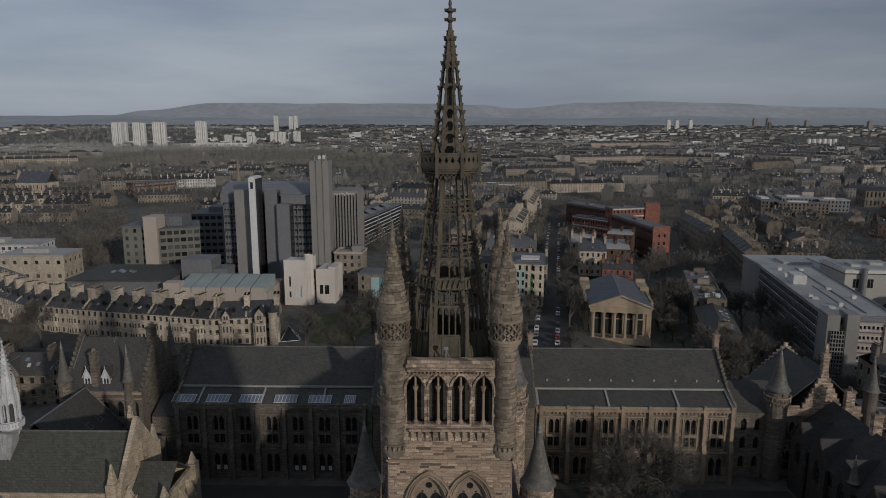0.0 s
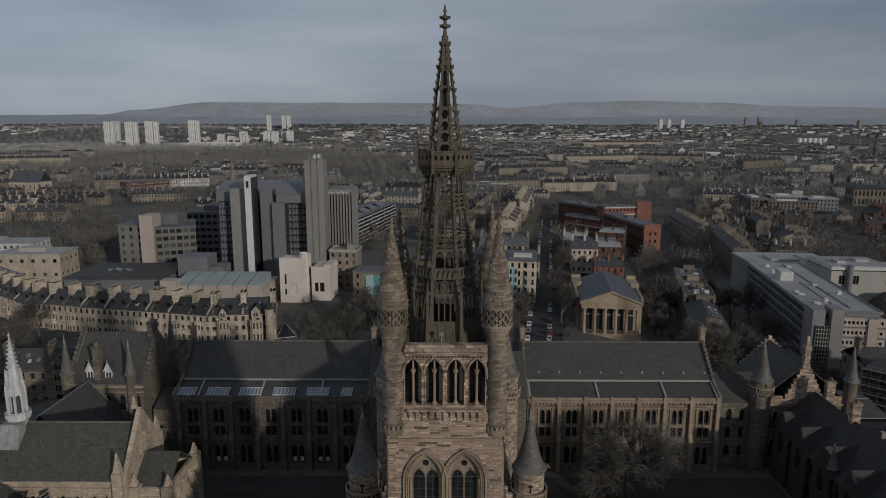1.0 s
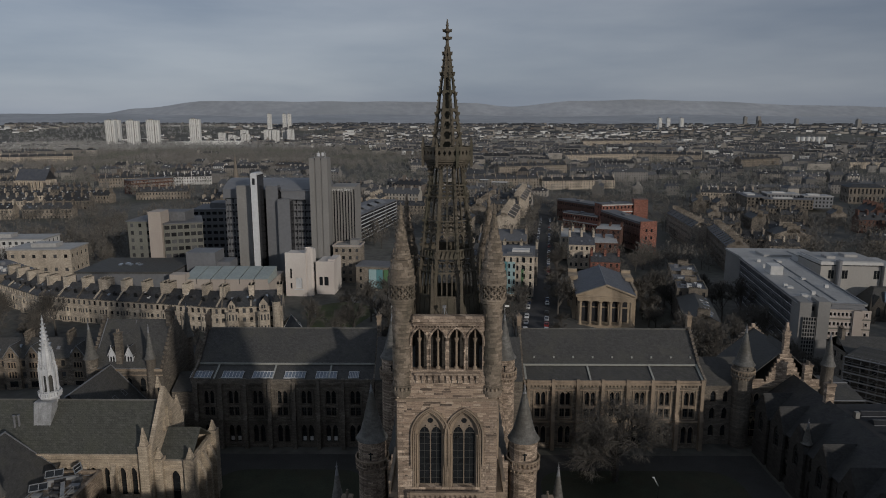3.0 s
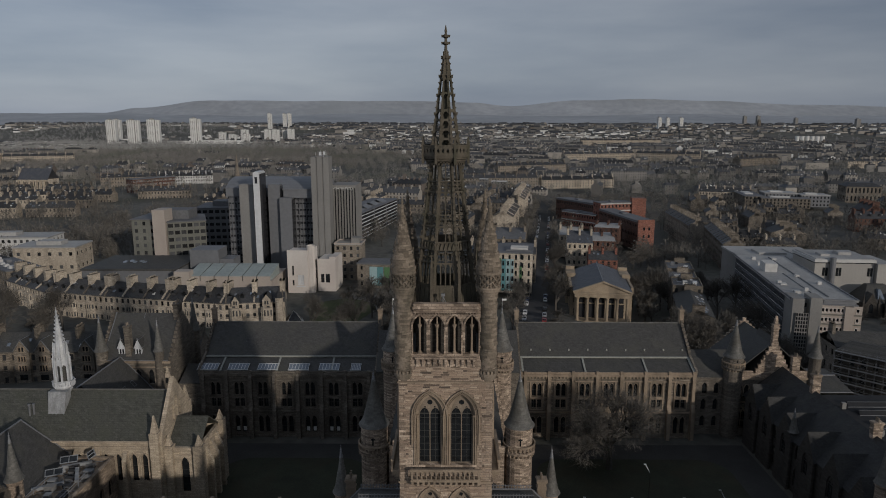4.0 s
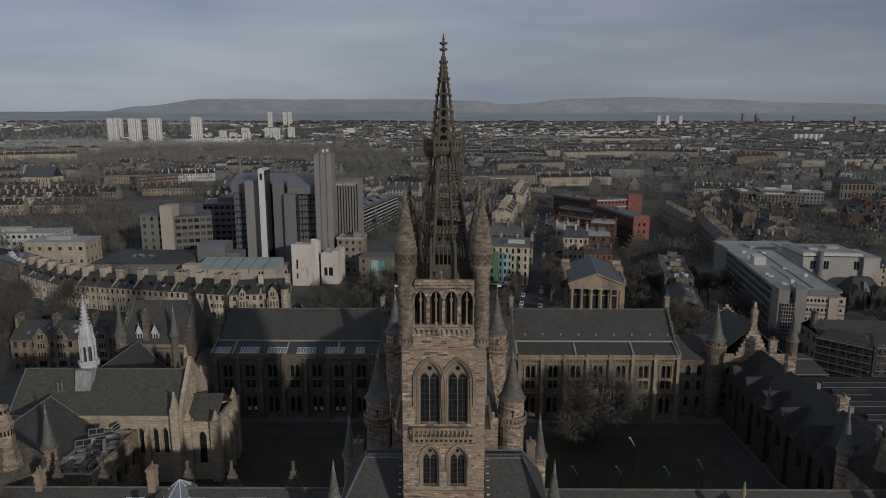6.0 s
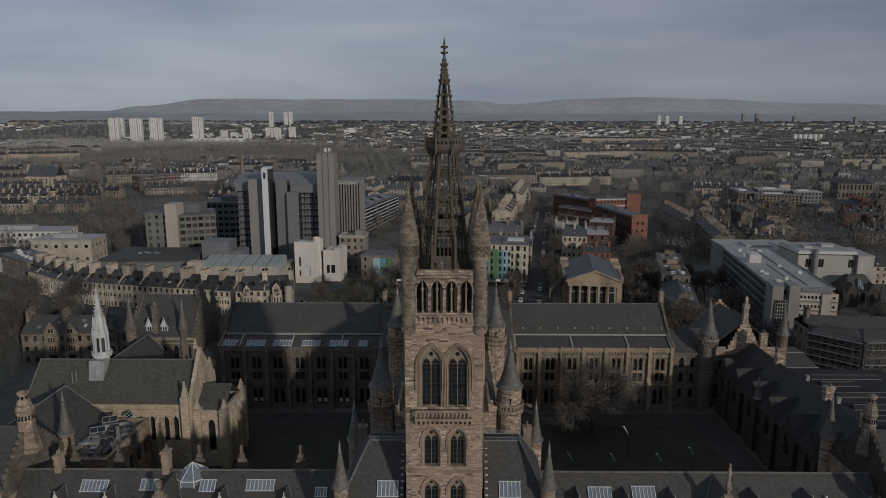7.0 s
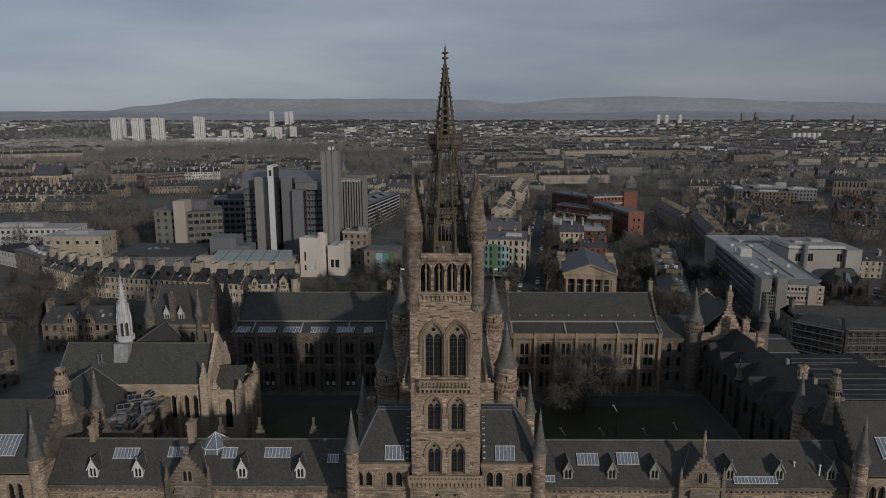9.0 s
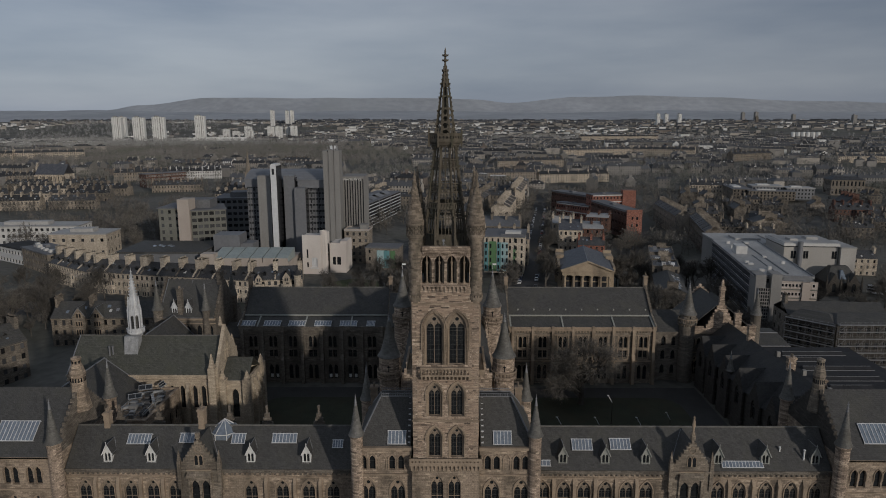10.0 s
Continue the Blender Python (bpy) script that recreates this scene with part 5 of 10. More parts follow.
def north_range(s):
    xa, xb = (-57.6, -16.6) if s < 0 else (16.9, 57.3)
    y0, ym, yr, y1 = 74.4, 79.7, 86.8, 94.2
    t = thing("north_range", ((xa + xb) / 2, 80, 2), "two-storey gothic range with tall windows and wide slate roof", "building", "university ranges")
    wins = [-53.9 + 5.5 * i for i in range(7)] if s < 0 else [20.7 + 5.54 * i for i in range(7)]
    holes = [h for x in wins for e in (-1, 1) for h in (arch(x - xa + e * 0.63, 12.3, 1.0, 3.3), rect(x - xa + e * 0.63 - 0.5, x - xa + e * 0.63 + 0.5, 9.5, 11.55), arch(x - xa + e * 0.78, 3.1, 1.15, 4.3))]
    wall = Geo()
    shell(wall, xa, xb, y0, y1, 2, 17.6, south=holes)
    # west range in darker stone: the hall's and tower's shade put into the colour
    part("wall", wall, STONE_GREY if s < 0 else STONE_MID, t, split=True)
    frame_stone = STONE_GREY if s < 0 else TRIM_MID
    for x in wins:
        for e in (-1, 1):
            put_window((1.0, 3.3, 1, 0), pose(x + e * 0.63, y0 + 0.35, 12.3), t, frame_stone)
            put_window((1.15, 4.3, 1, 0), pose(x + e * 0.78, y0 + 0.35, 3.1), t, frame_stone)
            lo = Geo()
            lo.box(x + e * 0.63 - 0.5, x + e * 0.63 + 0.5, y0 + 0.42, y0 + 0.5, 9.5, 11.55)
            li = part("lower_light", lo, GLASS, t)
            lo = Geo()
            lo.box(x + e * 0.63 - 0.03, x + e * 0.63 + 0.03, y0 + 0.34, y0 + 0.42, 9.5, 11.55)
            lo.box(x + e * 0.63 - 0.5, x + e * 0.63 + 0.5, y0 + 0.33, y0 + 0.41, 10.7, 10.78)
            part("glazing_bar", lo, SASH, li)
    if s < 0:
        for i in (1, 4, 5):
            for dx in (-0.78, 0.78):
                bl = Geo()
                bl.box(wins[i] + dx - 0.36, wins[i] + dx + 0.36, y0 + 0.36, y0 + 0.44, 3.4, 4.4)
                part("window_blind", bl, WHITE, t, "pale blind half drawn in a window")
    tr = Geo()
    tr.box(xa, xb, y0 - 0.4, y0 + 0.1, 17.2, 17.75)
    tr.box(xa, xb, y0 - 0.15, y0 + 0.1, 17.75, 18.25)
    tr.box(xa, xb, y0 - 0.3, y0 + 0.1, 8.3, 8.65)
    tr.box(xa, xb, y0 - 0.2, y0 + 0.1, 15.9, 16.15)
    edges = [wins[0] - 2.75] + [(a + b) / 2 for a, b in zip(wins, wins[1:])] + [wins[-1] + 2.75]
    for i in range(int((xb - xa) / 0.8)):
        x = xa + 0.4 + i * 0.8
        tr.box(x - 0.14, x + 0.14, y0 - 0.32, y0 + 0.05, 16.75, 17.2)
    for xm in edges:
        tr.box(xm - 0.34, xm + 0.34, y0 - 0.46, y0 + 0.1, 17.76, 18.45)
        tr.box(xm - 0.42, xm + 0.42, y0 - 1.3, y0 + 0.1, 2, 9.0)
        tr.hip(xm - 0.42, xm + 0.42, y0 - 1.3, y0 + 0.1, 9.0, 10.6, xm - 0.42, xm + 0.42, y0 - 0.7, y0 + 0.1)
        tr.box(xm - 0.36, xm + 0.36, y0 - 0.7, y0 + 0.1, 10.6, 16.4)
        tr.hip(xm - 0.36, xm + 0.36, y0 - 0.7, y0 + 0.1, 16.4, 17.7, xm - 0.36, xm + 0.36, y0 - 0.42, y0 + 0.1)
    for x in wins:
        tr.m = pose(x, y0, 0)
        for e in (-1, 1):
            hood(tr, e * 0.63, 12.3, 1.0, 3.3, 0.1, 0.1)
            hood(tr, e * 0.78, 3.1, 1.15, 4.3, 0.12, 0.12)
            tr.box(e * 1.48 - 0.13, e * 1.48 + 0.13, -0.2, 0.1, 9.2, 15.9)
        tr.box(-0.1, 0.1, -0.14, 0.1, 9.2, 15.0)
        tr.box(-1.35, 1.35, -0.12, 0.1, 11.62, 12.24)
        tr.box(-1.5, 1.5, -0.22, 0.1, 8.95, 9.2)
        tr.m = None
    part("trim", tr, STONE_GREY if s < 0 else TRIM, t)
    a = Geo()
    a.hip(xa, xb, y0 + 0.15, ym + 0.4, 18.0, 20.0, xa, xb, ym, ym + 0.4)
    part("aisle_roof", a, SLATE, t)
    r = Geo()
    r.add([(x, y, z) for x in (xa, xb) for y, z in ((ym - 0.3, 20.0), (ym - 0.3, 20.3), (yr, 26.35), (y1 + 0.4, 20.0), (y1 + 0.4, 19.7), (yr, 26.05))],
          [(0, 1, 7, 6), (1, 2, 8, 7), (2, 3, 9, 8), (3, 4, 10, 9), (4, 5, 11, 10), (5, 0, 6, 11), (0, 5, 2, 1), (5, 4, 3, 2), (6, 7, 8, 11), (11, 8, 9, 10)])
    part("roof", r, SLATE, t)
    gut = Geo()
    gut.box(xa, xb, ym - 0.62, ym - 0.3, 19.95, 20.32)
    for k in range(3 if s < 0 else 2):
        x = xa + (xb - xa) * ((0.12, 0.44, 0.75)[k] if s < 0 else (0.37, 0.72)[k])
        gut.m = pose(x, y0 + 0.3, 18.2, math.degrees(math.atan2(2.0, 5.15)), 0, 0)
        gut.box(-0.2, 0.2, 0, 5.3, 0, 0.14)
        gut.m = None
    if s > 0:
        for x in (xa + 0.5, xb - 0.5):
            gut.m = pose(x, y0 + 0.3, 18.2, math.degrees(math.atan2(2.0, 5.15)), 0, 0)
            gut.box(-0.25, 0.25, 0, 5.3, 0, 0.2)
            gut.m = None
        for i in range(9):
            x = xa + 3 + i * 4.5
            gut.box(x - 0.18, x + 0.18, ym + 0.85, ym + 1.2, 21.1, 21.65)
    part("gutter_lead", gut, DORMER_GREY, t)
    ridge_cap(t, (xa, yr, 26.35), (xb, yr, 26.35))
    if s < 0:
        for x in [-55.8, -48.7, -41.8, -34.6, -27.5, -21.3]:
            skylight(t, x, y0 + 0.6, 18.25, 4.6 if x < -22 else 2.2, 2.0, 2.0 / 5.15, 6)
    ends = Geo()
    for x in (xa - 0.25, xb - 0.25):
        ends.m = pose(x + 0.25, 0, 0, 0, 0, 90) @ pose(0, -0.25, 0)
        ends.panel([(y0, 17.6), (y1, 17.6), (y1, 20.2), (yr, 26.9), (ym, 20.9), (y0, 18.6)], [], 0.5)
        for k in range(9):
            u = (k + 0.5) / 9
            yy, zz = ym + (yr - ym) * u, 20.9 + 6.0 * u
            ends.box(yy - 0.22, yy + 0.22, -0.05, 0.55, zz - 0.2, zz + 0.5)
    ends.m = None
    part("gable_wall", ends, STONE_GREY, t, split=True)
    chimney(t, xb if s > 0 else xa, yr + 0.3, 25.5, 29.8, 1.0, 1.3, TRIM, 2)
    chimney(t, xa if s > 0 else xb, yr + 0.3, 25.5, 29.6, 1.0, 1.3, TRIM, 2)


north_range(-1)
north_range(1)


def link_block():
    t = thing("north_gate_block", (0, 80, 2), "sandstone gate block between the north ranges", "building", "university ranges")
    w = Geo()
    shell(w, -16.2, 16.4, 72.2, 89, 2, 19)
    part("wall", w, STONE_GREY, t, split=True)
    r = Geo()
    r.gable(-16.2, 16.4, 72.2, 89, 19, 26, "x", 0.25, 0.2)
    part("roof", r, SLATE, t)


link_block()


def corner_link():
    """The low bay that joins the north range to the corner turret."""
    t = thing("corner_link", (62, 84, 2), "dark sandstone link bay with small windows and slate roof", "building", "university ranges")
    w = Geo()
    shell(w, 57.8, 67.4, 76.6, 90, 2, 16.2, south=[arch(x, z, 1.2, 2.8) for x in (2.4, 5.2) for z in (4.0, 8.2, 12.2)])
    w.box(57.8, 67.4, 76.3, 76.6, 15.7, 16.3)
    part("wall", w, STONE_GREY, t, split=True)
    for x in (60.2, 63.0):
        for z in (4.0, 8.2, 12.2):
            put_window((1.2, 2.8, 1, 0), pose(x, 76.9, z), t, TRIM_MID)
    r = Geo()
    r.gable(57.8, 67.4, 76.6, 90, 16.2, 20.5, "x", 0.25, 0.2)
    part("roof", r, SLATE, t)


corner_link()


def corner_pavilion(sx, sy):
    """An end pavilion of the building, with crow-stepped gables and corner cones."""
    if sy < 0:
        xa, xb, y0, y1, ze, zr = 68.3, 92, 4.6, 24.4, 16.6, 25.2
    else:
        xa, xb, y0, y1, ze, zr = 65.8, 85.0, 76.0, 93, 16.4, 24.8
    if sx < 0:
        xa, xb = -xb, -xa
    t = thing("corner_pavilion", ((xa + xb) / 2, (y0 + y1) / 2, 2), "sandstone corner pavilion with crow-stepped gables and cone turrets", "building", "university ranges")
    w = Geo()
    cxs = [xa + 3.2 + i * 4.1 for i in range(int((xb - xa - 3) / 4.1))]
    hs = [arch(x - xa + k, 11.4, 1.2, 3.4) for x in cxs for k in (-0.75, 0.75)] + [arch(x - xa, 4.0, 2.2, 5.4) for x in cxs]
    shell(w, xa, xb, y0, y1, -6 if sy < 0 else 2, ze, south=hs)
    stone = STONE_PALE if sy < 0 else STONE_GREY
    part("wall", w, stone, t, split=True)
    for x in cxs:
        for k in (-0.75, 0.75):
            put_window((1.2, 3.4, 1, 0), pose(x + k, y0 + 0.3, 11.4), t)
        put_window((2.2, 5.4, 2, 1), pose(x, y0 + 0.3, 4.0), t)
    tr = Geo()
    tr.box(xa - 0.1, xb + 0.1, y0 - 0.3, y0 + 0.2, ze - 0.4, ze + 0.05)
    tr.box(xa, xb, y0 - 0.2, y0 + 0.1, 10.3, 10.6)
    tr.m = pose(0, y0, 0)
    for x in cxs:
        for k in (-0.75, 0.75):
            hood(tr, x + k, 12.6, 1.2, 2.2, 0.16, 0.13 + 0.002 * k)
    tr.m = None
    part("trim", tr, TRIM, t)
    r, g = Geo(), Geo()
    ym, xm = (y0 + y1) / 2, (xa + xb) / 2
    if sy < 0:
        r.gable(xa + 0.4, xb - 0.4, y0, y1, ze, zr, "x", 0.25, 0.3)
        for x in (xa, xb - 0.6):
            g.m = pose(x, 0, 0, 0, 0, 90)
            g.steps(y0, y1, -0.6, ze, zr + 1.3, 0.6, 12)
        g.m = None
        xl = xa + 0.3 if sx > 0 else xb - 0.3
        k = 1.0 if sx < 0 else 0.75
        q = Geo()
        q.lathe(xl, ym, [(2.0 * k, zr - 4), (1.4 * k, zr - 0.4), (1.34 * k, zr + 0.9), (1.42 * k, zr + 1.0), (1.34 * k, zr + 1.15), (1.32 * k, zr + 2.7), (1.5 * k, zr + 2.8), (1.45 * k, zr + 3.1), (0.86 * k, zr + 4.9), (0.8 * k, zr + 5.7), (0.95 * k, zr + 5.8), (0.9 * k, zr + 6.1), (0.25, zr + 6.3)], 8, math.pi / 8)
        st = part("gable_stack", q, STONE_PALE if sx < 0 else STONE_MID, t, "eight-sided stone stack with a broached foot")
        q = Geo()
        for i in range(8):
            for z, r1, hw, hh in ((zr + 1.5, 1.28 * k, 0.16, 0.8), (zr + 5.0, 0.8 * k, 0.1, 0.55)):
                for e in (-0.24 * k, 0.24 * k):
                    q.m = pose(xl, ym, 0, 0, 0, 45 * i)
                    q.box(e - hw * k * 0.8, e + hw * k * 0.8, -r1, -r1 * 0.8, z, z + hh)
        q.m = None
        part("stack_slit", q, GLASS, st)["kind"] = "stuff"
        skylight(t, xm + sx * -3.5, y0 + 2.0, ze + 2.0, 7.0, 3.6, (zr - ze) / (ym - y0), 10)
        cone_turret(t, xa if sx > 0 else xb, y0, 1.15, -4, 19.4, 27.0)
        cone_turret(t, xa if sx > 0 else xb, y1, 1.15, 2, 19.4, 27.0)
    else:
        r.gable(xa, xb, y0 + 0.5, y1 - 0.5, ze, zr, "y", 0.25, 0.3)
        g.steps(xm - 4.4, xm + 4.4, y0, ze, zr + 1.4, 0.6, 8)
        g.box(xa + 1.4, xm - 4.4, y0, y0 + 0.5, ze, ze + 1.6)
        g.box(xm + 4.4, xb - 1.2, y0, y0 + 0.5, ze, ze + 1.6)
        r.gable(xm - 4.2, xm + 4.2, y0 + 0.5, (y0 + y1) / 2, ze, zr + 0.9, "y", 0.2, 0.1)
        g.steps(xa + 0.8, xb - 0.8, y1 - 0.6, ze, zr + 1.2, 0.6, 11)
        g.box(xm - 0.6, xm + 0.6, y0 + 0.02, y0 + 1.1, zr, zr + 4.2)
        g.box(xm - 0.8, xm + 0.8, y0 - 0.1, y0 + 1.2, zr + 3.5, zr + 3.75)
        g.box(xm - 0.75, xm + 0.75, y0 - 0.06, y0 + 1.18, zr + 4.2, zr + 4.45)
        g.taper(xm - 0.4, xm + 0.4, y0 + 0.1, y0 + 1.0, zr + 4.45, zr + 6.4, 0.5)
        cone_turret(t, xa + 0.6, y0 + 0.4, 2.1, 2, 21.6, 30.4, STONE_GREY, None, 19.4)
        cone_turret(t, xb, y0, 1.3, 2, 21.5, 29.0, STONE_GREY)
    part("roof", r, SLATE, t)
    # the southeast gables' near-black stone carries their shade in its colour
    part("gable_wall", g, STONE if sy > 0 else (STONE_GREY if sx < 0 else STONE_DARK), t, split=True)
    return t


for a in (-1, 1):
    for b in (-1, 1):
        if (a, b) != (-1, 1):
            corner_pavilion(a, b)


def east_range():
    t = thing("east_range", (78, 49, 2), "dark slate-roofed east range with cross gables and chimneys", "building", "university ranges")
    w = Geo()
    bays = [28 + 4.6 * i for i in range(10)]
    hw = [arch(73.2 - y, z, 1.7, h) for y in bays for z, h in ((3.4, 4.2), (9.0, 3.4))]
    shell(w, 69, 85.5, 24.6, 73.4, 2, 12.6, west=hw)
    # near-black wall stone: the west front's shade is put into the colour
    part("wall", w, STONE_DARK, t, split=True)
    for y in bays:
        for z, h in ((3.4, 4.2), (9.0, 3.4)):
            put_window((1.7, h, 2, 0), pose(69.3, y, z, 0, 0, -90), t, STONE_GREY)
    r = Geo()
    r.gable(69, 85.5, 24.6, 75.4, 12.6, 19.2, "y", 0.25, 0.3)
    part("roof", r, SLATE_SHADE, t)
    for y in (30, 38, 46.5, 55, 63, 70):
        g = Geo()
        g.m = pose(68.2, y, 0, 0, 0, -90)
        g.panel([(-2.8, 2), (2.8, 2), (2.8, 12.4), (0, 17.2), (-2.8, 12.4)], [arch(0, 8.4, 2.0, 4.6)], 0.5)
        g.m = None
        b = part("cross_gable", g, STONE_DARK, t)
        k = Geo()
        k.m = pose(68.2, y, 0, 0, 0, -90)
        k.gable(-2.8, 2.8, 0.1, 8, 12.4, 17.1, "y", 0.2, 0.15)
        part("gable_roof", k, SLATE_SHADE, b)
        put_window((2.0, 4.6, 2, 0), pose(68.5, y, 8.4, 0, 0, -90), t, STONE_DARK)
    for x, y, z in ((77.3, 28.5, 22.6), (77.3, 41, 22.8), (77.3, 61.5, 23.8), (78, 71.5, 24.2)):
        chimney(t, x, y, 17, z - 0.8, 1.7, 1.1, STONE, 4)
    cone_turret(t, 69.2, 53.4, 0.8, 2, 14, 18.5, STONE_DARK)


east_range()


PALE_DUCT = mat("galvanised_duct", (0.27, 0.28, 0.29), 0.5, 0.2, vary=0.2)
DARK_UNIT = mat("dark_plant_metal", (0.05, 0.05, 0.052), 0.6, 0.2, vary=0.3)


def chapel():
    t = thing("memorial_chapel", (-70, 50, 2), "pale sandstone chapel with lancet windows, mossy slate roof", "chapel")
    xa, xb, y0, y1, ze, zr = -88.0, -53.6, 43.0, 57.0, 16.6, 23.55
    ym = (y0 + y1) / 2
    sill, head = 8.4, 14.1      # sills and heads of the lancets
    lan = [-68.6, -66.4, -63.6, -61.3, -58.4, -56.4]
    w = Geo()
    shell(w, xa, xb, y0, y1, 2, ze, south=[arch(x - xa, sill, 1.3, head - sill) for x in lan])
    part("wall", w, CHAPEL_STONE, t, split=True)
    tr = Geo()
    for x in lan:
        put_window((1.3, head - sill, 1, 0), pose(x, y0 + 0.35, sill), t)
        tr.m = pose(x, y0, 0)
        hood(tr, 0, head - 4.9, 1.3, 4.9, 0.2, 0.3)
        tr.m = None
    tr.box(xa, xb, y0 - 0.3, y0 + 0.1, ze - 1.4, ze - 1.15)
    tr.box(xa, xb, y0 - 0.45, y0 + 0.1, ze - 0.3, ze + 0.05)
    for x in (-70.3, -65.0, -59.9):
        tr.box(x - 0.4, x + 0.4, y0 - 1.1, y0 + 0.1, 2, 13)
        tr.hip(x - 0.4, x + 0.4, y0 - 1.1, y0 + 0.1, 13, 14.6, x - 0.4, x + 0.4, y0 - 0.1, y0 + 0.1)
    part("trim", tr, CHAPEL_STONE, t)
    r = Geo()
    r.gable(xa + 0.3, xb, y0, y1, ze, zr, "x", 0.25, 0.35)
    part("roof", r, SLATE_GREEN, t, "mossy green-grey slate roof")
    ridge_cap(t, (xa, ym, zr + 0.25), (xb, ym, zr + 0.25))
    v = Geo()
    v.strut((xa + 0.3, y0 - 0.2, ze + 0.2), (xa + 0.3, ym, zr + 0.3), 0.12)
    part("verge_flashing", v, LEAD, t)
    for x, y in ((-79.2, 46.3), (-78.5, 46.5)):
        u = Geo()
        u.lathe(x, y, [(0.2, 18.5), (0.2, 22.0), (0.26, 22.05), (0.26, 22.3)], 8)
        part("flue", u, LEAD, t)
    # east gable with a stair of blind arches, then the lower porch block
    g = Geo()
    g.m = pose(xb, ym, 0, 0, 0, 90)
    g.panel([(-7.4, 2), (7.4, 2), (7.4, 17.2), (0, 26.6), (-7.4, 17.2)], [arch(-1.5, 18.2, 1.1, 3.2), arch(0, 18.2, 1.2, 4.6), arch(1.5, 18.2, 1.1, 3.2)], -0.8)
    g.box(-1.6, 1.6, -0.1, 0.4, 17.4, 17.8)
    for sx in (-1, 1):
        g.box(sx * 7.4 - 0.8, sx * 7.4 + 0.8, -0.4, 1.2, 2, 18.5)
        g.taper(sx * 7.4 - 0.6, sx * 7.4 + 0.6, -0.2, 1.0, 18.5, 21.8, 0.15)
    g.taper(-0.4, 0.4, 0.0, 0.8, 26.4, 28.6, 0.3)
    part("gable_wall", g, CHAPEL_STONE, t, split=True)
    b = Geo()
    b.m = pose(xb + 0.15, ym, 0, 0, 0, 90)
    b.box(-2.3, 2.3, 0.1, 0.16, 18, 23)
    part("gable_light", b, GLASS, t)
    p = Geo()
    px0, px1, py0, py1 = xb + 0.9, -46.6, 44.2, 55.8
    shell(p, px0, px1, py0, py1, 2, 14.6, south=[arch(3.2, 5.5, 1.6, 7.2)], east=[arch(3 + 2.4 * i, 6, 1.4, 6.4) for i in range(3)])
    p.box(px0 - 0.2, px1 + 0.3, py0 - 0.3, py0 + 0.1, 12.9, 13.3)
    for x, y in ((px1, py0), (px1, py1), (px0 + 0.4, py0)):
        p.box(x - 0.9, x + 0.9, y - 0.9, y + 0.9, 2, 15.2)
        p.taper(x - 0.6, x + 0.6, y - 0.6, y + 0.6, 15.2, 17.2, 0.15)
    for y in (47.0, 50.0, 53.0):
        p.box(px1, px1 + 1.6, y - 0.4, y + 0.4, 2, 10.5)
        p.hip(px1, px1 + 1.6, y - 0.4, y + 0.4, 10.5, 13.5, px1, px1 + 0.3, y - 0.4, y + 0.4)
    part("porch_wall", p, CHAPEL_STONE, t, split=True)
    put_window((1.6, 7.2, 1, 0), pose(px0 + 3.2, py0 + 0.35, 5.5), t)
    pr = Geo()
    pr.gable(px0, px1, py0 + 0.5, py1 - 0.5, 14.3, 18.2, "x", 0.25, 0.1)
    part("porch_roof", pr, SLATE_GREEN, t)
    # the pale fleche
    f = Geo()
    cx, cy = -74.3, 49.9
    f.lathe(cx, cy, [(1.9, 17.6), (1.55, 20.5), (1.45, 24.2), (1.8, 24.5), (1.95, 24.7), (1.95, 25.0), (1.5, 25.05)], 8, math.pi / 8)
    fl = part("fleche_base", f, FLECHE, t, "pale lead-clad octagonal fleche")
    ap = Geo()
    ap.add([(cx - 1.5, 46.3, 19.6), (cx + 1.5, 46.3, 19.6), (cx + 1.75, 47.5, 24.3), (cx - 1.75, 47.5, 24.3), (cx - 1.5, 49, 19.6), (cx + 1.5, 49, 19.6), (cx + 1.75, 49, 24.3), (cx - 1.75, 49, 24.3)],
           [(0, 1, 2, 3), (1, 5, 6, 2), (4, 0, 3, 7), (3, 2, 6, 7)])
    for k in range(5):
        x = cx - 1.6 + 0.8 * k
        ap.strut((cx + (x - cx) * 0.9, 46.3, 19.7), (cx + (x - cx) * 1.05, 47.48, 24.3), 0.05)
    part("fleche_apron", ap, APRON, fl, "grey lead apron with raised rolls", split=True)
    ln = Geo()
    for i in range(8):
        a = math.pi / 8 + i * math.pi / 4
        x, y = cx + 1.42 * math.cos(a), cy + 1.42 * math.sin(a)
        ln.strut((x, y, 25.0), (x, y, 29.6), 0.17)
        ln.strut((x, y, 29.6), (cx + 1.34 * math.cos(a), cy + 1.34 * math.sin(a), 31.4), 0.2, 0.02)
        ln.m = pose(cx, cy, 25.0, 0, 0, 45 * i) @ pose(0, -1.3, 0)
        ln.panel(rect(-0.54, 0.54, 0, 4.4), [arch(0, 0.8, 0.8, 3.3, 3)], 0.15)
        ln.panel([(-0.54, 4.4), (0.54, 4.4), (0, 6.1)], [], 0.15)
        for j in range(3):
            ln.box(-0.6 + j * 0.45, -0.3 + j * 0.45, -0.6, -0.5, -0.02, 0.7)
        ln.box(-0.78, 0.78, -0.62, -0.5, 0.66, 0.8)
        ln.m = None
    part("lantern", ln, FLECHE, fl)
    core = Geo()
    core.lathe(cx, cy, [(0.75, 25), (0.75, 29.5)], 8, math.pi / 8)
    part("louvre", core, SLATE, fl)
    sp = Geo()
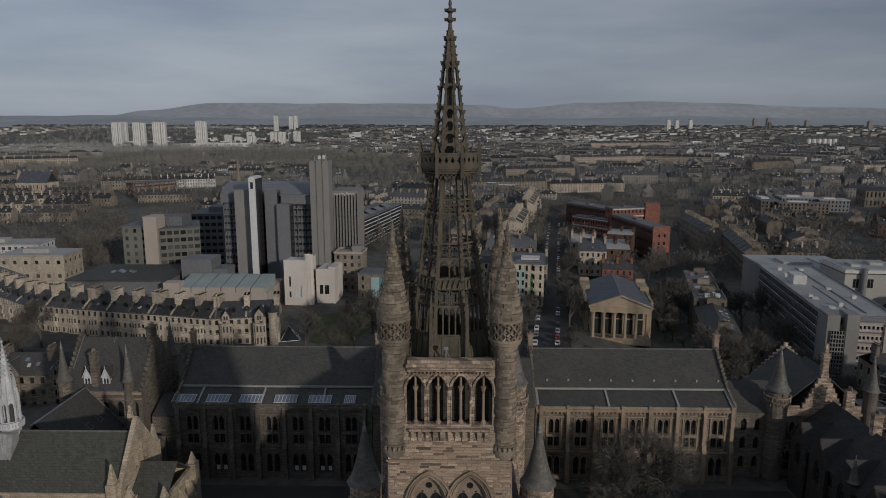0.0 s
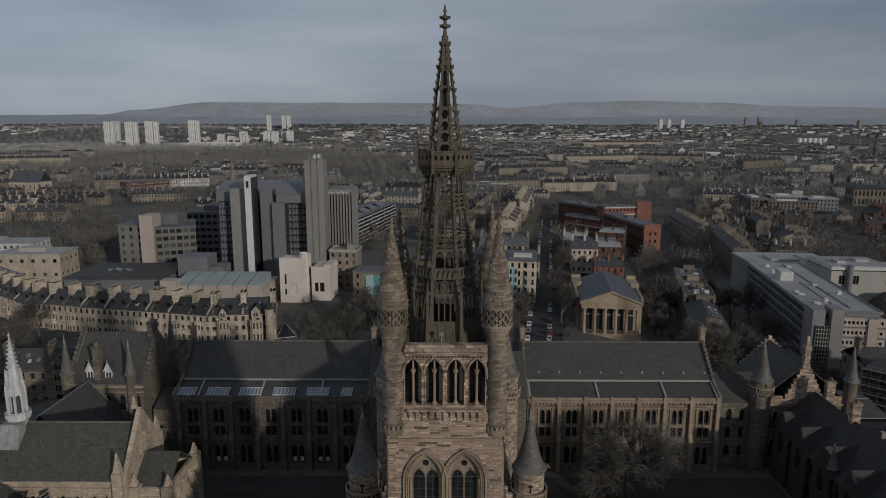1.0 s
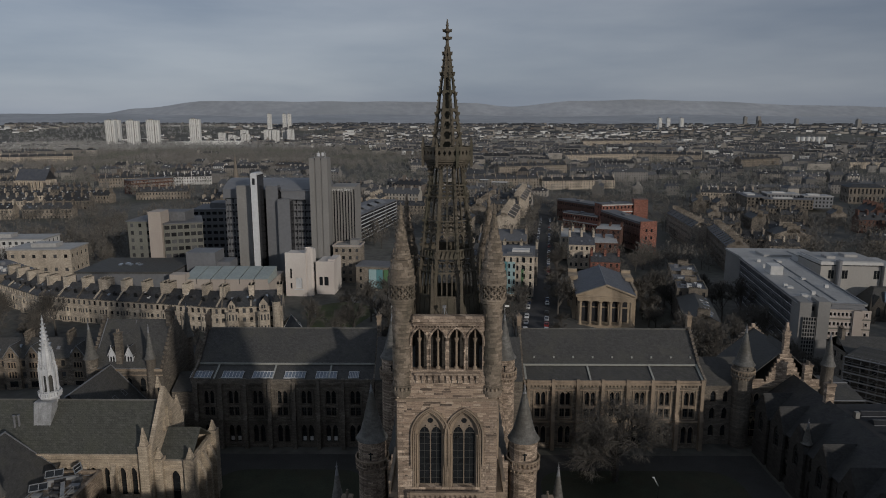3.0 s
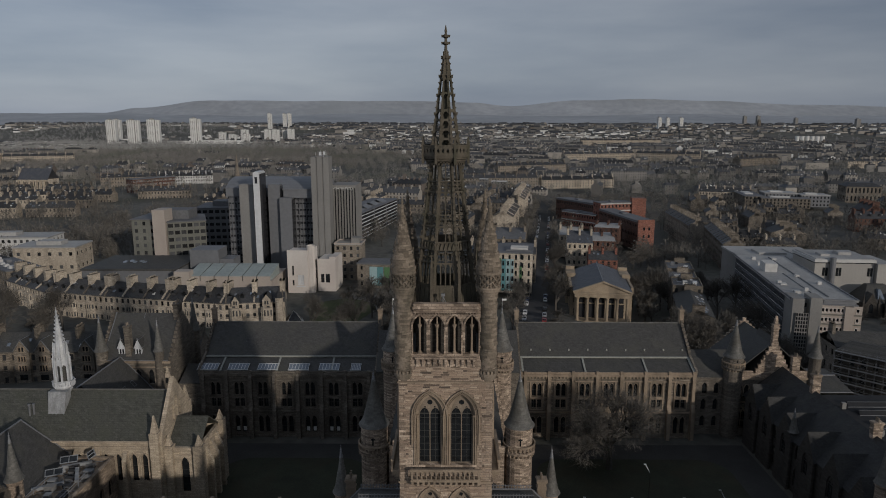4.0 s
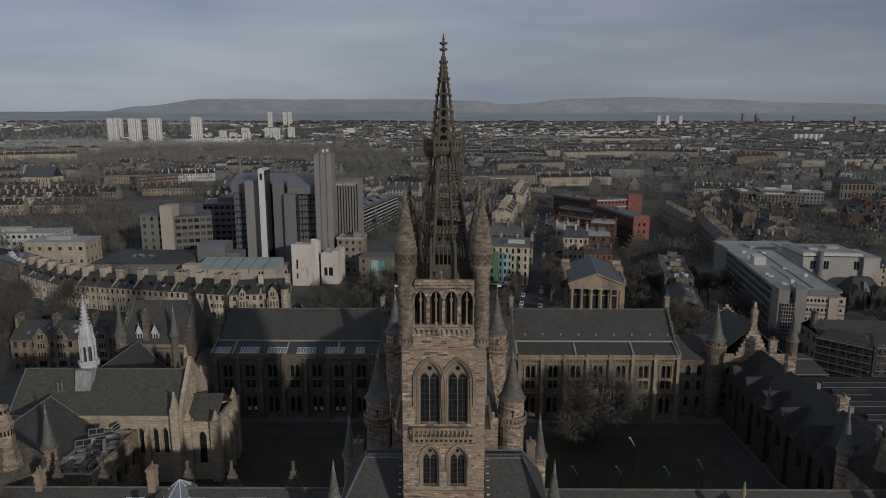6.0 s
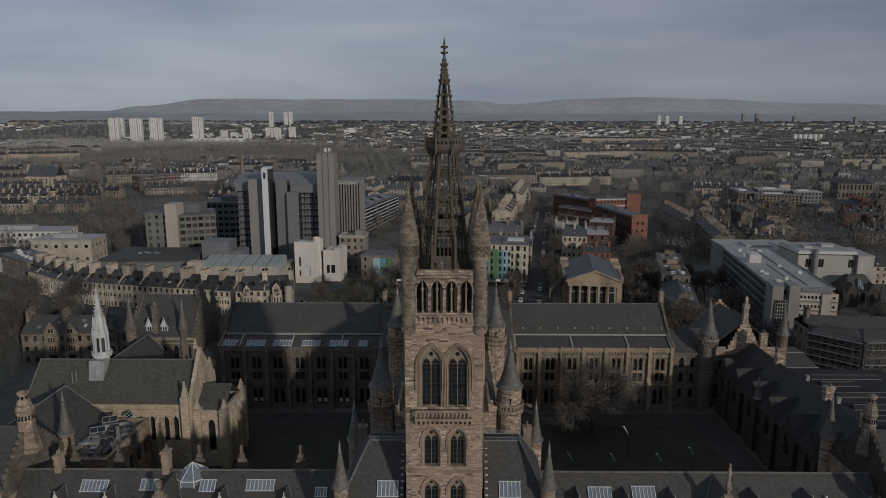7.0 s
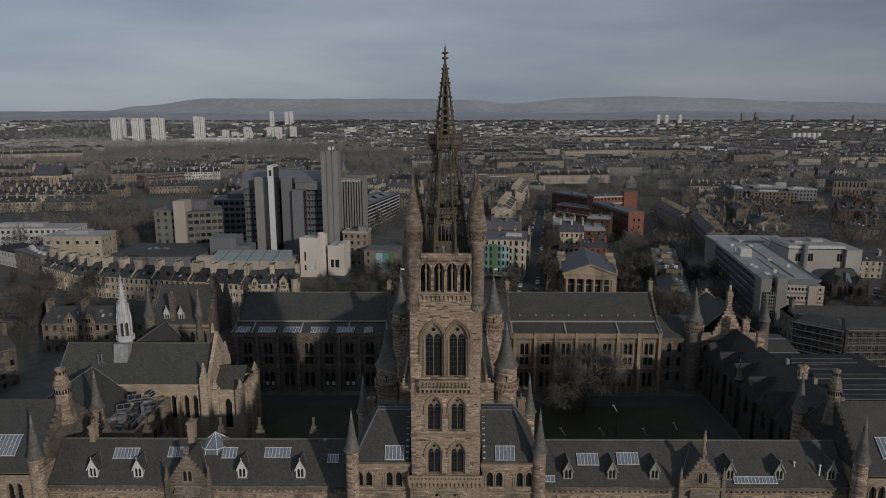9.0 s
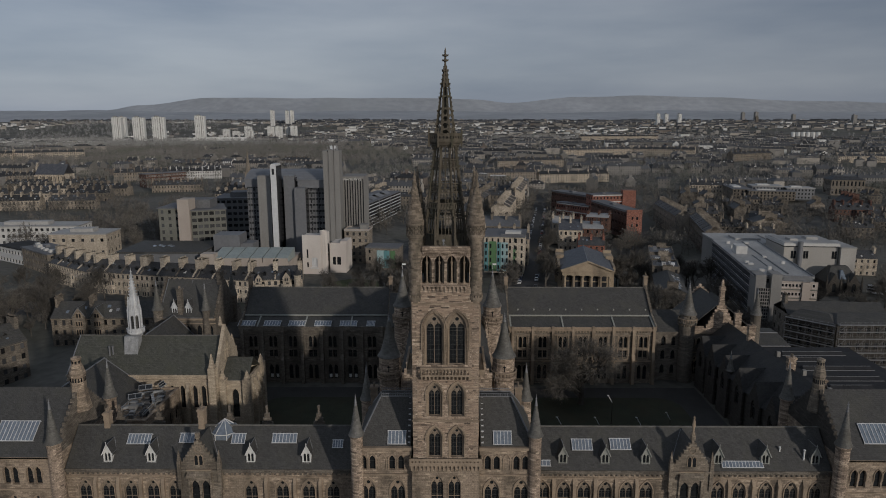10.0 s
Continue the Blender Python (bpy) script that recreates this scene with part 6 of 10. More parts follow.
    sp.lathe(cx, cy, [(1.3, 29.3), (0.95, 31.2), (0.66, 34.2), (0.33, 37.2), (0.12, 39.2), (0.24, 39.4), (0.05, 39.8), (0.03, 40.3)], 8, math.pi / 8)
    for i in range(8):
        a = math.pi / 8 + i * math.pi / 4
        for k in range(12):
            u = k / 12
            z = 30.2 + 9 * u
            rr = 1.32 * (1 - u) ** 1.15 + 0.15
            sp.taper(cx + rr * math.cos(a) - 0.1, cx + rr * math.cos(a) + 0.1, cy + rr * math.sin(a) - 0.1, cy + rr * math.sin(a) + 0.1, z - 0.12, z + 0.14, 1.4)
    for i in range(8):
        a = math.pi / 8 + i * math.pi / 4
        p2 = Vector((cx + 1.15 * math.cos(a), cy + 1.15 * math.sin(a), 30.6))
        sp.strut(p2, p2 + Vector((0, 0, 1.6)), 0.16)
        sp.strut(p2 + Vector((0, 0, 1.6)), p2 + Vector((0, 0, 3.0)), 0.18, 0.02)
    part("fleche_spire", sp, FLECHE, fl)


chapel()


def west_range():
    t = thing("west_range", (-74, 33, 2), "sandstone west range with slate roof and flat plant roof", "building", "university ranges")
    w = Geo()
    shell(w, -87.5, -70.0, 24.6, 42.3, 2, 13.6)
    part("wall", w, STONE_GREY, t, split=True)
    r = Geo()
    r.gable(-87.5, -70.0, 24.6, 43.0, 13.6, 20.4, "y", 0.25, 0.3)
    part("roof", r, SLATE, t)
    v = Geo()
    v.strut((-78.75, 24.6, 20.7), (-78.75, 43, 20.7), 0.13)
    v.strut((-78.75, 42.8, 20.7), (-69.8, 42.8, 13.7), 0.12)
    part("ridge_cap", v, LEAD, t)
    f = Geo()
    bays = [27.4 + 3.1 * i for i in range(5)]
    shell(f, -69.7, -61.6, 24.6, 42.0, 2, 14.0, east=[arch(y - 25.2, 7.2, 1.5, 3.4) for y in bays])
    f.box(-69.2, -62.1, 25.1, 41.5, 12.9, 13.2)
    part("flat_block_wall", f, STONE_PALE, t, split=True)
    for y in bays:
        put_window((1.5, 3.4, 1, 0), pose(-61.9, y, 7.2, 0, 0, 90), t)
    rng = random.Random(4)
    for i in range(15):
        x, y = -68.3 + (i * 2.37 % 5.4), 26.4 + i * 0.98
        a, b, c = 0.35 + rng.random() * 0.45, 0.3 + rng.random() * 0.35, 0.4 + rng.random() * 0.8
        g = Geo()
        g.box(x - a, x + a, y - b, y + b, 13.38, 13.2 + c)
        for sx in (-1, 1):
            g.box(x + sx * a * 0.8 - 0.06, x + sx * a * 0.8 + 0.06, y - b, y + b, 13.2, 13.38)
        g.box(x - a - 0.05, x + a + 0.05, y - b - 0.05, y + b + 0.05, 13.2 + c, 13.28 + c)
        u = part("plant_unit", g, (DARK_UNIT, CONCRETE, DARK_UNIT, PALE_DUCT)[i % 4], t, "metal ventilation unit on the roof")
        f = Geo()
        for k in range(4):
            z = 13.45 + (c - 0.3) * k / 4
            f.box(x - a * 0.85, x + a * 0.85, y - b - 0.04, y - b, z, z + (c - 0.3) / 8)
        part("louvre", f, LEAD, u)
    for z, m in ((14.4, pose(-66.6, 38.6, 0, 0, 0, 24)), (14.7, pose(-64.4, 34.5, 0, 0, 0, -62)), (14.2, pose(-67.8, 31.6, 0, 0, 0, 30))):
        d = Geo()
        d.m = m
        d.box(-2.4, 2.4, -0.28, 0.28, z - 0.5, z)
        d.box(-2.4, -1.9, -0.28, 0.28, 13.2, z - 0.5)
        for i in range(5):
            d.box(-2.42 + i * 1.18, -2.34 + i * 1.18, -0.32, 0.32, z - 0.54, z + 0.04)
        part("air_duct", d, PALE_DUCT, t, "pale sheet-metal duct")
    pi = Geo()
    for y in (27.6, 30.2, 33.4, 36.2, 40.4):
        pi.strut((-69.2, y, 13.5), (-62.4, y + 0.8, 13.5), 0.07)
    for x in (-66.9, -64.9):
        pi.strut((x, 25.4, 13.7), (x, 41.2, 13.7), 0.06)
    part("roof_pipe", pi, LEAD, t, "pale pipes over the roof", split=True)
    for m in (pose(-67.0, 37.0, 16.0, 32, 0, 20), pose(-64.2, 39.2, 15.8, 28, 0, -55), pose(-68.0, 34.0, 15.2, 30, 0, 24)):
        s = Geo()
        s.m = m
        s.box(-1.3, 1.3, -0.6, 0.6, 0, 0.08)
        p = part("roof_light", s, GLASS, t, "tilted glazed roof light")
        s = Geo()
        s.m = m
        for y in (-0.64, 0.64):
            s.box(-1.4, 1.4, y - 0.06, y + 0.06, -0.05, 0.16)
        for x in (-1.35, 0.0, 1.35):
            s.box(x - 0.05, x + 0.05, -0.6, 0.6, 0.04, 0.16)
        part("roof_light_bar", s, PALE_DUCT, p)
    fr = Geo()
    for x in (-68.6, -62.8):
        for y in (26, 29, 32, 35):
            fr.strut((x, y, 13.1), (x, y, 14.9), 0.05)
        fr.strut((x, 26, 14.9), (x, 35, 14.9), 0.05)
        fr.strut((x, 26, 14.4), (x, 35, 14.4), 0.04)
    part("guard_rail", fr, PALE_DUCT, t, "pale guard rail round the roof plant")["kind"] = "stuff"


west_range()


def northwest_pavilion():
    t = thing("northwest_pavilion", (-74, 83, 2), "sandstone pavilion with slate roof, pale dormers and turrets", "building", "university ranges")
    xa, xb, y0, y1, ze, zr = -80.6, -64.0, 74.5, 91.5, 20.6, 29.4
    w = Geo()
    cx = [xa + 2.6 + 3.1 * i for i in range(5)]
    shell(w, xa, xb, y0, y1, 2, ze, south=[arch(x - xa, z, 1.4, 3.6) for x in cx for z in (4, 9, 15)])
    part("wall", w, STONE_GREY, t, split=True)
    for x in cx:
        for z in (4, 9, 15):
            put_window((1.4, 3.6, 1, 0), pose(x, y0 + 0.3, z), t, STONE_GREY)
    tr = Geo()
    tr.box(xa, xb, y0 - 0.35, y0 + 0.1, ze - 0.5, ze)
    tr.box(xa, xb, y0 - 0.2, y0 + 0.1, ze - 1.6, ze - 1.4)
    part("trim", tr, TRIM, t)
    r = Geo()
    r.gable(xa + 0.5, xb - 0.5, y0, y1, ze, zr, "x", 0.25, 0.2)
    part("roof", r, SLATE, t)
    g = Geo()
    for x in (xa, xb - 0.6):
        g.m = pose(x, 0, 0, 0, 0, 90)
        g.steps(y0 + 0.3, y1 - 0.3, -0.6, ze, zr + 1.2, 0.6, 11)
    g.m = None
    part("gable_wall", g, STONE_GREY, t, split=True)
    for x in (-75.6, -71.7):
        dormer(t, x, y0 + 1.0, ze + 0.6, 1.5, 2.2, 1.7, 4.0, FLECHE)
    chimney(t, -73.9, y0 + 1.2, ze - 2, 28.8, 1.3, 1.3, STONE_GREY, 2)
    chimney(t, xb - 1.0, 83, 27, 32.2, 1.2, 2.6, STONE_GREY, 4)
    cone_turret(t, xa + 0.7, y0 + 0.2, 1.3, 2, 23.0, 31.2, STONE_GREY)
    cone_turret(t, xb - 2.6, y0 + 0.2, 1.0, 2, 23.0, 30.4, STONE_GREY)
    cone_turret(t, xb - 0.4, y1 - 0.8, 1.2, 2, 23.0, 31.4, STONE_GREY)
    v = Geo()
    v.strut((xa + 0.9, y0 + 0.5, ze + 0.5), (xa + 0.9, (y0 + y1) / 2, zr + 0.35), 0.11)
    v.strut((-72.8, y0 + 3, 23.3), (-72.8, (y0 + y1) / 2, zr + 0.3), 0.06)
    v.strut((xa + 0.6, y0 - 0.1, ze + 0.1), (xb - 0.6, y0 - 0.1, ze + 0.1), 0.09)
    part("flashing", v, LEAD, t, "pale lead flashing", split=True)
    # low wings that tie it to the north range and the chapel
    lo = Geo()
    shell(lo, -63.0, -57.6, 76, 88, 2, 14.5)
    shell(lo, -83, -68, 57.4, 74.4, 2, 13.0)
    part("wing_wall", lo, STONE_GREY, t, split=True)
    lr = Geo()
    lr.gable(-83, -68, 57.4, 74.4, 13, 21.3, "y", 0.25, 0.2)
    lr.gable(-63, -57.6, 76, 88, 14.5, 17.0, "x", 0.2, 0.1)
    part("wing_roof", lr, SLATE, t)
    v = Geo()
    v.strut((-75.5, 56, 21.6), (-75.5, 74.4, 21.6), 0.13)
    v.strut((-75.3, 74.3, 21.5), (-67.8, 74.3, 13.2), 0.1)
    v.strut((-67.6, 57.4, 12.95), (-67.6, 74.4, 12.95), 0.1)
    for y in (62.5, 66.4, 70.0):
        for a, b in (((-71.6, y, 17.2), (-70.6, y, 16.1)), ((-71.6, y + 1.1, 17.2), (-70.6, y + 1.1, 16.1)), ((-71.6, y, 17.2), (-71.6, y + 1.1, 17.2)), ((-70.6, y, 16.1), (-70.6, y + 1.1, 16.1))):
            v.strut(a, b, 0.06)
    part("wing_flashing", v, LEAD, t, "pale lead ridge and roof light frames", split=True)
    fl = Geo()
    fl.box(-65.6, -58.5, 60, 72, 2, 12.2)
    part("flat_wing", fl, STONE_GREY, t)
    for i in range(4):
        ac = Geo()
        ac.box(-64.8 + i * 1.5, -63.7 + i * 1.5, 66, 67.4, 12.35, 13.4)
        ac.box(-64.85 + i * 1.5, -63.65 + i * 1.5, 66.1, 67.3, 13.4, 13.5)
        ac.box(-64.6 + i * 1.5, -64.45 + i * 1.5, 66.1, 67.3, 12.2, 12.35)
        u = part("plant_unit", ac, LEAD, t, "pale air handling unit")
        fan = Geo()
        fan.lathe(-64.25 + i * 1.5, 66.7, [(0.42, 13.5), (0.42, 13.62), (0.1, 13.58)], 10)
        part("fan_cowl", fan, DARK_UNIT, u)


northwest_pavilion()


def courts():
    for s, (xa, xb) in (("west", (-48, -17)), ("east", (19, 60))):
        g = Geo()
        x0, x1, y0, y1, rr = xa, xb, 26.0, 64.0, 6.0
        pts = []
        for cx, cy, a0 in ((x1 - rr, y0 + rr, -90), (x1 - rr, y1 - rr, 0), (x0 + rr, y1 - rr, 90), (x0 + rr, y0 + rr, 180)):
            for i in range(7):
                a = math.radians(a0 + 15 * i)
                pts.append((cx + rr * math.cos(a), cy + rr * math.sin(a)))
        n = len(pts)
        g.add([(x, y, 2.12) for x, y in pts] + [(x, y, 1.9) for x, y in pts], [tuple(range(n))] + [(i, n + i, n + (i + 1) % n, (i + 1) % n) for i in range(n)])
        solo("lawn", g, GRASS, "dark winter lawn with rounded corners in the court", "lawn", "structure")
    p = Geo()
    for xa, xb, y0, y1 in ((-60, -10.3, 18.2, 70.9), (10.3, 67.5, 18.2, 70.9)):
        p.box(xa, xb, y0, y1, 1.8, 2.04)
    solo("court_paving", p, PAVING, "worn grey paving of the two courts", "paving", "structure")


courts()


def lamp_post():
    t = thing("court_lamp", (0, 0, 0), "slim lamp post with a pale leaning arm and small head", "lamp post", "lamp posts in the court")
    g = Geo()
    g.lathe(0, 0, [(0.22, 0), (0.22, 0.35), (0.12, 0.45)], 8)
    g.strut((0, 0, 0.4), (0, 0, 5.6), 0.08, 0.06, 8)
    part("post", g, BARK, t, "dark slim post")
    h = Geo()
    h.strut((0, 0, 5.5), (-1.0, 0, 7.3), 0.06, 0.06, 6)
    part("arm", h, FLECHE, t, "pale leaning arm")
    h = Geo()
    h.box(-1.3, -0.85, -0.1, 0.1, 7.26, 7.36)
    part("lamp_head", h, WHITE, t)
    return t


LAMP = lamp_post()
LAMP.matrix_basis = pose(25.5, 36.6, 2.12)
for lx, ly in ((33.9, 36.6), (43.1, 36.6), (50.5, 39.4), (39.6, 48.5)):
    copy_thing(LAMP, pose(lx, ly, 2.12, 0, 0, 4 * (lx % 3)))


# ---- the streets and buildings beyond ----
PLAIN_STONE = coursed("tenement_sandstone", (0.24, 0.208, 0.17), (0.192, 0.167, 0.136), (0.135, 0.118, 0.1), 0.8, 0.35, stain=(0.09, 0.077, 0.063), stain_amount=0.6, rand=0.3, contrast=0.35)
BLOND = coursed("blond_sandstone", (0.46, 0.4, 0.322), (0.375, 0.326, 0.262), (0.235, 0.207, 0.172), 0.8, 0.35, stain=(0.12, 0.1, 0.08), stain_amount=0.55, rand=0.15, contrast=0.3)
RED_BRICK = coursed("red_brick", (0.25, 0.105, 0.076), (0.2, 0.085, 0.062), (0.14, 0.10, 0.085), 0.6, 0.2, stain=(0.12, 0.06, 0.045), stain_amount=0.4)
DULL_BRICK = coursed("dull_brown_brick", (0.12, 0.065, 0.05), (0.095, 0.052, 0.042), (0.08, 0.06, 0.05), 0.6, 0.2, stain=(0.05, 0.035, 0.03), stain_amount=0.4)
CITY_SLATE = coursed("city_slate", (0.045, 0.046, 0.049), (0.036, 0.037, 0.039), (0.025, 0.025, 0.027), 0.5, 0.35, rough=0.55, gap=0.012, stain=(0.075, 0.073, 0.068), stain_amount=0.5, rand=0.35, contrast=0.4)
WHITE_CONCRETE = mat("white_concrete", (0.56, 0.52, 0.48), 0.85, vary=0.12, scale=0.12, fine=2, bump=0.05, dark=(0.42, 0.36, 0.33), dark_amount=0.5)
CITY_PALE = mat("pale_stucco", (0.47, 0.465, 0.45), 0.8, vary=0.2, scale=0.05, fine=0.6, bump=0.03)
ROOF_FELT = mat("grey_roof_felt", (0.13, 0.133, 0.14), 0.75, vary=0.3, scale=0.06, fine=0.9, bump=0.05, dark=(0.11, 0.11, 0.115), dark_amount=0.6)
DARK_FELT = mat("dark_roof_felt", (0.024, 0.025, 0.028), 0.9, vary=0.4, scale=0.15, fine=1.2, bump=0.1, dark=(0.04, 0.039, 0.037), dark_amount=0.5)
ROOF_PALE = mat("pale_roof_membrane", (0.33, 0.325, 0.315), 0.6, vary=0.25, scale=0.05, fine=0.8, bump=0.03, dark=(0.2, 0.2, 0.195), dark_amount=0.6)
COPPER = mat("grey_green_roof_sheet", (0.30, 0.34, 0.33), 0.55, 0.1, vary=0.2, scale=0.1, fine=1.0, bump=0.03)
METAL = mat("grey_metal_cladding", (0.17, 0.175, 0.185), 0.5, 0.2, vary=0.15, scale=0.05, fine=0.7, bump=0.02)
DARK_PANEL = mat("dark_curtain_wall", (0.035, 0.036, 0.04), 0.25, 0.1, vary=0.3, scale=0.2, fine=1.0, bump=0.0)
LIGHT_SLAB = mat("pale_metal_slab", (0.55, 0.56, 0.57), 0.55, 0.1, vary=0.1, scale=0.05, fine=0.8, bump=0.02)
TEAL = mat("teal_panel", (0.11, 0.245, 0.26), 0.45, vary=0.1)
WARM_STONE = mat("warm_church_stone", (0.33, 0.265, 0.19), 0.9, vary=0.3, scale=0.25, fine=3, bump=0.15, dark=(0.13, 0.105, 0.08), dark_amount=0.75)
BLUE_SLATE = coursed("blue_grey_slate", (0.078, 0.083, 0.097), (0.064, 0.069, 0.08), (0.05, 0.053, 0.06), 0.5, 0.35, rough=0.5, gap=0.012, stain=(0.13, 0.13, 0.13), stain_amount=0.5, contrast=0.4)
PALE_TEAL = mat("pale_teal_panel", (0.30, 0.42, 0.43), 0.4, vary=0.12)
GREEN = mat("green_panel", (0.09, 0.175, 0.085), 0.45, vary=0.1)


PANE = mat("house_window_glass", (0.05, 0.051, 0.053), 0.2, vary=0.3, scale=0.05, fine=0.4, bump=0.0, spec=0.5, island=0.85)


BLINDS = mat("half_drawn_blinds", (0.1, 0.105, 0.112), 0.3, vary=0.3, scale=0.2, fine=1.0, bump=0.0, island=0.9)


def facade(wall, glass, L, z0, z1, cols, rows, ww, wh, inset=0.28, sill=0.55, edge=None):
    """A wall along x facing -y with a grid of recessed openings; panes go to glass."""
    glass.m = wall.m
    cw = L / cols
    rh = (z1 - z0) / rows
    for r in range(rows):
        zb = z0 + r * rh
        za, zt = zb + (rh - wh) * sill, zb + (rh - wh) * sill + wh
        # spandrels run the length of the wall
        wall.add([(0, 0, zb), (L, 0, zb), (L, 0, za), (0, 0, za), (0, 0, zt), (L, 0, zt), (L, 0, zb + rh), (0, 0, zb + rh)], [(0, 1, 2, 3), (4, 5, 6, 7)])
        for c in range(cols + 1):
            xa = 0 if c == 0 else (c - 0.5) * cw + ww / 2
            xb = L if c == cols else (c + 0.5) * cw - ww / 2
            wall.add([(xa, 0, za), (xb, 0, za), (xb, 0, zt), (xa, 0, zt)], [(0, 1, 2, 3)])
        for c in range(cols):
            xa, xb = (c + 0.5) * cw - ww / 2, (c + 0.5) * cw + ww / 2
            wall.add([(xa, 0, za), (xb, 0, za), (xb, 0, zt), (xa, 0, zt), (xa, inset, za), (xb, inset, za), (xb, inset, zt), (xa, inset, zt)],
                     [(0, 4, 5, 1), (1, 5, 6, 2), (2, 6, 7, 3), (3, 7, 4, 0)])
            glass.add([(xa, inset, za), (xb, inset, za), (xb, inset, zt), (xa, inset, zt)], [(0, 1, 2, 3)])


def block(wall, glass, L, D, z0, z1, cols, rows, ww=1.1, wh=1.8, side_cols=0, m=None, back=True):
    """Four walls of a block with its south front from (0, 0) to (L, 0) in the frame m."""
    m = m if m is not None else pose(0, 0, 0)
    for k, (px, py, a, l, c) in enumerate(((0, 0, 0, L, cols), (L, 0, 90, D, side_cols), (L, D, 180, L, cols if back else 0), (0, D, 270, D, side_cols))):
        wall.m = m @ pose(px, py, 0, 0, 0, a)
        if c:
            facade(wall, glass, l, z0, z1, c, rows, ww, wh)
        else:
            wall.add([(0, 0, z0), (l, 0, z0), (l, 0, z1), (0, 0, z1)], [(0, 1, 2, 3)])
    wall.m = glass.m = None


def place_thing(name, x, y, z, turn, label, category, group=""):
    """A thing whose parts are built about its own origin."""
    t = thing(name, (x, y, z), label, category, group, turn=turn)
    BASE[t] = Vector((0, 0, 0))
    return t


def stack(geo, x, y0, y1, z0, z1, w=0.9, pots=5):
    geo.box(x - w / 2, x + w / 2, y0, y1, z0, z1)
    geo.box(x - w / 2 - 0.12, x + w / 2 + 0.12, y0 - 0.12, y1 + 0.12, z1 - 0.25, z1)
    for i in range(pots):
        y = y0 + (y1 - y0) * (i + 0.5) / pots
        geo.box(x - 0.14, x + 0.14, y - 0.14, y + 0.14, z1, z1 + 0.6)


def tenement(x, y, turn, L, D, h, storeys, stone, label, base=None, roof=3.6, dormers=0, bay=3.0, roof_mat=None, house=9.0, front_bays=False, low=0.0, lit=6.0, stack_w=1.15):
    """A terrace of sandstone houses; its front runs from (x, y) along the turn."""
    z = ground_z(x + math.cos(radians(turn)) * L / 2, y + math.sin(radians(turn)) * L / 2) - low if base is None else base
    t = place_thing("tenement", x, y, z, turn, label, "tenement", "terraces of houses")
    w, g = Geo(), Geo()
    block(w, g, L, D, -1.5, h, max(2, round(L / bay)), storeys, 1.15, min(2.0, h / storeys * 0.6), 0)
    part("wall", w, stone, t)
    q = part("window_glass", g, PANE, t)
    q["kind"] = "stuff"
    r = Geo()
    r.gable(0, L, 0, D, h, h + roof, "x", 0.2, 0.35)
    part("roof", r, roof_mat or CITY_SLATE, t)
    e = Geo()
    for xx in (0.0, L):
        e.add([(xx, 0, h), (xx, D, h), (xx, D / 2, h + roof)], [(0, 1, 2) if xx else (0, 2, 1)])
    e.box(-0.1, L + 0.1, -0.3, 0.05, h - 0.35, h + 0.02)
    e.box(0, L, -0.12, 0.05, h * 0.36, h * 0.36 + 0.2)
    e.box(0, L, -0.1, 0.05, h * 0.68, h * 0.68 + 0.16)
    part("gable_wall", e, stone, t)
    n = max(1, round(L / house))
    for i in range(n + 1):
        c = Geo()
        xx = min(max(L * i / n, 0.55), L - 0.55)
        xx = min(max(xx, stack_w / 2), L - stack_w / 2)
        stack(c, xx, D * 0.3, D * 0.66, h + roof * 0.3, h + roof + (2.1 if stack_w < 1.3 else 2.7), stack_w, 5)
        part("chimney", c, stone, t)
        if stack_w > 1.3 or L > 60:
            k = Geo()
            for q in (0, 1):
                ya, yb = (-0.2, D / 2) if q == 0 else (D / 2, D + 0.2)
                za, zb = (h, h + roof) if q == 0 else (h + roof, h)
                k.add([(xx + e, y, z + f) for e in (-0.28, 0.28) for y, z in ((ya, za), (yb, zb)) for f in (0.0, 0.55)], [(1, 3, 7, 5), (0, 2, 3, 1), (4, 5, 7, 6), (0, 1, 5, 4), (2, 6, 7, 3)])
            part("party_wall", k, stone if i % 2 else STONE_GREY, t)
    wide = 1.0 if stack_w > 1.3 else 0.75
    for i in range(dormers):
        d = Geo()
        xx = L * (i + 0.5) / dormers
        yy = D * 0.14
        zz = h + roof * 0.28
        d.box(xx - wide, xx + wide, yy, yy + 2.4, zz - 0.3, zz + 1.15)
        d.gable(xx - wide, xx + wide, yy - 0.1, yy + 2.6, zz + 1.15, zz + 1.95, "y", 0.1, 0.12)
        dd = part("dormer", d, roof_mat or CITY_SLATE, t)
        k = Geo()
        k.box(xx - wide + 0.25, xx + wide - 0.25, yy - 0.05, yy + 0.1, zz + 0.05, zz + 1.15)
        part("dormer_pane", k, (PANE, GLASS)[i % 2], dd)
    rng = random.Random(round(x * 7 + y * 3))
    for i in range(round(L / lit) if roof > 2.2 else 0):
        k = Geo()
        xx, f = rng.uniform(1.5, L - 1.5), rng.uniform(0.25, 0.75)
        s, sl = rng.uniform(0.35, 0.6), math.degrees(math.atan2(roof, D / 2))
        k.m = pose(xx, D / 2 * f, h + roof * f + 0.25, sl)
        k.box(-s, s, -0.55, 0.55, -0.1, 0.14)
        k.m = None
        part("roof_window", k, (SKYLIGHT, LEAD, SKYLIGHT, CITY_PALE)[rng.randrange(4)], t)
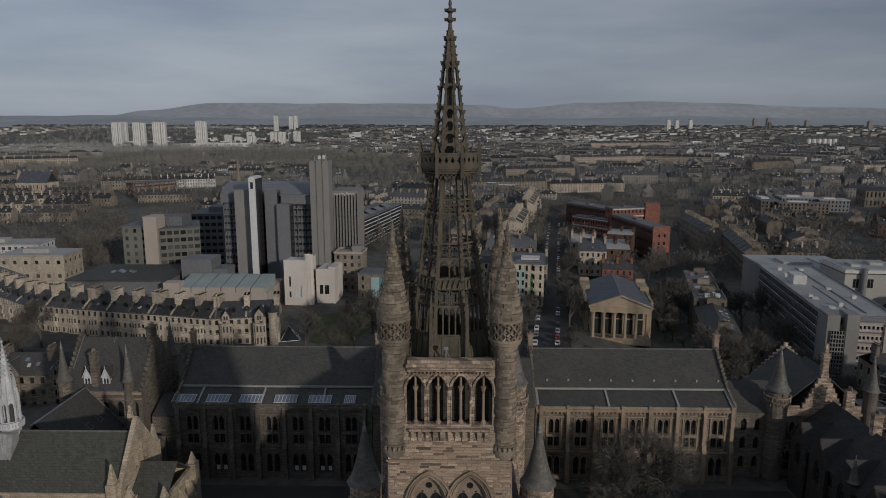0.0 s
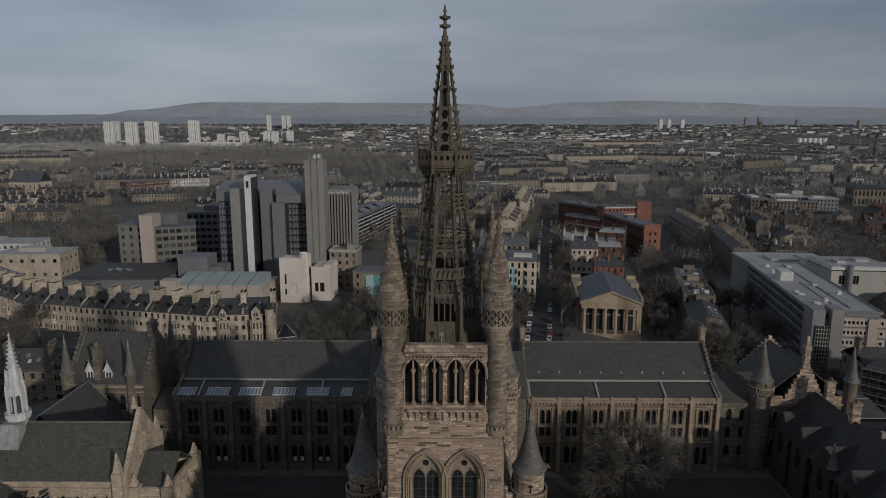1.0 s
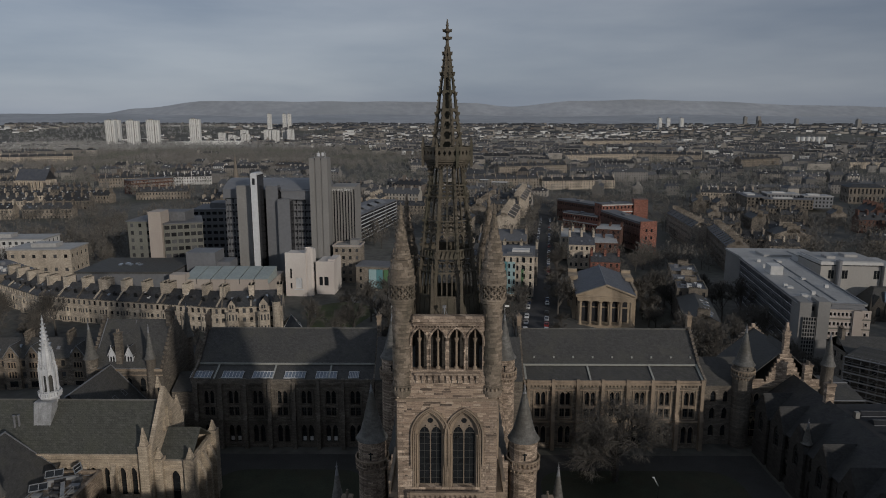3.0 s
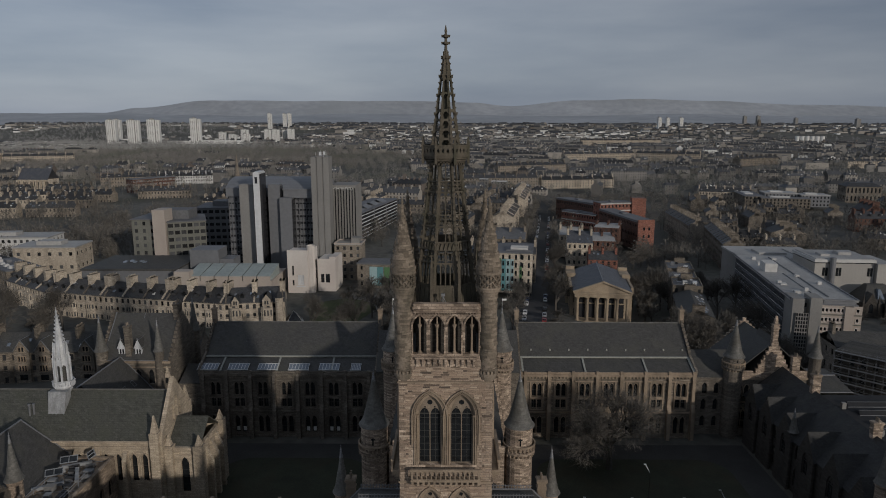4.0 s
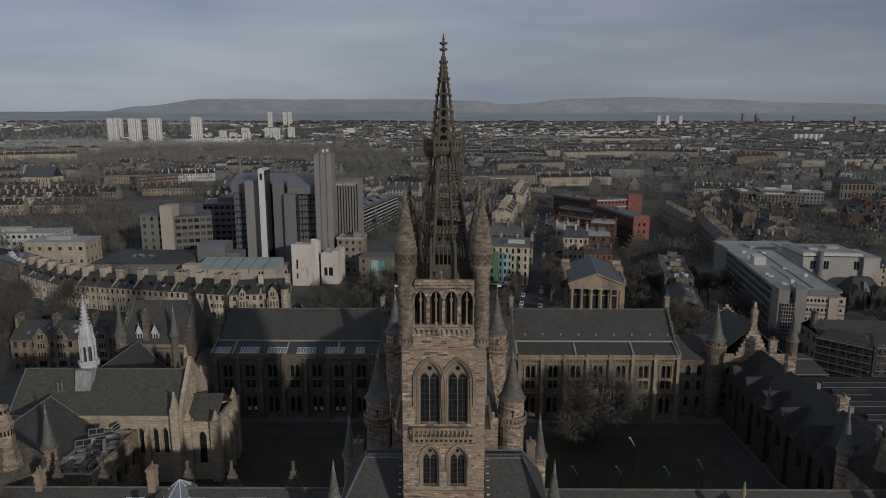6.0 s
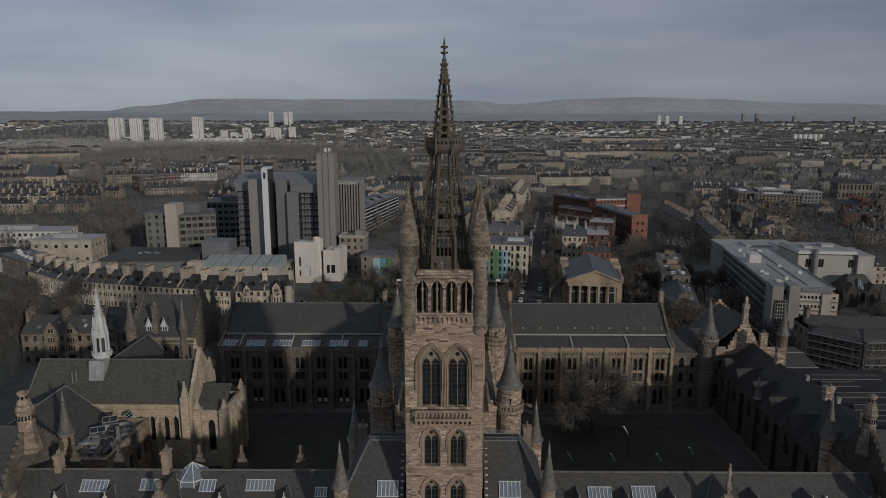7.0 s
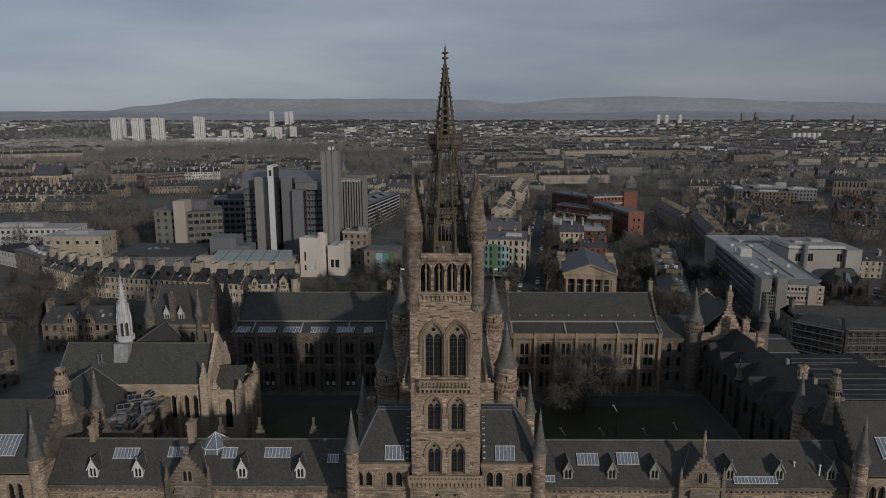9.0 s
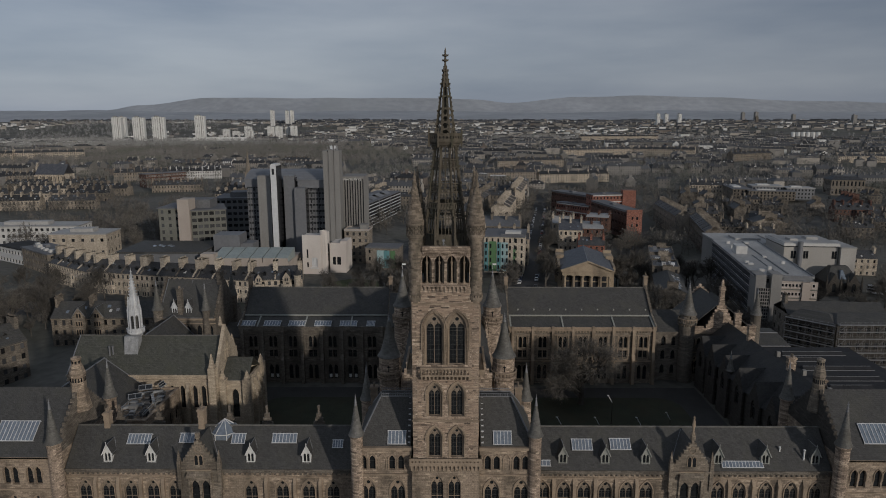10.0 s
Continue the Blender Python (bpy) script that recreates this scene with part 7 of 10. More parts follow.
    if front_bays:
        for i in range(n):
            b, gb = Geo(), Geo()
            xx = L * (i + 0.28) / n
            for px, py, a, l in ((-1.1, 0, 0, 2.2), (1.1, 0, 42, 1.35), (-2.1, 0.9, -42, 1.35)):
                b.m = pose(xx, -0.9, 0) @ pose(px, py, 0, 0, 0, a)
                facade(b, gb, l, -1.5, h * 0.68, 2 if l > 2 else 1, max(1, storeys - 1), 0.6, 1.7, 0.15)
            b.m = pose(xx, -0.9, 0)
            b.add([(-1.1, 0, h * 0.68), (1.1, 0, h * 0.68), (2.1, 0.9, h * 0.68), (-2.1, 0.9, h * 0.68)], [(0, 1, 2, 3)])
            b.m = gb.m = None
            bay_ob = part("bay_window", b, stone, t)
            bay_ob["kind"] = "stuff"
            part("bay_glass", gb, PANE, bay_ob)["kind"] = "stuff"
    return t


def crescent():
    """The sandstone terrace that bends away to the west."""
    pts = [(-61.5, 171.5), (-83.5, 167.5), (-107.5, 173.0), (-134.0, 178.5), (-159.5, 185.0), (-190.0, 206.5)]
    for i, (a, b) in enumerate(zip(pts[1:], pts)):
        L = math.hypot(b[0] - a[0], b[1] - a[1]) - 0.05
        turn = math.degrees(math.atan2(b[1] - a[1], b[0] - a[0]))
        tenement(a[0], a[1], turn, L, 12.5, 8.9 - (0.5 if i > 3 else 0), 3, BLOND, "blond sandstone terrace with slate roof, dormers and chimney stacks", base=-0.2, roof=4.2, dormers=max(2, round(L / 4.6)), bay=2.4, house=9.2, front_bays=i > 0, stack_w=1.9)


crescent()


def library():
    t = thing("library", (-80, 262, 0), "tall grey library block with slab towers and dark glazing", "library")
    w, g = Geo(), Geo()
    block(w, g, 46, 32, 0, 39, 12, 12, 3.0, 2.3, 6, pose(-108, 254, 0))
    part("wall", w, DARK_PANEL, t)
    part("window_glass", g, METAL, t)["kind"] = "stuff"
    r = Geo()
    n = 10
    prof = [(254 + 32 * i / n, 39 + 8.5 * math.sin(math.pi * (0.12 + 0.76 * i / n)) ** 0.7) for i in range(n + 1)]
    vs = [(x, y, z) for x in (-109, -61) for y, z in prof] + [(x, y, 38.5) for x in (-109, -61) for y, z in prof]
    m = n + 1
    fs = [(i, i + 1, m + i + 1, m + i) for i in range(n)] + [(2 * m + i, 2 * m + i + 1, i + 1, i) for i in range(n)] + [(m + i, m + i + 1, 3 * m + i + 1, 3 * m + i) for i in range(n)]
    r.add(vs, fs + [(0, m, 3 * m, 2 * m), (m - 1, 3 * m - 1, 4 * m - 1, 2 * m - 1)])
    part("curved_roof", r, METAL, t)
    rb = Geo()
    rb.box(-80, -62, 251, 258, 38.6, 42.5)
    rb.box(-80.5, -61.5, 250.6, 258, 42.5, 43.0)
    part("roof_band", rb, METAL, t)
    for k, (x0, x1, y0, y1, z1, mm) in enumerate(((-100.2, -93.6, 247, 254, 45.2, CONCRETE), (-91.7, -88.8, 241.5, 252, 51.5, LIGHT_SLAB), (-87.0, -81.3, 249, 254.5, 45.0, METAL), (-81.0, -75.2, 246.5, 254.5, 38.8, METAL))):
        s = Geo()
        s.box(x0, x1, y0, y1, 0, z1)
        s.box(x0 + 0.3, x1 - 0.3, y0 + 0.3, y1 - 0.3, z1, z1 + 0.4)
        part("slab_tower", s, mm, t)
        e = Geo()
        e.box(x1 + 0.02, x1 + 0.25, y0 + 0.5, y1, 0, z1 - 0.6)
        part("dark_joint", e, DARK_PANEL, t)
    v = Geo()
    v.box(-90.9, -89.7, 241.4, 241.6, 46.5, 49.5)
    part("louvre", v, DARK_PANEL, t)
    tw = Geo()
    for x0, x1 in ((-65.4, -63.0), (-62.5, -60.1), (-59.6, -56.9)):
        tw.box(x0, x1, 246.5, 256, 0, 58.5 if x0 != -62.5 else 58.9)
    tw.box(-65.2, -57.1, 246.9, 255.8, 0, 57.6)
    to = part("lift_tower", tw, CONCRETE, t, "tall grooved concrete tower")
    an = Geo()
    for i in range(7):
        x = -63.5 + i * 0.9
        an.strut((x, 250 + (i % 3), 58), (x, 250 + (i % 3), 60.6 + (i * 7 % 3) * 0.5), 0.05)
    an.box(-62, -60.8, 250, 250.4, 59.2, 60.8)
    an.box(-60.2, -59.2, 251, 251.4, 59.4, 60.9)
    part("antenna", an, LIGHT_SLAB, to, split=True)
    b, bg = Geo(), Geo()
    block(b, bg, 12.6, 20, 0, 44, 9, 1, 0.5, 41, 10, pose(-58.6, 260, 0))
    b.box(-58.4, -46.2, 260.2, 279.8, 43.7, 43.9)
    rw = part("ribbed_wing", b, CONCRETE, t, "ribbed concrete wing with narrow windows")
    rw["kind"] = "stuff"
    part("window_glass", bg, GLASS, t)["kind"] = "stuff"
    fins = Geo()
    for i in range(10):
        x = -58.6 + 12.6 * i / 9
        fins.box(x - 0.22, x + 0.22, 259.5, 260, 4, 42.6)
    part("fin", fins, CONCRETE, rw, split=True)
    cu = bpy.data.curves.new("sign", "FONT")
    cu.body, cu.size, cu.extrude, cu.align_x = "university library", 2.0, 0.08, "CENTER"
    tx = new("sign", cu)
    tx.data.materials.append(WHITE)
    tx.parent = t
    tx.matrix_basis = pose(-52.4 + 80, 259.4 - 262, 42.0, 90, 0, 0) @ Matrix.Diagonal((0.72, 1, 1, 1))
    tagged(tx, "white lettered sign")
    # horizontal floors in the glazed bays
    f = Geo()
    for i in range(12):
        f.box(-108, -100.3, 253.6, 254.0, 2 + i * 3.1, 2.5 + i * 3.1)
        f.box(-75.1, -65.5, 253.6, 254.0, 2 + i * 3.1, 2.5 + i * 3.1)
    for i in range(6):
        f.box(-107.8 + i * 1.4, -107.6 + i * 1.4, 253.5, 253.9, 0, 38)
        f.box(-75 + i * 1.7, -74.8 + i * 1.7, 253.5, 253.9, 0, 38)
    part("floor_edge", f, METAL, t, split=True)


library()


def gallery_and_tower_house():
    t = thing("white_concrete_house", (-65, 227, -0.5), "pale pinkish concrete house block with a blind doorway", "house")
    g = Geo()
    g.m = pose(-72.2, 221.0, 0, 0, 0, -4)
    g.panel(rect(0, 9.4, -2, 18.6), [rect(2.0, 2.9, 7.0, 11.5), rect(2.0, 2.9, 2.4, 5.0), rect(4.4, 7.4, 2.6, 7.4)], 0.8)
    g.box(0, 9.4, 0.81, 10, -2, 18.0)
    g.box(9.4, 11.4, 0.6, 9, -2, 19.2)
    g.lathe(10.2, 2.4, [(1.9, -2), (1.9, 20.6), (1.6, 20.6), (1.6, 20.1), (0.05, 20.1)], 18)
    g.m = None
    part("wall", g, WHITE_CONCRETE, t)
    d = Geo()
    d.m = pose(-72.2, 221.0, 0, 0, 0, -4)
    d.box(1.9, 3.0, 0.5, 0.8, 2.3, 11.6)
    d.box(11.3, 11.46, 5.2, 6.4, 9.5, 13.5)
    d.box(11.3, 11.46, 5.6, 7.0, 4.5, 8.5)
    part("window_glass", d, GLASS, t, split=True)
    e = Geo()
    e.m = d.m
    e.box(4.3, 7.5, 0.55, 0.75, 2.5, 7.5)
    for i in range(4):
        e.box(4.6 + i * 0.7, 4.95 + i * 0.7, 0.42, 0.56, 3.0, 7.0)
    e.box(3.9, 7.9, -0.35, 0.1, 1.9, 2.4)
    part("blind_door", e, LIGHT_SLAB, t)
    lo = Geo()
    lo.m = pose(-59.4, 224.5, 0, 0, 0, -4)
    lo.panel(rect(0, 8.2, -2, 14.0), [rect(1.4, 3.0, 3.0, 7.0), rect(3.6, 5.6, 3.0, 7.0)], 0.6)
    lo.box(0, 8.2, 0.61, 14, -2, 13.6)
    lo.box(5.0, 8.21, 2, 13, 13.6, 14.6)
    part("lower_block", lo, WHITE_CONCRETE, t)
    lg = Geo()
    lg.m = lo.m
    lg.box(1.3, 5.7, 0.4, 0.6, 2.9, 7.1)
    part("window", lg, GLASS, t)
    t2 = thing("art_gallery", (-94, 216, -0.5), "low gallery with stepped grey-green roof lights and cream fascia", "gallery")
    w = Geo()
    w.box(-113, -75.5, 206, 232, -2, 8.0)
    part("wall", w, CONCRETE_PINK, t2)
    for i in range(6):
        x0 = -112 + i * 6.05
        r = Geo()
        r.add([(x0, 206.4, 8.0), (x0 + 5.6, 206.4, 8.0), (x0 + 5.6, 222, 8.0), (x0, 222, 8.0), (x0, 206.4, 10.2), (x0 + 5.6, 206.4, 10.2), (x0 + 5.6, 222, 12.4), (x0, 222, 12.4)],
              [(3, 2, 1, 0), (4, 5, 6, 7), (0, 1, 5, 4), (1, 2, 6, 5), (2, 3, 7, 6), (3, 0, 4, 7)])
        part("roof_light", r, COPPER, t2)
        f = Geo()
        f.box(x0 - 0.05, x0 + 5.65, 206.0, 206.38, 8.0, 10.0)
        part("fascia", f, CONCRETE_PINK, t2)
    b = Geo()
    b.box(-117, -104, 224, 236, -2, 18.0)
    b.box(-104.2, -98, 226, 236, -2, 13.5)
    part("plant_house", b, METAL, t2)
    b2 = Geo()
    b2.box(-116.5, -110, 204, 209, -2, 12.5)
    part("stair_house", b2, CONCRETE_PINK, t2)
    t3 = thing("refectory", (-140, 228, -0.5), "low building with a dark flat roof", "building")
    d = Geo()
    d.box(-160, -119, 212, 242, -2, 11.2)
    part("wall", d, METAL, t3)
    rf = Geo()
    rf.box(-160.6, -118.4, 211.4, 242.6, 11.2, 11.9)
    part("roof", rf, SLATE, t3)
    sk = Geo()
    for i in range(5):
        sk.box(-148 + i * 2.2, -146.6 + i * 2.2, 225 + (i % 2) * 2, 227 + (i % 2) * 2, 11.9, 12.5)
    part("roof_light", sk, SKYLIGHT, t3)


gallery_and_tower_house()


def campus_blocks():
    t = thing("lecture_block", (-145, 265, -0.5), "six-storey grey block with a tan stair tower and flat roof", "building")
    w, g = Geo(), Geo()
    m = pose(-157.5, 256, 0, 0, 0, 0)
    block(w, g, 12, 24, 8.5, 27, 3, 5, 1.5, 1.9, 6, m)
    block(w, g, 18, 24, 8.5, 26, 6, 5, 2.3, 1.9, 6, pose(-139, 254, 0, 0, 0, 22))
    part("wall", w, CONCRETE_OLIVE, t)
    part("window_glass", g, PANE, t)["kind"] = "stuff"
    s = Geo()
    s.box(-145.6, -139.4, 252.5, 262, -2, 32.4)
    part("stair_tower", s, CONCRETE_PINK, t)
    r = Geo()
    r.box(-158.2, -139.5, 255.5, 280, 27, 27.5)
    r.m = pose(-139, 254, 0, 0, 0, 22)
    r.box(-0.4, 18.4, -0.4, 24.4, 26, 26.5)
    r.m = None
    r.box(-150, -132, 264, 276, 26.4, 31.0)
    part("roof", r, ROOF_FELT, t)
    pil = Geo()
    for i in range(6):
        pil.box(-156 + i * 6, -155 + i * 6, 257, 258, -2, 8.5)
    pil.box(-157, -124, 259, 279, -2, 8.4)
    part("base", pil, METAL, t)
    t = thing("wide_grey_block", (-128, 300, -1), "dark grey office block behind the lecture block", "building")
    w, g = Geo(), Geo()
    block(w, g, 40, 26, -2, 27, 12, 8, 2.4, 1.7, 8, pose(-142, 300, 0, 0, 0, 6))
    part("wall", w, METAL, t)
    part("window_glass", g, GLASS, t)["kind"] = "stuff"
    r = Geo()
    r.m = pose(-142, 300, 0, 0, 0, 6)
    r.box(-0.5, 40.5, -0.5, 26.5, 27, 27.6)
    r.box(8, 30, 6, 18, 27.6, 30.5)
    part("roof", r, ROOF_FELT, t)
    # two pale low buildings to the west
    for name, x, y, turn, L, D, h, cols, rows, mm, lab in (("long_pale_block", -292, 294, 4, 66, 18, 10.5, 20, 3, CITY_PALE, "long white low block with bands of windows"),
                                                          ("tan_low_block", -219.5, 257, 3, 31, 18, 12.4, 6, 2, BLOND, "tan low block with flat roof")):
        t = thing(name, (x + L / 2, y + D / 2, -1), lab, "building")
        w, g = Geo(), Geo()
        block(w, g, L, D, -1, h, cols, rows, 1.7, 1.8, 4, pose(x, y, 0, 0, 0, turn))
        part("wall", w, mm, t)
        part("window_glass", g, PANE, t)["kind"] = "stuff"
        r = Geo()
        r.m = pose(x, y, 0, 0, 0, turn)
        r.box(-0.4, L + 0.4, -0.4, D + 0.4, h, h + 0.6)
        r.box(L * 0.3, L * 0.7, 5, 12, h + 0.6, h + 2.6)
        part("roof", r, ROOF_PALE, t)


campus_blocks()


def temple_church():
    """A classical church with a columned portico."""
    t = place_thing("portico_church", 60.6, 183.5, -4.5, -8.0, "classical sandstone church with columned portico and slate roof", "church")
    z0, cap, ent, apex = 0.0, 11.6, 14.2, 17.6
    st = Geo()
    for i in range(6):
        st.box(-11.2 + 0.0, 11.2, -2.2 + i * 0.4, 5, i * 0.3, (i + 1) * 0.3)
    part("step", st, WARM_STONE, t, split=True)
    for i in range(6):
        c = Geo()
        x = -9.6 + i * 3.84
        c.box(x - 0.8, x + 0.8, -0.4, 1.2, 1.8, 2.1)
        c.lathe(x, 0.4, [(0.68, 2.1), (0.62, 2.6), (0.6, 4), (0.52, 10.4), (0.6, 10.5), (0.62, 10.8), (0.85, 11.4)], 12)
        c.box(x - 0.85, x + 0.85, -0.45, 1.25, 11.4, cap)
        part("column", c, WARM_STONE, t)
    e = Geo()
    e.box(-10.8, 10.8, -0.5, 6, cap, cap + 1.5)
    e.box(-11.3, 11.3, -1.0, 6, cap + 1.5, ent - 0.6)
    part("entablature", e, WARM_STONE, t)
    pd = Geo()
    pd.m = pose(0, -0.4, 0)
    pd.panel([(-10.9, ent - 0.6), (10.9, ent - 0.6), (0, apex)], [], 0.5)
    for sx in (-1, 1):
        pd.add([(sx * 11.5, -0.7, ent - 0.7), (sx * 11.5, 0.6, ent - 0.7), (0, 0.6, apex + 0.15), (0, -0.7, apex + 0.15), (sx * 11.5, -0.7, ent - 0.2), (sx * 11.5, 0.6, ent - 0.2), (0, 0.6, apex + 0.7), (0, -0.7, apex + 0.7)],
               [(0, 1, 2, 3), (4, 7, 6, 5), (0, 3, 7, 4), (1, 5, 6, 2)])
    part("pediment", pd, WARM_STONE, t, "plain triangular stone pediment")
    b, g = Geo(), Geo()
    b.box(-10.6, 10.6, 5.5, 8, 0, cap + 1)
    block(b, g, 24.4, 31, 0, cap + 0.4, 6, 2, 1.4, 3.4, 8, pose(-12.2, 7, 0))
    b.box(-12.6, 12.6, 6.7, 38.3, cap + 0.4, cap + 1.4)
    b.box(-13.4, -9.4, 26, 38, 0, cap + 3.2)
    b.box(9.4, 13.4, 26, 38, 0, cap + 3.2)
    part("wall", b, WARM_STONE, t)
    part("window_glass", g, GLASS, t)["kind"] = "stuff"
    # dark panels behind the columns put the porch's shade into the colour
    dr = Geo()
    for i in range(5):
        x = -7.68 + i * 3.84
        dr.box(x - 1.25, x + 1.25, 5.3, 5.52, 1.8, 7.4)
        dr.box(x - 1.1, x + 1.1, 5.3, 5.52, 8.0, 10.9)
    part("porch_shade_panel", dr, DARK_PANEL, t, "dark panel behind the columns, for the porch's shade", split=True)
    pr = Geo()
    for x0, x1 in ((-12.6, -11.6), (11.6, 12.6)):
        pr.box(x0, x1, 7, 38, cap + 1.4, cap + 2.6)
    for x in (-11.4, 11.4):
        pr.box(x - 1.6, x + 1.6, 24, 25.4, cap + 1.4, cap + 4.2)
        pr.box(x - 1.9, x + 1.9, 36.6, 38.2, cap + 3.2, cap + 4.4)
    part("parapet", pr, WARM_STONE, t, split=True)
    r = Geo()
    r.gable(-11.2, 11.2, 0.3, 38, ent - 0.5, apex, "y", 0.25, 0.3)
    part("roof", r, BLUE_SLATE, t, "blue-grey slate roof")
    rc = Geo()
    rc.strut((0, 0.3, apex + 0.35), (0, 38, apex + 0.35), 0.16)
    part("ridge_cap", rc, LEAD, t)


temple_church()


def colour_block():
    t = place_thing("clinic_block", 16.8, 214, 1.5, -8, "modern block with green and teal glazed panels", "building")
    w, g = Geo(), Geo()
    block(w, g, 19.5, 22, 0, 17.5, 7, 5, 0.9, 2.2, 5, pose(0, 0, 0))
    part("wall", w, BLOND, t)
    part("window_glass", g, GLASS, t)["kind"] = "stuff"
    for x0, x1, z0, z1, mm in ((0.4, 2.2, 1, 15, TEAL), (2.6, 6.0, 1, 15.4, GREEN), (6.4, 8.2, 1, 15, TEAL), (8.4, 10.2, 1, 15, PALE_TEAL), (10.4, 11.6, 1, 15, PALE_TEAL), (14.2, 15.2, 4, 12, GREEN)):
        p = Geo()
        p.box(x0, x1, -0.3, -0.02, z0, z1)
        q = part("colour_panel", p, mm, t)
        b = Geo()
        for k in range(4):
            b.box(x0 + 0.3, min(x0 + 1.1, x1 - 0.1), -0.36, -0.31, z0 + 1 + k * 3.4, z0 + 3 + k * 3.4)
        part("panel_window", b, GLASS, q, split=True)
    r = Geo()
    r.box(-0.3, 19.8, -0.4, 22.3, 17.5, 18.1)
    r.box(8, 18.8, 2, 12, 18.1, 18.7)
    part("roof", r, ROOF_FELT, t)
    r2 = Geo()
    r2.box(10, 17.5, 3, 5.5, 18.7, 19.6)
    r2.box(10, 17.5, 8, 9.5, 18.7, 19.4)
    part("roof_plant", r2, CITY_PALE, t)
    # small house with the same panels, west of the spire
    t = place_thing("panelled_house", -42.5, 232, -1, -8, "small stone house with a teal and green glazed front", "house")
    w, g = Geo(), Geo()
    block(w, g, 17, 12, 0, 11, 4, 3, 1.0, 1.8, 0)
    part("wall", w, PLAIN_STONE, t)
    part("window_glass", g, GLASS, t)["kind"] = "stuff"
    for x0, x1, mm in ((6, 9.5, PALE_TEAL), (9.6, 12.5, TEAL), (13, 15.5, GREEN)):
        p = Geo()
        p.box(x0, x1, -0.3, -0.02, 1, 10)
        part("colour_panel", p, mm, t)
    r = Geo()
    r.box(-0.3, 17.3, -0.3, 12.3, 11, 11.6)
    part("roof", r, ROOF_FELT, t)


colour_block()


def red_school():
    """Two long brick wings meeting at an angle, with a taller back wing and a red end block."""
    t = place_thing("red_brick_school", 114, 430, -4, 0, "red brick school with angled wings, flat roofs and white window bands", "school")
    # dull brick wings, bright red ends: their shade and sun put into the colour
    for k, (x, y, turn, L, D, z0, h, cols, rows, mm) in enumerate(((-21, 78, -61, 48, 13, -4, 14, 20, 3, DULL_BRICK), (0, 3, -79.5, 64, 11, -6, 14, 26, 3, DULL_BRICK), (2, 10, 14, 27, 12, -4, 17.5, 9, 4, RED_BRICK), (-22, 42, -52, 36, 8, -4, 8, 14, 2, RED_BRICK))):
        w, g = Geo(), Geo()
        m = pose(x, y, 0, 0, 0, turn)
        block(w, g, L, D, z0, h, cols, rows, 1.35, 1.9, 3, m)
        part("wing_wall", w, mm, t)
        part("window_glass", g, GLASS, t)["kind"] = "stuff"
        r = Geo()
        r.m = m
        r.box(-0.4, L + 0.4, -0.4, D + 0.4, h, h + 0.5)
        r.box(L * 0.4, L * 0.5, D * 0.35, D * 0.7, h + 0.5, h + 1.5)
        part("roof", r, ROOF_FELT, t, split=True)
        b = Geo()
        b.m = m
        for row in range(rows if k > 1 else 1):
            zt = h - 0.1 - row * (h - z0) / rows
            b.box(0.4, L - 0.4, -0.3, -0.02, zt - 0.75, zt)
        part("window_band", b, CITY_PALE if k > 1 else METAL, t, split=True)
    e = Geo()
    e.m = pose(11.6, -60.2, 0, 0, 0, -79.5)
    e.box(0, 1.2, -0.2, 11.4, -8, 15)
    part("end_block", e, RED_BRICK, t, "plain red brick end wall")
    e = Geo()
    e.m = pose(27.6, 15, 0, 0, 0, -6)
    e.box(0, 10.5, 0, 11, -6, 21)
    part("stair_tower", e, RED_BRICK, t, "red brick stair tower")
    e2 = Geo()
    e2.m = pose(12.0, -61.5, 0, 0, 0, 10.5)
    for z in (-2, 3, 8):
        for x in (3.2, 6.8):
            e2.box(x, x + 1.3, -0.12, 0.1, z, z + 2)
    part("end_window", e2, GLASS, t, split=True)


red_school()


def stair_block():
    t = place_thing("small_office_block", -55.2, 246, -1, -3, "grey-brown stone office block with a pale flat roof", "building")
    w, g = Geo(), Geo()
    block(w, g, 13, 11, 0, 17.6, 4, 5, 1.3, 1.7, 3)
    part("wall", w, PLAIN_STONE, t)
    part("window_glass", g, PANE, t)["kind"] = "stuff"
    r = Geo()
    r.box(-0.2, 13.2, -0.2, 11.2, 17.6, 17.9)
    part("roof", r, ROOF_PALE, t)
    k = Geo()
    for x0, x1, y0, y1 in ((-0.3, 13.3, -0.3, 0.1), (-0.3, 13.3, 10.9, 11.3), (-0.3, 0.1, 0.1, 10.9), (12.9, 13.3, 0.1, 10.9)):
        k.box(x0, x1, y0, y1, 17.9, 18.5)
    part("parapet", k, CONCRETE_PINK, t, split=True)
    h = Geo()
    h.box(7.5, 11.5, 4, 9, 17.9, 20.2)
    h.box(7.3, 11.7, 3.8, 9.2, 20.2, 20.4)
    part("roof_house", h, CONCRETE, t)


stair_block()


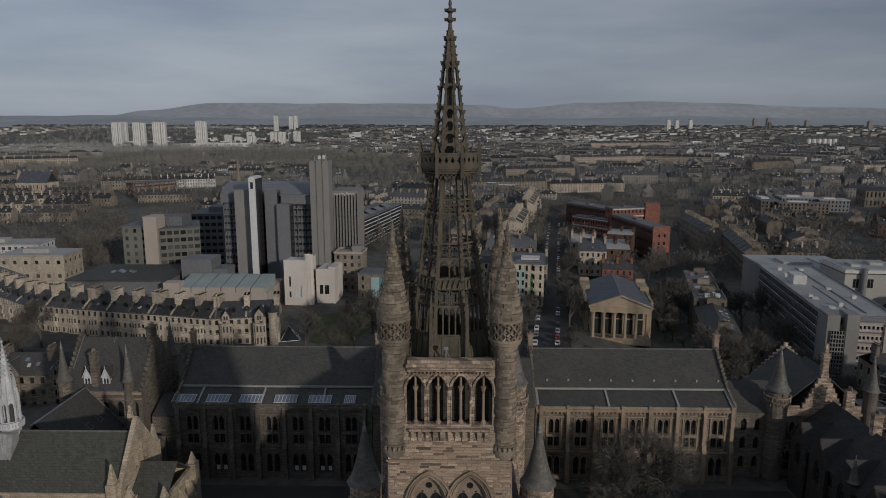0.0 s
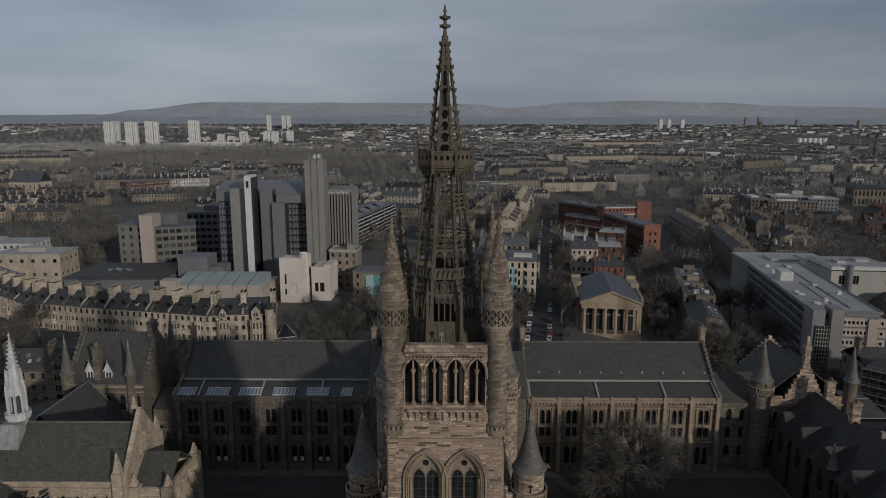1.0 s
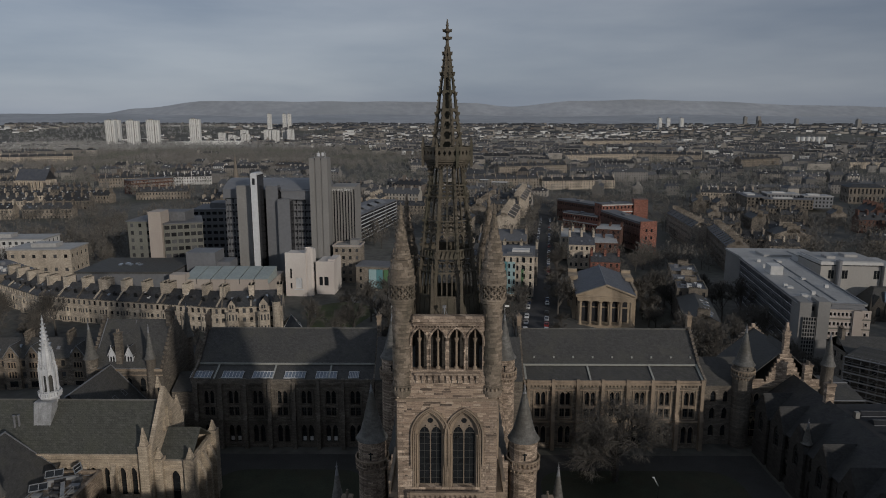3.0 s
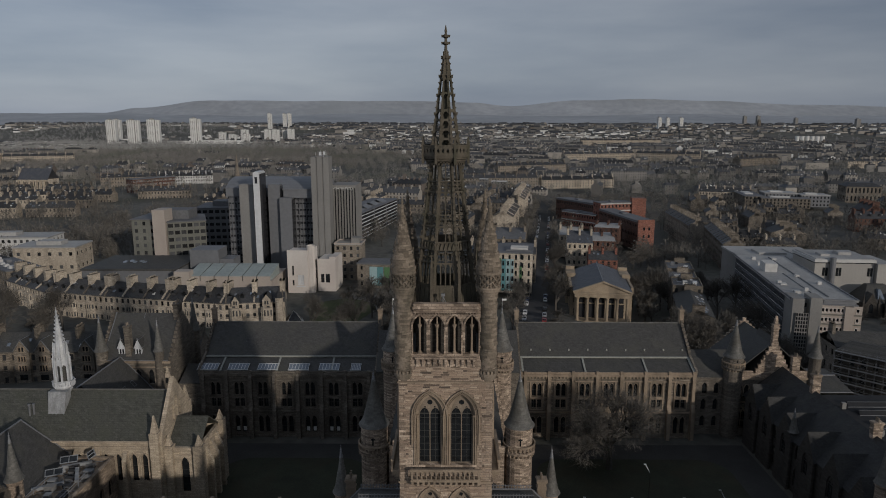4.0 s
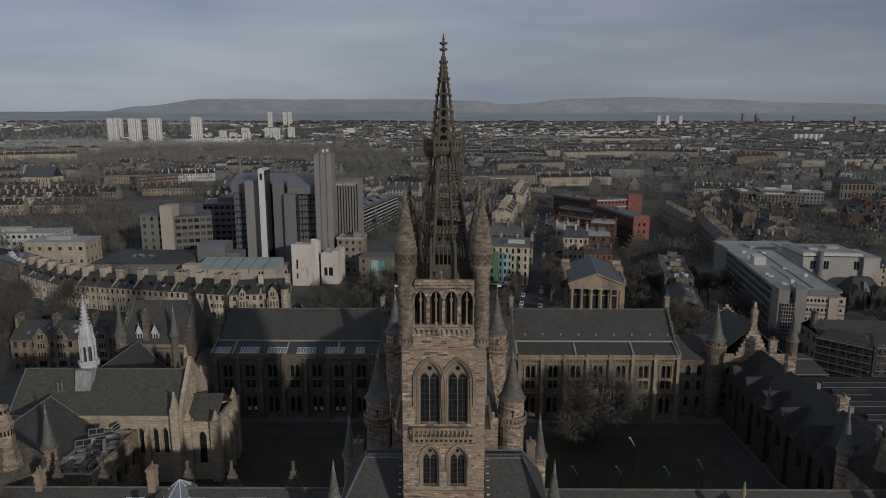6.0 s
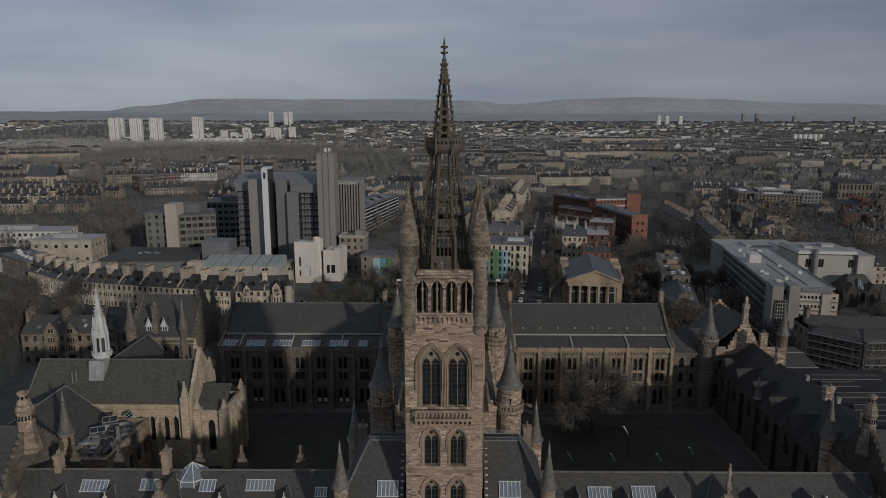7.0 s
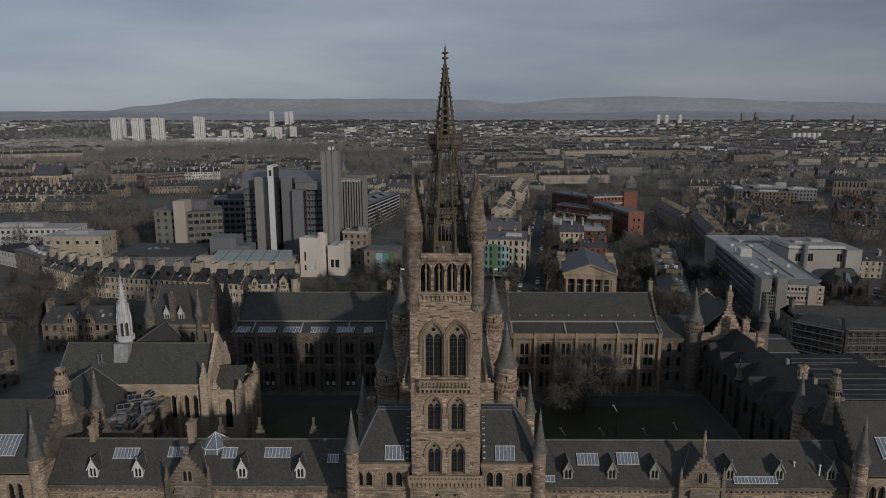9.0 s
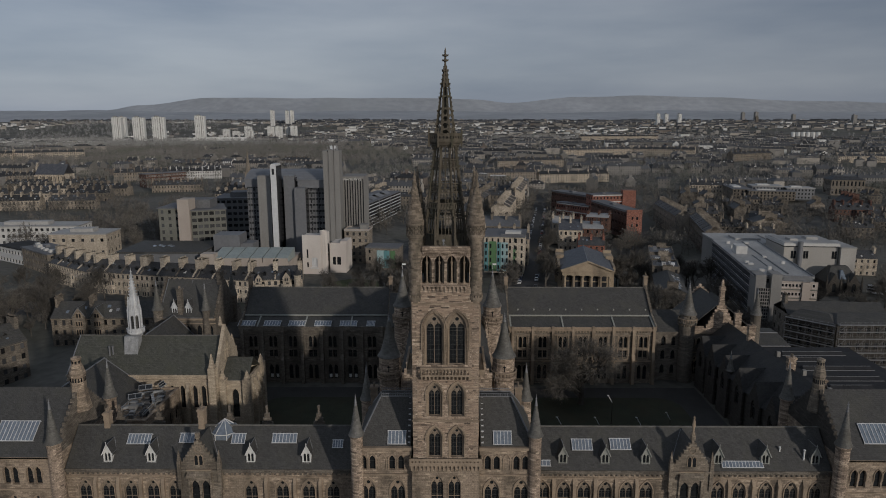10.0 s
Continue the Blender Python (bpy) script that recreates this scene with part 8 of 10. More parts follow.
def engineering_block():
    t = place_thing("engineering_block", 127.8, 170.5, -13, -9.5, "long concrete university block with ribbon windows, pale flat roof", "building")
    w, g = Geo(), Geo()
    H = 23.0
    block(w, g, 22, 83, 0, H, 7, 6, 2.5, 1.7, 0)
    part("wall", w, CONCRETE, t)
    part("window_glass", g, GLASS, t)["kind"] = "stuff"
    for k in range(7):
        z = 0.9 + k * 3.25
        b = Geo()
        b.box(-0.12, 0.02, 1.0, 82, z, z + 2.15)
        rib = part("ribbon_window", b, DARK_PANEL, t, "long ribbon of dark glazing")
        b = Geo()
        b.box(-0.55, 0.02, 0.6, 82.4, z + 2.2, z + 2.42)
        part("sun_shelf", b, ROOF_FELT, rib)
        b = Geo()
        b.box(-0.3, -0.1, 1.0, 82, z - 0.3, z)
        part("sill", b, LIGHT_SLAB, rib)
    pn = Geo()
    for k in range(7):
        for i in range(55):
            y, z = 1.2 + i * 1.47, 0.9 + k * 3.25
            pn.add([(-0.14, y + 1.3, z + 0.5), (-0.14, y + 0.17, z + 0.5), (-0.14, y + 0.17, z + 1.9), (-0.14, y + 1.3, z + 1.9)], [(0, 1, 2, 3)])
    part("window_pane", pn, BLINDS, t, "panes with blinds drawn here and there")["kind"] = "stuff"
    f = Geo()
    for i in range(56):
        y = 1.2 + i * 1.47
        f.box(-0.42, 0.0, y - 0.07, y + 0.07, 0.4, H)
    part("fin", f, ROOF_FELT, t, "thin upright fins along the ribbon windows")["kind"] = "stuff"
    r = Geo()
    r.box(-0.8, 22.6, -0.6, 83.6, H, H + 0.5)
    part("roof", r, ROOF_PALE, t)
    ra = Geo()
    ra.box(-0.9, -0.5, -0.7, 83.7, H + 0.5, H + 1.0)
    ra.box(22.3, 22.7, -0.7, 83.7, H + 0.5, H + 1.0)
    ra.box(-0.5, 22.3, -0.7, -0.3, H + 0.5, H + 0.9)
    part("roof_kerb", ra, METAL, t, split=True)
    s = Geo()
    s.box(3, 8, 46, 54, H + 0.5, H + 4.2)
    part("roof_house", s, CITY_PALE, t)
    rng = random.Random(8)
    u = Geo()
    for i in range(16):
        x, y = rng.uniform(2, 20), rng.uniform(4, 78)
        if not 40 < y < 58:
            a = rng.uniform(0.5, 1.1)
            u.box(x - a, x + a, y - a, y + a * 1.3, H + 0.5, H + 0.9 + rng.random())
    part("roof_unit", u, CITY_PALE, t, split=True)
    rail = Geo()
    rail.box(13.6, 14.2, 4, 80, H + 0.5, H + 0.75)
    rail.box(9.6, 9.9, 4, 44, H + 0.5, H + 0.7)
    part("roof_walkway", rail, ROOF_FELT, t, split=True)
    st = Geo()
    st.box(-0.6, 3.4, -3.2, 6, 0, H + 1.2)
    st.box(5.4, 9.4, -3.6, 4, 0, H + 1.8)
    part("stair_tower", st, CONCRETE, t, split=True)
    bw, bg = Geo(), Geo()
    bw.m = bg.m = pose(9.6, -2.0, 0)
    facade(bw, bg, 8.0, 0, H - 1.2, 6, 6, 0.8, 1.15, 0.35)
    bw.m = bg.m = pose(20.6, -2.0, 0)
    facade(bw, bg, 3.0, 0, H - 1.2, 1, 6, 0.95, 1.1, 0.35)
    bw.m = None
    bw.box(17.6, 20.6, -2.7, -1.4, 0, H - 1.4)
    bw.m = bg.m = None
    # paler concrete than the sides: the sun on this end is in its colour
    part("end_wall", bw, CONCRETE_PINK, t)
    part("end_glass", bg, GLASS, t)["kind"] = "stuff"
    for k in range(6):
        z0 = (H - 1.2) * k / 6
        b = Geo()
        b.box(9.5, 17.5, -2.3, -1.95, z0 + 0.05, z0 + 0.4)
        b.box(20.7, 23.7, -2.3, -1.95, z0 + 0.05, z0 + 0.4)
        part("end_ledge", b, CONCRETE_OLIVE, t)
    for k in range(6):
        for i in range(7):
            x = 9.6 + 8.0 * (i + 0.5) / 6 if i < 6 else 22.1
            z = (H - 1.2) * (k + 0.5) / 6
            e = Geo()
            for sx in (-1, 1):
                e.box(x + sx * 0.52 - 0.09, x + sx * 0.52 + 0.09, -2.16, -1.96, z - 0.95, z + 0.95)
            for zz in (-0.86, 0.86):
                e.box(x - 0.43, x + 0.43, -2.16, -1.96, z + zz - 0.1, z + zz + 0.1)
            part("window_frame", e, WHITE_CONCRETE, t, "pale moulded window surround")
    top = Geo()
    top.box(9.6, 22.2, -1.9, 2, H - 1.2, H - 0.8)
    top.box(10.5, 21.6, -1.2, 0.2, H - 0.8, H + 0.4)
    part("end_roof", top, METAL, t, split=True)
    lat, lg = Geo(), Geo()
    lat.m = lg.m = pose(0.6, -3.9, 0)
    facade(lat, lg, 4.4, 0, H - 4, 5, 13, 0.66, 1.12, 0.3)
    lat.m = lg.m = None
    part("lattice_screen", lat, CONCRETE, t, "pale concrete lattice over the stair windows")
    part("lattice_glass", lg, GLASS, t)["kind"] = "stuff"
    t = place_thing("theatre_block", 171, 241, -14, -4, "tall blank concrete hall with a white roof band", "building")
    w = Geo()
    w.box(3, 30, 0, 24, 0, 23)
    w.box(30.5, 38, -2, 20, 0, 23)
    part("wall", w, THEATRE, t, split=True)
    b = Geo()
    b.box(2.5, 30.4, -0.6, 24.5, 23.6, 25.0)
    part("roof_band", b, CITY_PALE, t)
    b = Geo()
    b.box(3, 30, 0.2, 24, 23, 23.6)
    part("clerestory", b, DARK_PANEL, t)
    b = Geo()
    b.box(3.4, 29.6, 0.4, 23.6, 25.0, 25.3)
    b.box(8, 12, 6, 12, 25.3, 26.4)
    b.box(18, 24, 10, 16, 25.3, 26.6)
    b.box(30.3, 38.2, -2.2, 20.2, 23, 23.5)
    part("roof", b, ROOF_PALE, t, split=True)
    p = Geo()
    p.lathe(10.5, -1.2, [(1.3, 0), (1.3, 25.4), (1.5, 25.4), (1.5, 26), (0.1, 26.4)], 14)
    part("stair_drum", p, METAL, t)
    q = Geo()
    for x in (6.6, 12.8, 27):
        q.box(x, x + 1.1, -0.1, 0.2, 17, 21)
        q.box(x + 1.3, x + 2.4, -0.1, 0.2, 17, 21)
    part("window", q, GLASS, t, split=True)
    r = Geo()
    r.box(-21, 20, 25, 58, 0, 19.5)
    part("north_hall", r, CONCRETE, t)
    r = Geo()
    r.box(-21.6, 20.6, 24.6, 58.6, 19.5, 20.3)
    r.box(-10, 4, 34, 46, 20.3, 21.4)
    r.box(8, 16, 30, 50, 20.3, 20.9)
    part("north_roof", r, ROOF_PALE, t, split=True)
    # old hall with pointed roofs beside the road
    t = place_thing("old_hall", 189, 224, -13, -6, "dark stone hall with steep slate gables and pinnacles", "building")
    t.scale = (0.74, 0.74, 0.74)
    w, g = Geo(), Geo()
    block(w, g, 21, 20, 0, 9, 6, 1, 1.3, 4.0, 5, pose(0, 2, 0))
    part("wall", w, STONE_DARK, t)
    part("window_glass", g, GLASS, t)["kind"] = "stuff"
    r = Geo()
    r.hip(-0.4, 21.4, 1.6, 22.4, 9, 19, 5, 16, 10, 14)
    part("roof", r, SLATE, t)
    la = Geo()
    la.hip(8.5, 12.5, 2.6, 8, 11.5, 17, 9.8, 11.2, 6, 8)
    part("roof_light", la, SKYLIGHT, t, "tall glazed roof light")
    for x in (4.2, 16.8):
        e = Geo()
        e.m = pose(x, 0.6, 0)
        e.panel([(-4.0, 0), (4.0, 0), (4.0, 8), (0, 15.5), (-4.0, 8)], [arch(0, 3, 2.6, 6.2)], 0.6)
        e.m = None
        gw = part("gable_wall", e, STONE_DARK, t)
        k = Geo()
        k.gable(x - 4, x + 4, 0.8, 10, 8, 15.3, "y", 0.2, 0.2)
        part("gable_roof", k, SLATE, gw)
        k = Geo()
        k.box(x - 1.3, x + 1.3, 0.9, 1.0, 3, 9.2)
        part("gable_glass", k, GLASS, gw)
    for x in (-0.6, 8.4, 12.6, 21.6):
        k = Geo()
        k.box(x - 0.5, x + 0.5, 0, 1.0, 0, 11)
        k.lathe(x, 0.5, [(0.62, 11), (0.5, 11.4), (0.05, 15)], 8)
        part("pinnacle", k, STONE_DARK, t)
    tenement(228.5, 271, -8, 13, 11, 8.8, 3, BLOND, "blond sandstone house with slate roof", base=-12, roof=3.5)
    # a bus on the road past the hall
    t = place_thing("bus", 216, 226, -12.6, -52, "white and dark double-deck bus on the road", "bus")
    b = Geo()
    b.box(-5.2, 5.2, -1.25, 1.25, 0.45, 4.1)
    b.hip(-5.2, 5.2, -1.25, 1.25, 4.1, 4.3, -5.0, 5.0, -1.05, 1.05)
    part("body", b, LIGHT_SLAB, t)
    for z in (1.5, 2.95):
        b = Geo()
        b.box(-5.0, 5.0, -1.28, 1.28, z, z + 0.85)
        b.box(-5.24, 5.24, -1.1, 1.1, z, z + 0.85)
        part("window_band", b, GLASS, t)
    for x in (-3.2, 3.0):
        for s in (-1, 1):
            b = Geo()
            b.m = pose(x, s * 1.0, 0.5, 90)
            b.lathe(0, 0, [(0.02, -0.26), (0.5, -0.26), (0.5, 0.26), (0.02, 0.26)], 12)
            part("wheel", b, DARK_PANEL, t)


engineering_block()


def scaffold_block():
    t = place_thing("scaffolded_block", 129, 112, -13, 0, "stone block under repair behind pale scaffolding", "building")

    def scaffold(m, L, top, levels, name):
        s, d = Geo(), Geo()
        s.m = d.m = m
        n = round(L / 2.2)
        for i in range(n + 1):
            x = L * i / n
            s.strut((x, -1.7, 0), (x, -1.7, top), 0.035)
            s.strut((x, -0.6, 0), (x, -0.6, top), 0.035)
        for k in range(levels):
            z = 1.2 + k * (top - 2.2) / (levels - 1)
            for y in (-1.7, -0.6):
                s.strut((0, y, z), (L, y, z), 0.035)
            s.strut((0, -1.72, z + 1.0), (L, -1.72, z + 1.0), 0.04)
            d.box(0, L, -1.6, -0.7, z - 0.03, z + 0.03)
            d.box(0, L, -1.75, -1.72, z, z + 0.18)
            for i in range(0, n, 3):
                s.strut((L * i / n, -1.75, z - 2), (L * min(i + 1, n) / n, -1.75, z), 0.04)
        q = part(name, s, METAL, t, "dull steel scaffold tubes")
        part("scaffold_deck", d, LEAD, q, "timber scaffold boards")["kind"] = "stuff"

    w, g = Geo(), Geo()
    block(w, g, 48, 13, 0, 20.5, 16, 4, 1.3, 2.2, 3)
    part("wall", w, STONE_DARK, t)
    part("window_glass", g, GLASS, t)["kind"] = "stuff"
    r = Geo()
    r.hip(-0.4, 48.4, -0.4, 13.4, 20.5, 22.4, 3, 45, 6, 7)
    part("roof", r, SLATE, t)
    w, g = Geo(), Geo()
    m = pose(-11.4, 11, 0, 0, 0, -45)
    block(w, g, 15.5, 9, 0, 19.5, 5, 4, 1.3, 2.2, 3, m)
    part("wing_wall", w, STONE_DARK, t)
    part("wing_glass", g, GLASS, t)["kind"] = "stuff"
    r = Geo()
    r.m = m
    r.hip(-0.3, 15.8, -0.3, 9.3, 19.5, 22.5, 3, 12, 4, 5)
    part("wing_roof", r, SLATE, t)
    scaffold(pose(0, 0, 0), 48, 21.5, 9, "scaffold")
    scaffold(m, 15.5, 21, 9, "scaffold")
    # long low building behind it
    t = place_thing("long_stone_hall", 120, 127, -13, -4, "long low stone hall with grey slate roof", "building")
    w, g = Geo(), Geo()
    block(w, g, 34, 12, 0, 19.5, 11, 4, 1.2, 2.0, 3)
    part("wall", w, STONE_GREY, t)
    part("window_glass", g, GLASS, t)["kind"] = "stuff"
    r = Geo()
    r.gable(0, 34, 0, 12, 19.5, 22.6, "x", 0.25, 0.3)
    part("roof", r, SLATE, t)
    c = Geo()
    stack(c, 1.2, 4.6, 7.4, 20, 25.4, 1.0, 4)
    part("chimney", c, STONE_GREY, t)
    # flat roofs beside the east range
    t = place_thing("lab_annex", 88, 32, 2, 0, "low flat-roofed laboratory with pale roof frames", "building")
    w = Geo()
    w.box(0, 24, 0, 46, -10, 8.6)
    part("wall", w, STONE_GREY, t)
    r = Geo()
    r.box(-0.4, 24.4, -0.4, 46.4, 8.6, 9.2)
    part("roof", r, DARK_FELT, t)
    for i, (y, x1) in enumerate(((3, 21), (10, 21.5), (16, 14), (21.5, 19), (28.5, 21), (35, 12), (39.5, 20))):
        f = Geo()
        f.hip(3, x1, y, y + 2.6, 9.2, 9.9, 3.4, x1 - 0.4, y + 1.2, y + 1.4)
        part("roof_light", f, DARK_FELT, t)
        f = Geo()
        f.strut((3.4, y + 1.3, 9.95), (x1 - 0.4, y + 1.3, 9.95), 0.05)
        f.box(2.9, x1 + 0.1, y - 0.08, y, 9.2, 9.34)
        part("roof_light_frame", f, METAL, t)
        if i % 2:
            f = Geo()
            f.box(1.0, 1.9, y + 3.4, y + 4.3, 9.2, 10.6)
            part("roof_vent", f, CONCRETE, t)
    t = place_thing("slate_annex", 84, 84, 2, 0, "small annex with pale-edged slate roof", "building")
    w = Geo()
    w.box(2, 15, 0, 12, -10, 7.6)
    part("wall", w, STONE_GREY, t)
    r = Geo()
    r.hip(1.6, 15.4, -0.4, 12.4, 7.6, 9.6, 2.6, 14.4, 6, 11)
    part("roof", r, SLATE, t)
    v = Geo()
    v.strut((2.6, 6, 9.7), (14.4, 6, 9.7), 0.14)
    v.strut((1.6, -0.4, 7.7), (15.4, -0.4, 7.7), 0.14)
    part("flashing", v, LEAD, t)


scaffold_block()


def professors_row():
    t = tenement(-133.5, 112.5, 2, 36, 11, 9.0, 3, STONE_MID, "brown stone houses with slate roof and gabled fronts", base=0, roof=4.2, bay=2.8, roof_mat=SLATE, house=12, stack_w=0.8)
    for x in (9.5, 15.5, 28):
        g, k, q = Geo(), Geo(), Geo()
        g.m = pose(x, -0.5, 0)
        g.panel([(-2.2, -1), (2.2, -1), (2.2, 9.4), (0, 12.6), (-2.2, 9.4)], [rect(-0.9, -0.1, 9.2, 10.6), rect(0.1, 0.9, 9.2, 10.6), rect(-1.2, 1.2, 6.2, 7.8), rect(-1.2, 1.2, 3.2, 5.0), rect(-1.2, 1.2, 0.4, 2.2)], 0.45)
        g.m = None
        gg = part("cross_gable", g, STONE_MID, t)
        k.gable(x - 2.2, x + 2.2, -0.4, 5.0, 9.4, 12.5, "y", 0.15, 0.15)
        part("gable_roof", k, SLATE, gg)
        for z0, z1 in ((9.2, 10.6), (6.2, 7.8), (3.2, 5.0), (0.4, 2.2)):
            q.box(x - 1.2 if z0 < 9 else x - 0.9, x + 1.2 if z0 < 9 else x + 0.9, -0.25, -0.15, z0, z1)
        part("gable_light", q, GLASS, gg, split=True)
        q = Geo()
        for z0, z1 in ((9.2, 10.6), (6.2, 7.8), (3.2, 5.0)):
            e = 1.2 if z0 < 9 else 0.9
            for xx in ((-e, -e / 3, e / 3, e) if z0 < 9 else (-e, 0, e)):
                q.box(x + xx - 0.09, x + xx + 0.09, -0.6, -0.24, z0, z1)
            q.box(x - e, x + e, -0.6, -0.24, z0 - 0.15, z0)
            q.box(x - e, x + e, -0.6, -0.24, z1, z1 + 0.15)
        part("mullion", q, TRIM, gg)
        q = Geo()
        for sx in (-1, 1):
            q.strut((x + sx * 2.3, -0.55, 9.4), (x, -0.55, 12.75), 0.1)
        q.strut((x, -0.4, 12.7), (x, 4.6, 12.7), 0.07)
        part("gable_verge", q, LEAD, gg)
    tenement(-138, 58, 62, 30, 11, 11, 4, STONE_GREY, "brown stone house with slate roof and chimneys", base=0, roof=4.5, bay=2.8, roof_mat=SLATE, house=14, dormers=3)
    tenement(-96.5, 112.5, 2, 24, 11, 9.0, 3, STONE_MID, "brown stone houses with slate roof", base=0, roof=4.2, bay=2.8, roof_mat=SLATE, house=12, stack_w=0.8)


professors_row()


def crescent_annex():
    t = place_thing("stone_annex", -222.4, 237.5, -2, -38, "grey-brown stone block with cluttered flat roof", "building")
    w, g = Geo(), Geo()
    block(w, g, 31.5, 14, 0, 11, 10, 3, 1.3, 1.8, 3)
    part("wall", w, PLAIN_STONE, t)
    part("window_glass", g, GLASS, t)["kind"] = "stuff"
    r = Geo()
    r.box(-0.4, 31.9, -0.4, 14.4, 11, 11.6)
    part("roof", r, ROOF_FELT, t)
    rng = random.Random(12)
    for i in range(9):
        u = Geo()
        x, y, a = 3 + i * 3.1, rng.uniform(3, 11), rng.uniform(0.6, 1.2)
        u.box(x - a, x + a, y - a, y + a, 11.6, 12.4 + rng.random())
        part("roof_unit", u, (CITY_PALE, METAL)[i % 2], t)
    t = place_thing("pale_annex", -246, 254, -2, -32, "pale low block with a dark flat roof", "building")
    w, g = Geo(), Geo()
    block(w, g, 26, 16, 0, 9, 8, 2, 1.6, 1.8, 3)
    part("wall", w, CITY_PALE, t)
    part("window_glass", g, GLASS, t)["kind"] = "stuff"
    r = Geo()
    r.box(-0.4, 26.4, -0.4, 16.4, 9, 9.6)
    part("roof", r, DARK_FELT, t)
    # corner house at the east end of the crescent
    t = place_thing("corner_house", -83.5, 166.6, -0.2, 4, "blond sandstone corner house front with gablets, bays and turret", "house")
    for x, L, zt in ((3.4, 2.6, 11.4), (14.6, 3.0, 12.0)):
        e = Geo()
        e.m = pose(x + L / 2, -0.15, 0)
        h = L / 2
        e.panel([(-h, 8.0), (h, 8.0), (h, zt - 1.7), (0, zt + 0.3), (-h, zt - 1.7)], [rect(-0.75, -0.1, 8.5, 9.9), rect(0.1, 0.75, 8.5, 9.9)], 0.5)
        b = part("gablet", e, BLOND, t)
        k = Geo()
        k.gable(x, x + L, 0.2, 5, zt - 1.7, zt + 0.2, "y", 0.15, 0.12)
        part("gablet_roof", k, CITY_SLATE, b)
        k = Geo()
        k.box(x + 0.4, x + L - 0.4, 0.1, 0.2, 8.4, 10.0)
        part("gablet_glass", k, PANE, b)
        w, g = Geo(), Geo()
        for px, py, a, l in ((-1.2, 0, 0, 2.4), (1.2, 0, 42, 1.35), (-2.2, 0.9, -42, 1.35)):
            w.m = pose(x + h, -1.0, 0) @ pose(px, py, 0, 0, 0, a)
            facade(w, g, l, -1.0, 7.4, 2 if l > 2 else 1, 2, 0.6, 2.2, 0.15)
        w.m = pose(x + h, -1.0, 0)
        w.add([(-1.2, 0, 7.4), (1.2, 0, 7.4), (2.2, 0.9, 7.4), (-2.2, 0.9, 7.4)], [(0, 1, 2, 3)])
        w.m = g.m = None
        bay = part("bay_window", w, BLOND, t)
        bay["kind"] = "stuff"
        part("bay_glass", g, PANE, bay)["kind"] = "stuff"
    k = Geo()
    k.lathe(20.6, 1.0, [(1.5, -1.0), (1.5, 10.6), (1.7, 10.7), (1.7, 11.0), (1.3, 11.1)], 10)
    tw = part("corner_turret", k, BLOND, t)
    k = Geo()
    k.lathe(20.6, 1.0, [(1.7, 11.0), (0.9, 12.6), (0.1, 14.2), (0.03, 15.0)], 10)
    part("turret_roof", k, CITY_SLATE, tw)


crescent_annex()


# ---- streets, cars, the wide city, trees ----
LEAN_E = radians(8.5)       # the streets run this much east of north
CU, CV = Vector((math.cos(LEAN_E), -math.sin(LEAN_E))), Vector((math.sin(LEAN_E), math.cos(LEAN_E)))


def city_xy(u, v):
    p = CU * u + CV * v
    return p.x, p.y


def street_x(y):
    return 37.2 + (y - 204) * 0.1515


def strip(name, pts, width, material, label, lift=0.06, category="road"):
    """A road laid on the land along the points, with its edge turned down."""
    g = Geo()
    line = []
    for a, b in zip(pts, pts[1:]):
        n = max(1, int(math.hypot(b[0] - a[0], b[1] - a[1]) / 8))
        line += [(a[0] + (b[0] - a[0]) * i / n, a[1] + (b[1] - a[1]) * i / n) for i in range(n)]
    line.append(pts[-1])
    vs = []
    for i, (x, y) in enumerate(line):
        a, b = line[max(0, i - 1)], line[min(len(line) - 1, i + 1)]
        d = Vector((b[0] - a[0], b[1] - a[1])).normalized()
        s = Vector((d.y, -d.x)) * width / 2
        for k, dz in ((-1, -0.5), (-1, lift), (1, lift), (1, -0.5)):
            px, py = x + s.x * k, y + s.y * k
            vs.append((px, py, max(ground_z(px, py), ground_z(x, y)) + dz))
    fs = [(4 * i + k, 4 * i + k + 1, 4 * i + k + 5, 4 * i + k + 4) for i in range(len(line) - 1) for k in range(3)]
    g.add(vs, fs)
    solo(name, g, material, label, category, "structure")


strip("pavement", [(street_x(158), 158), (street_x(640), 640)], 17.0, PAVING, "grey pavement along a straight city street", 0.22, "pavement")
strip("road", [(street_x(158), 158), (street_x(640), 640)], 10.5, ASPHALT, "dark asphalt street lined with parked cars", 0.34)
strip("avenue_road", [(-330, 196), (-240, 176), (-150, 150), (-60, 146), (40, 150), (130, 146), (330, 120)], 11.0, ASPHALT, "dark asphalt avenue below the terrace", 0.15)
strip("hill_road", [(-24, 232), (-20, 300), (12, 420), (45, 560)], 10.0, ASPHALT, "dark asphalt street beside the library", 0.15)

CAR_PAINTS = [mat("car_paint_" + n, c, 0.3, 0.2, vary=0.05, bump=0.0, spec=0.5) for n, c in (("silver", (0.42, 0.43, 0.45)), ("black", (0.02, 0.02, 0.022)), ("white", (0.68, 0.68, 0.67)), ("blue", (0.05, 0.07, 0.13)), ("red", (0.25, 0.03, 0.03)))]
TYRE = mat("tyre_rubber", (0.02, 0.02, 0.02), 0.9, vary=0.1, bump=0.0)


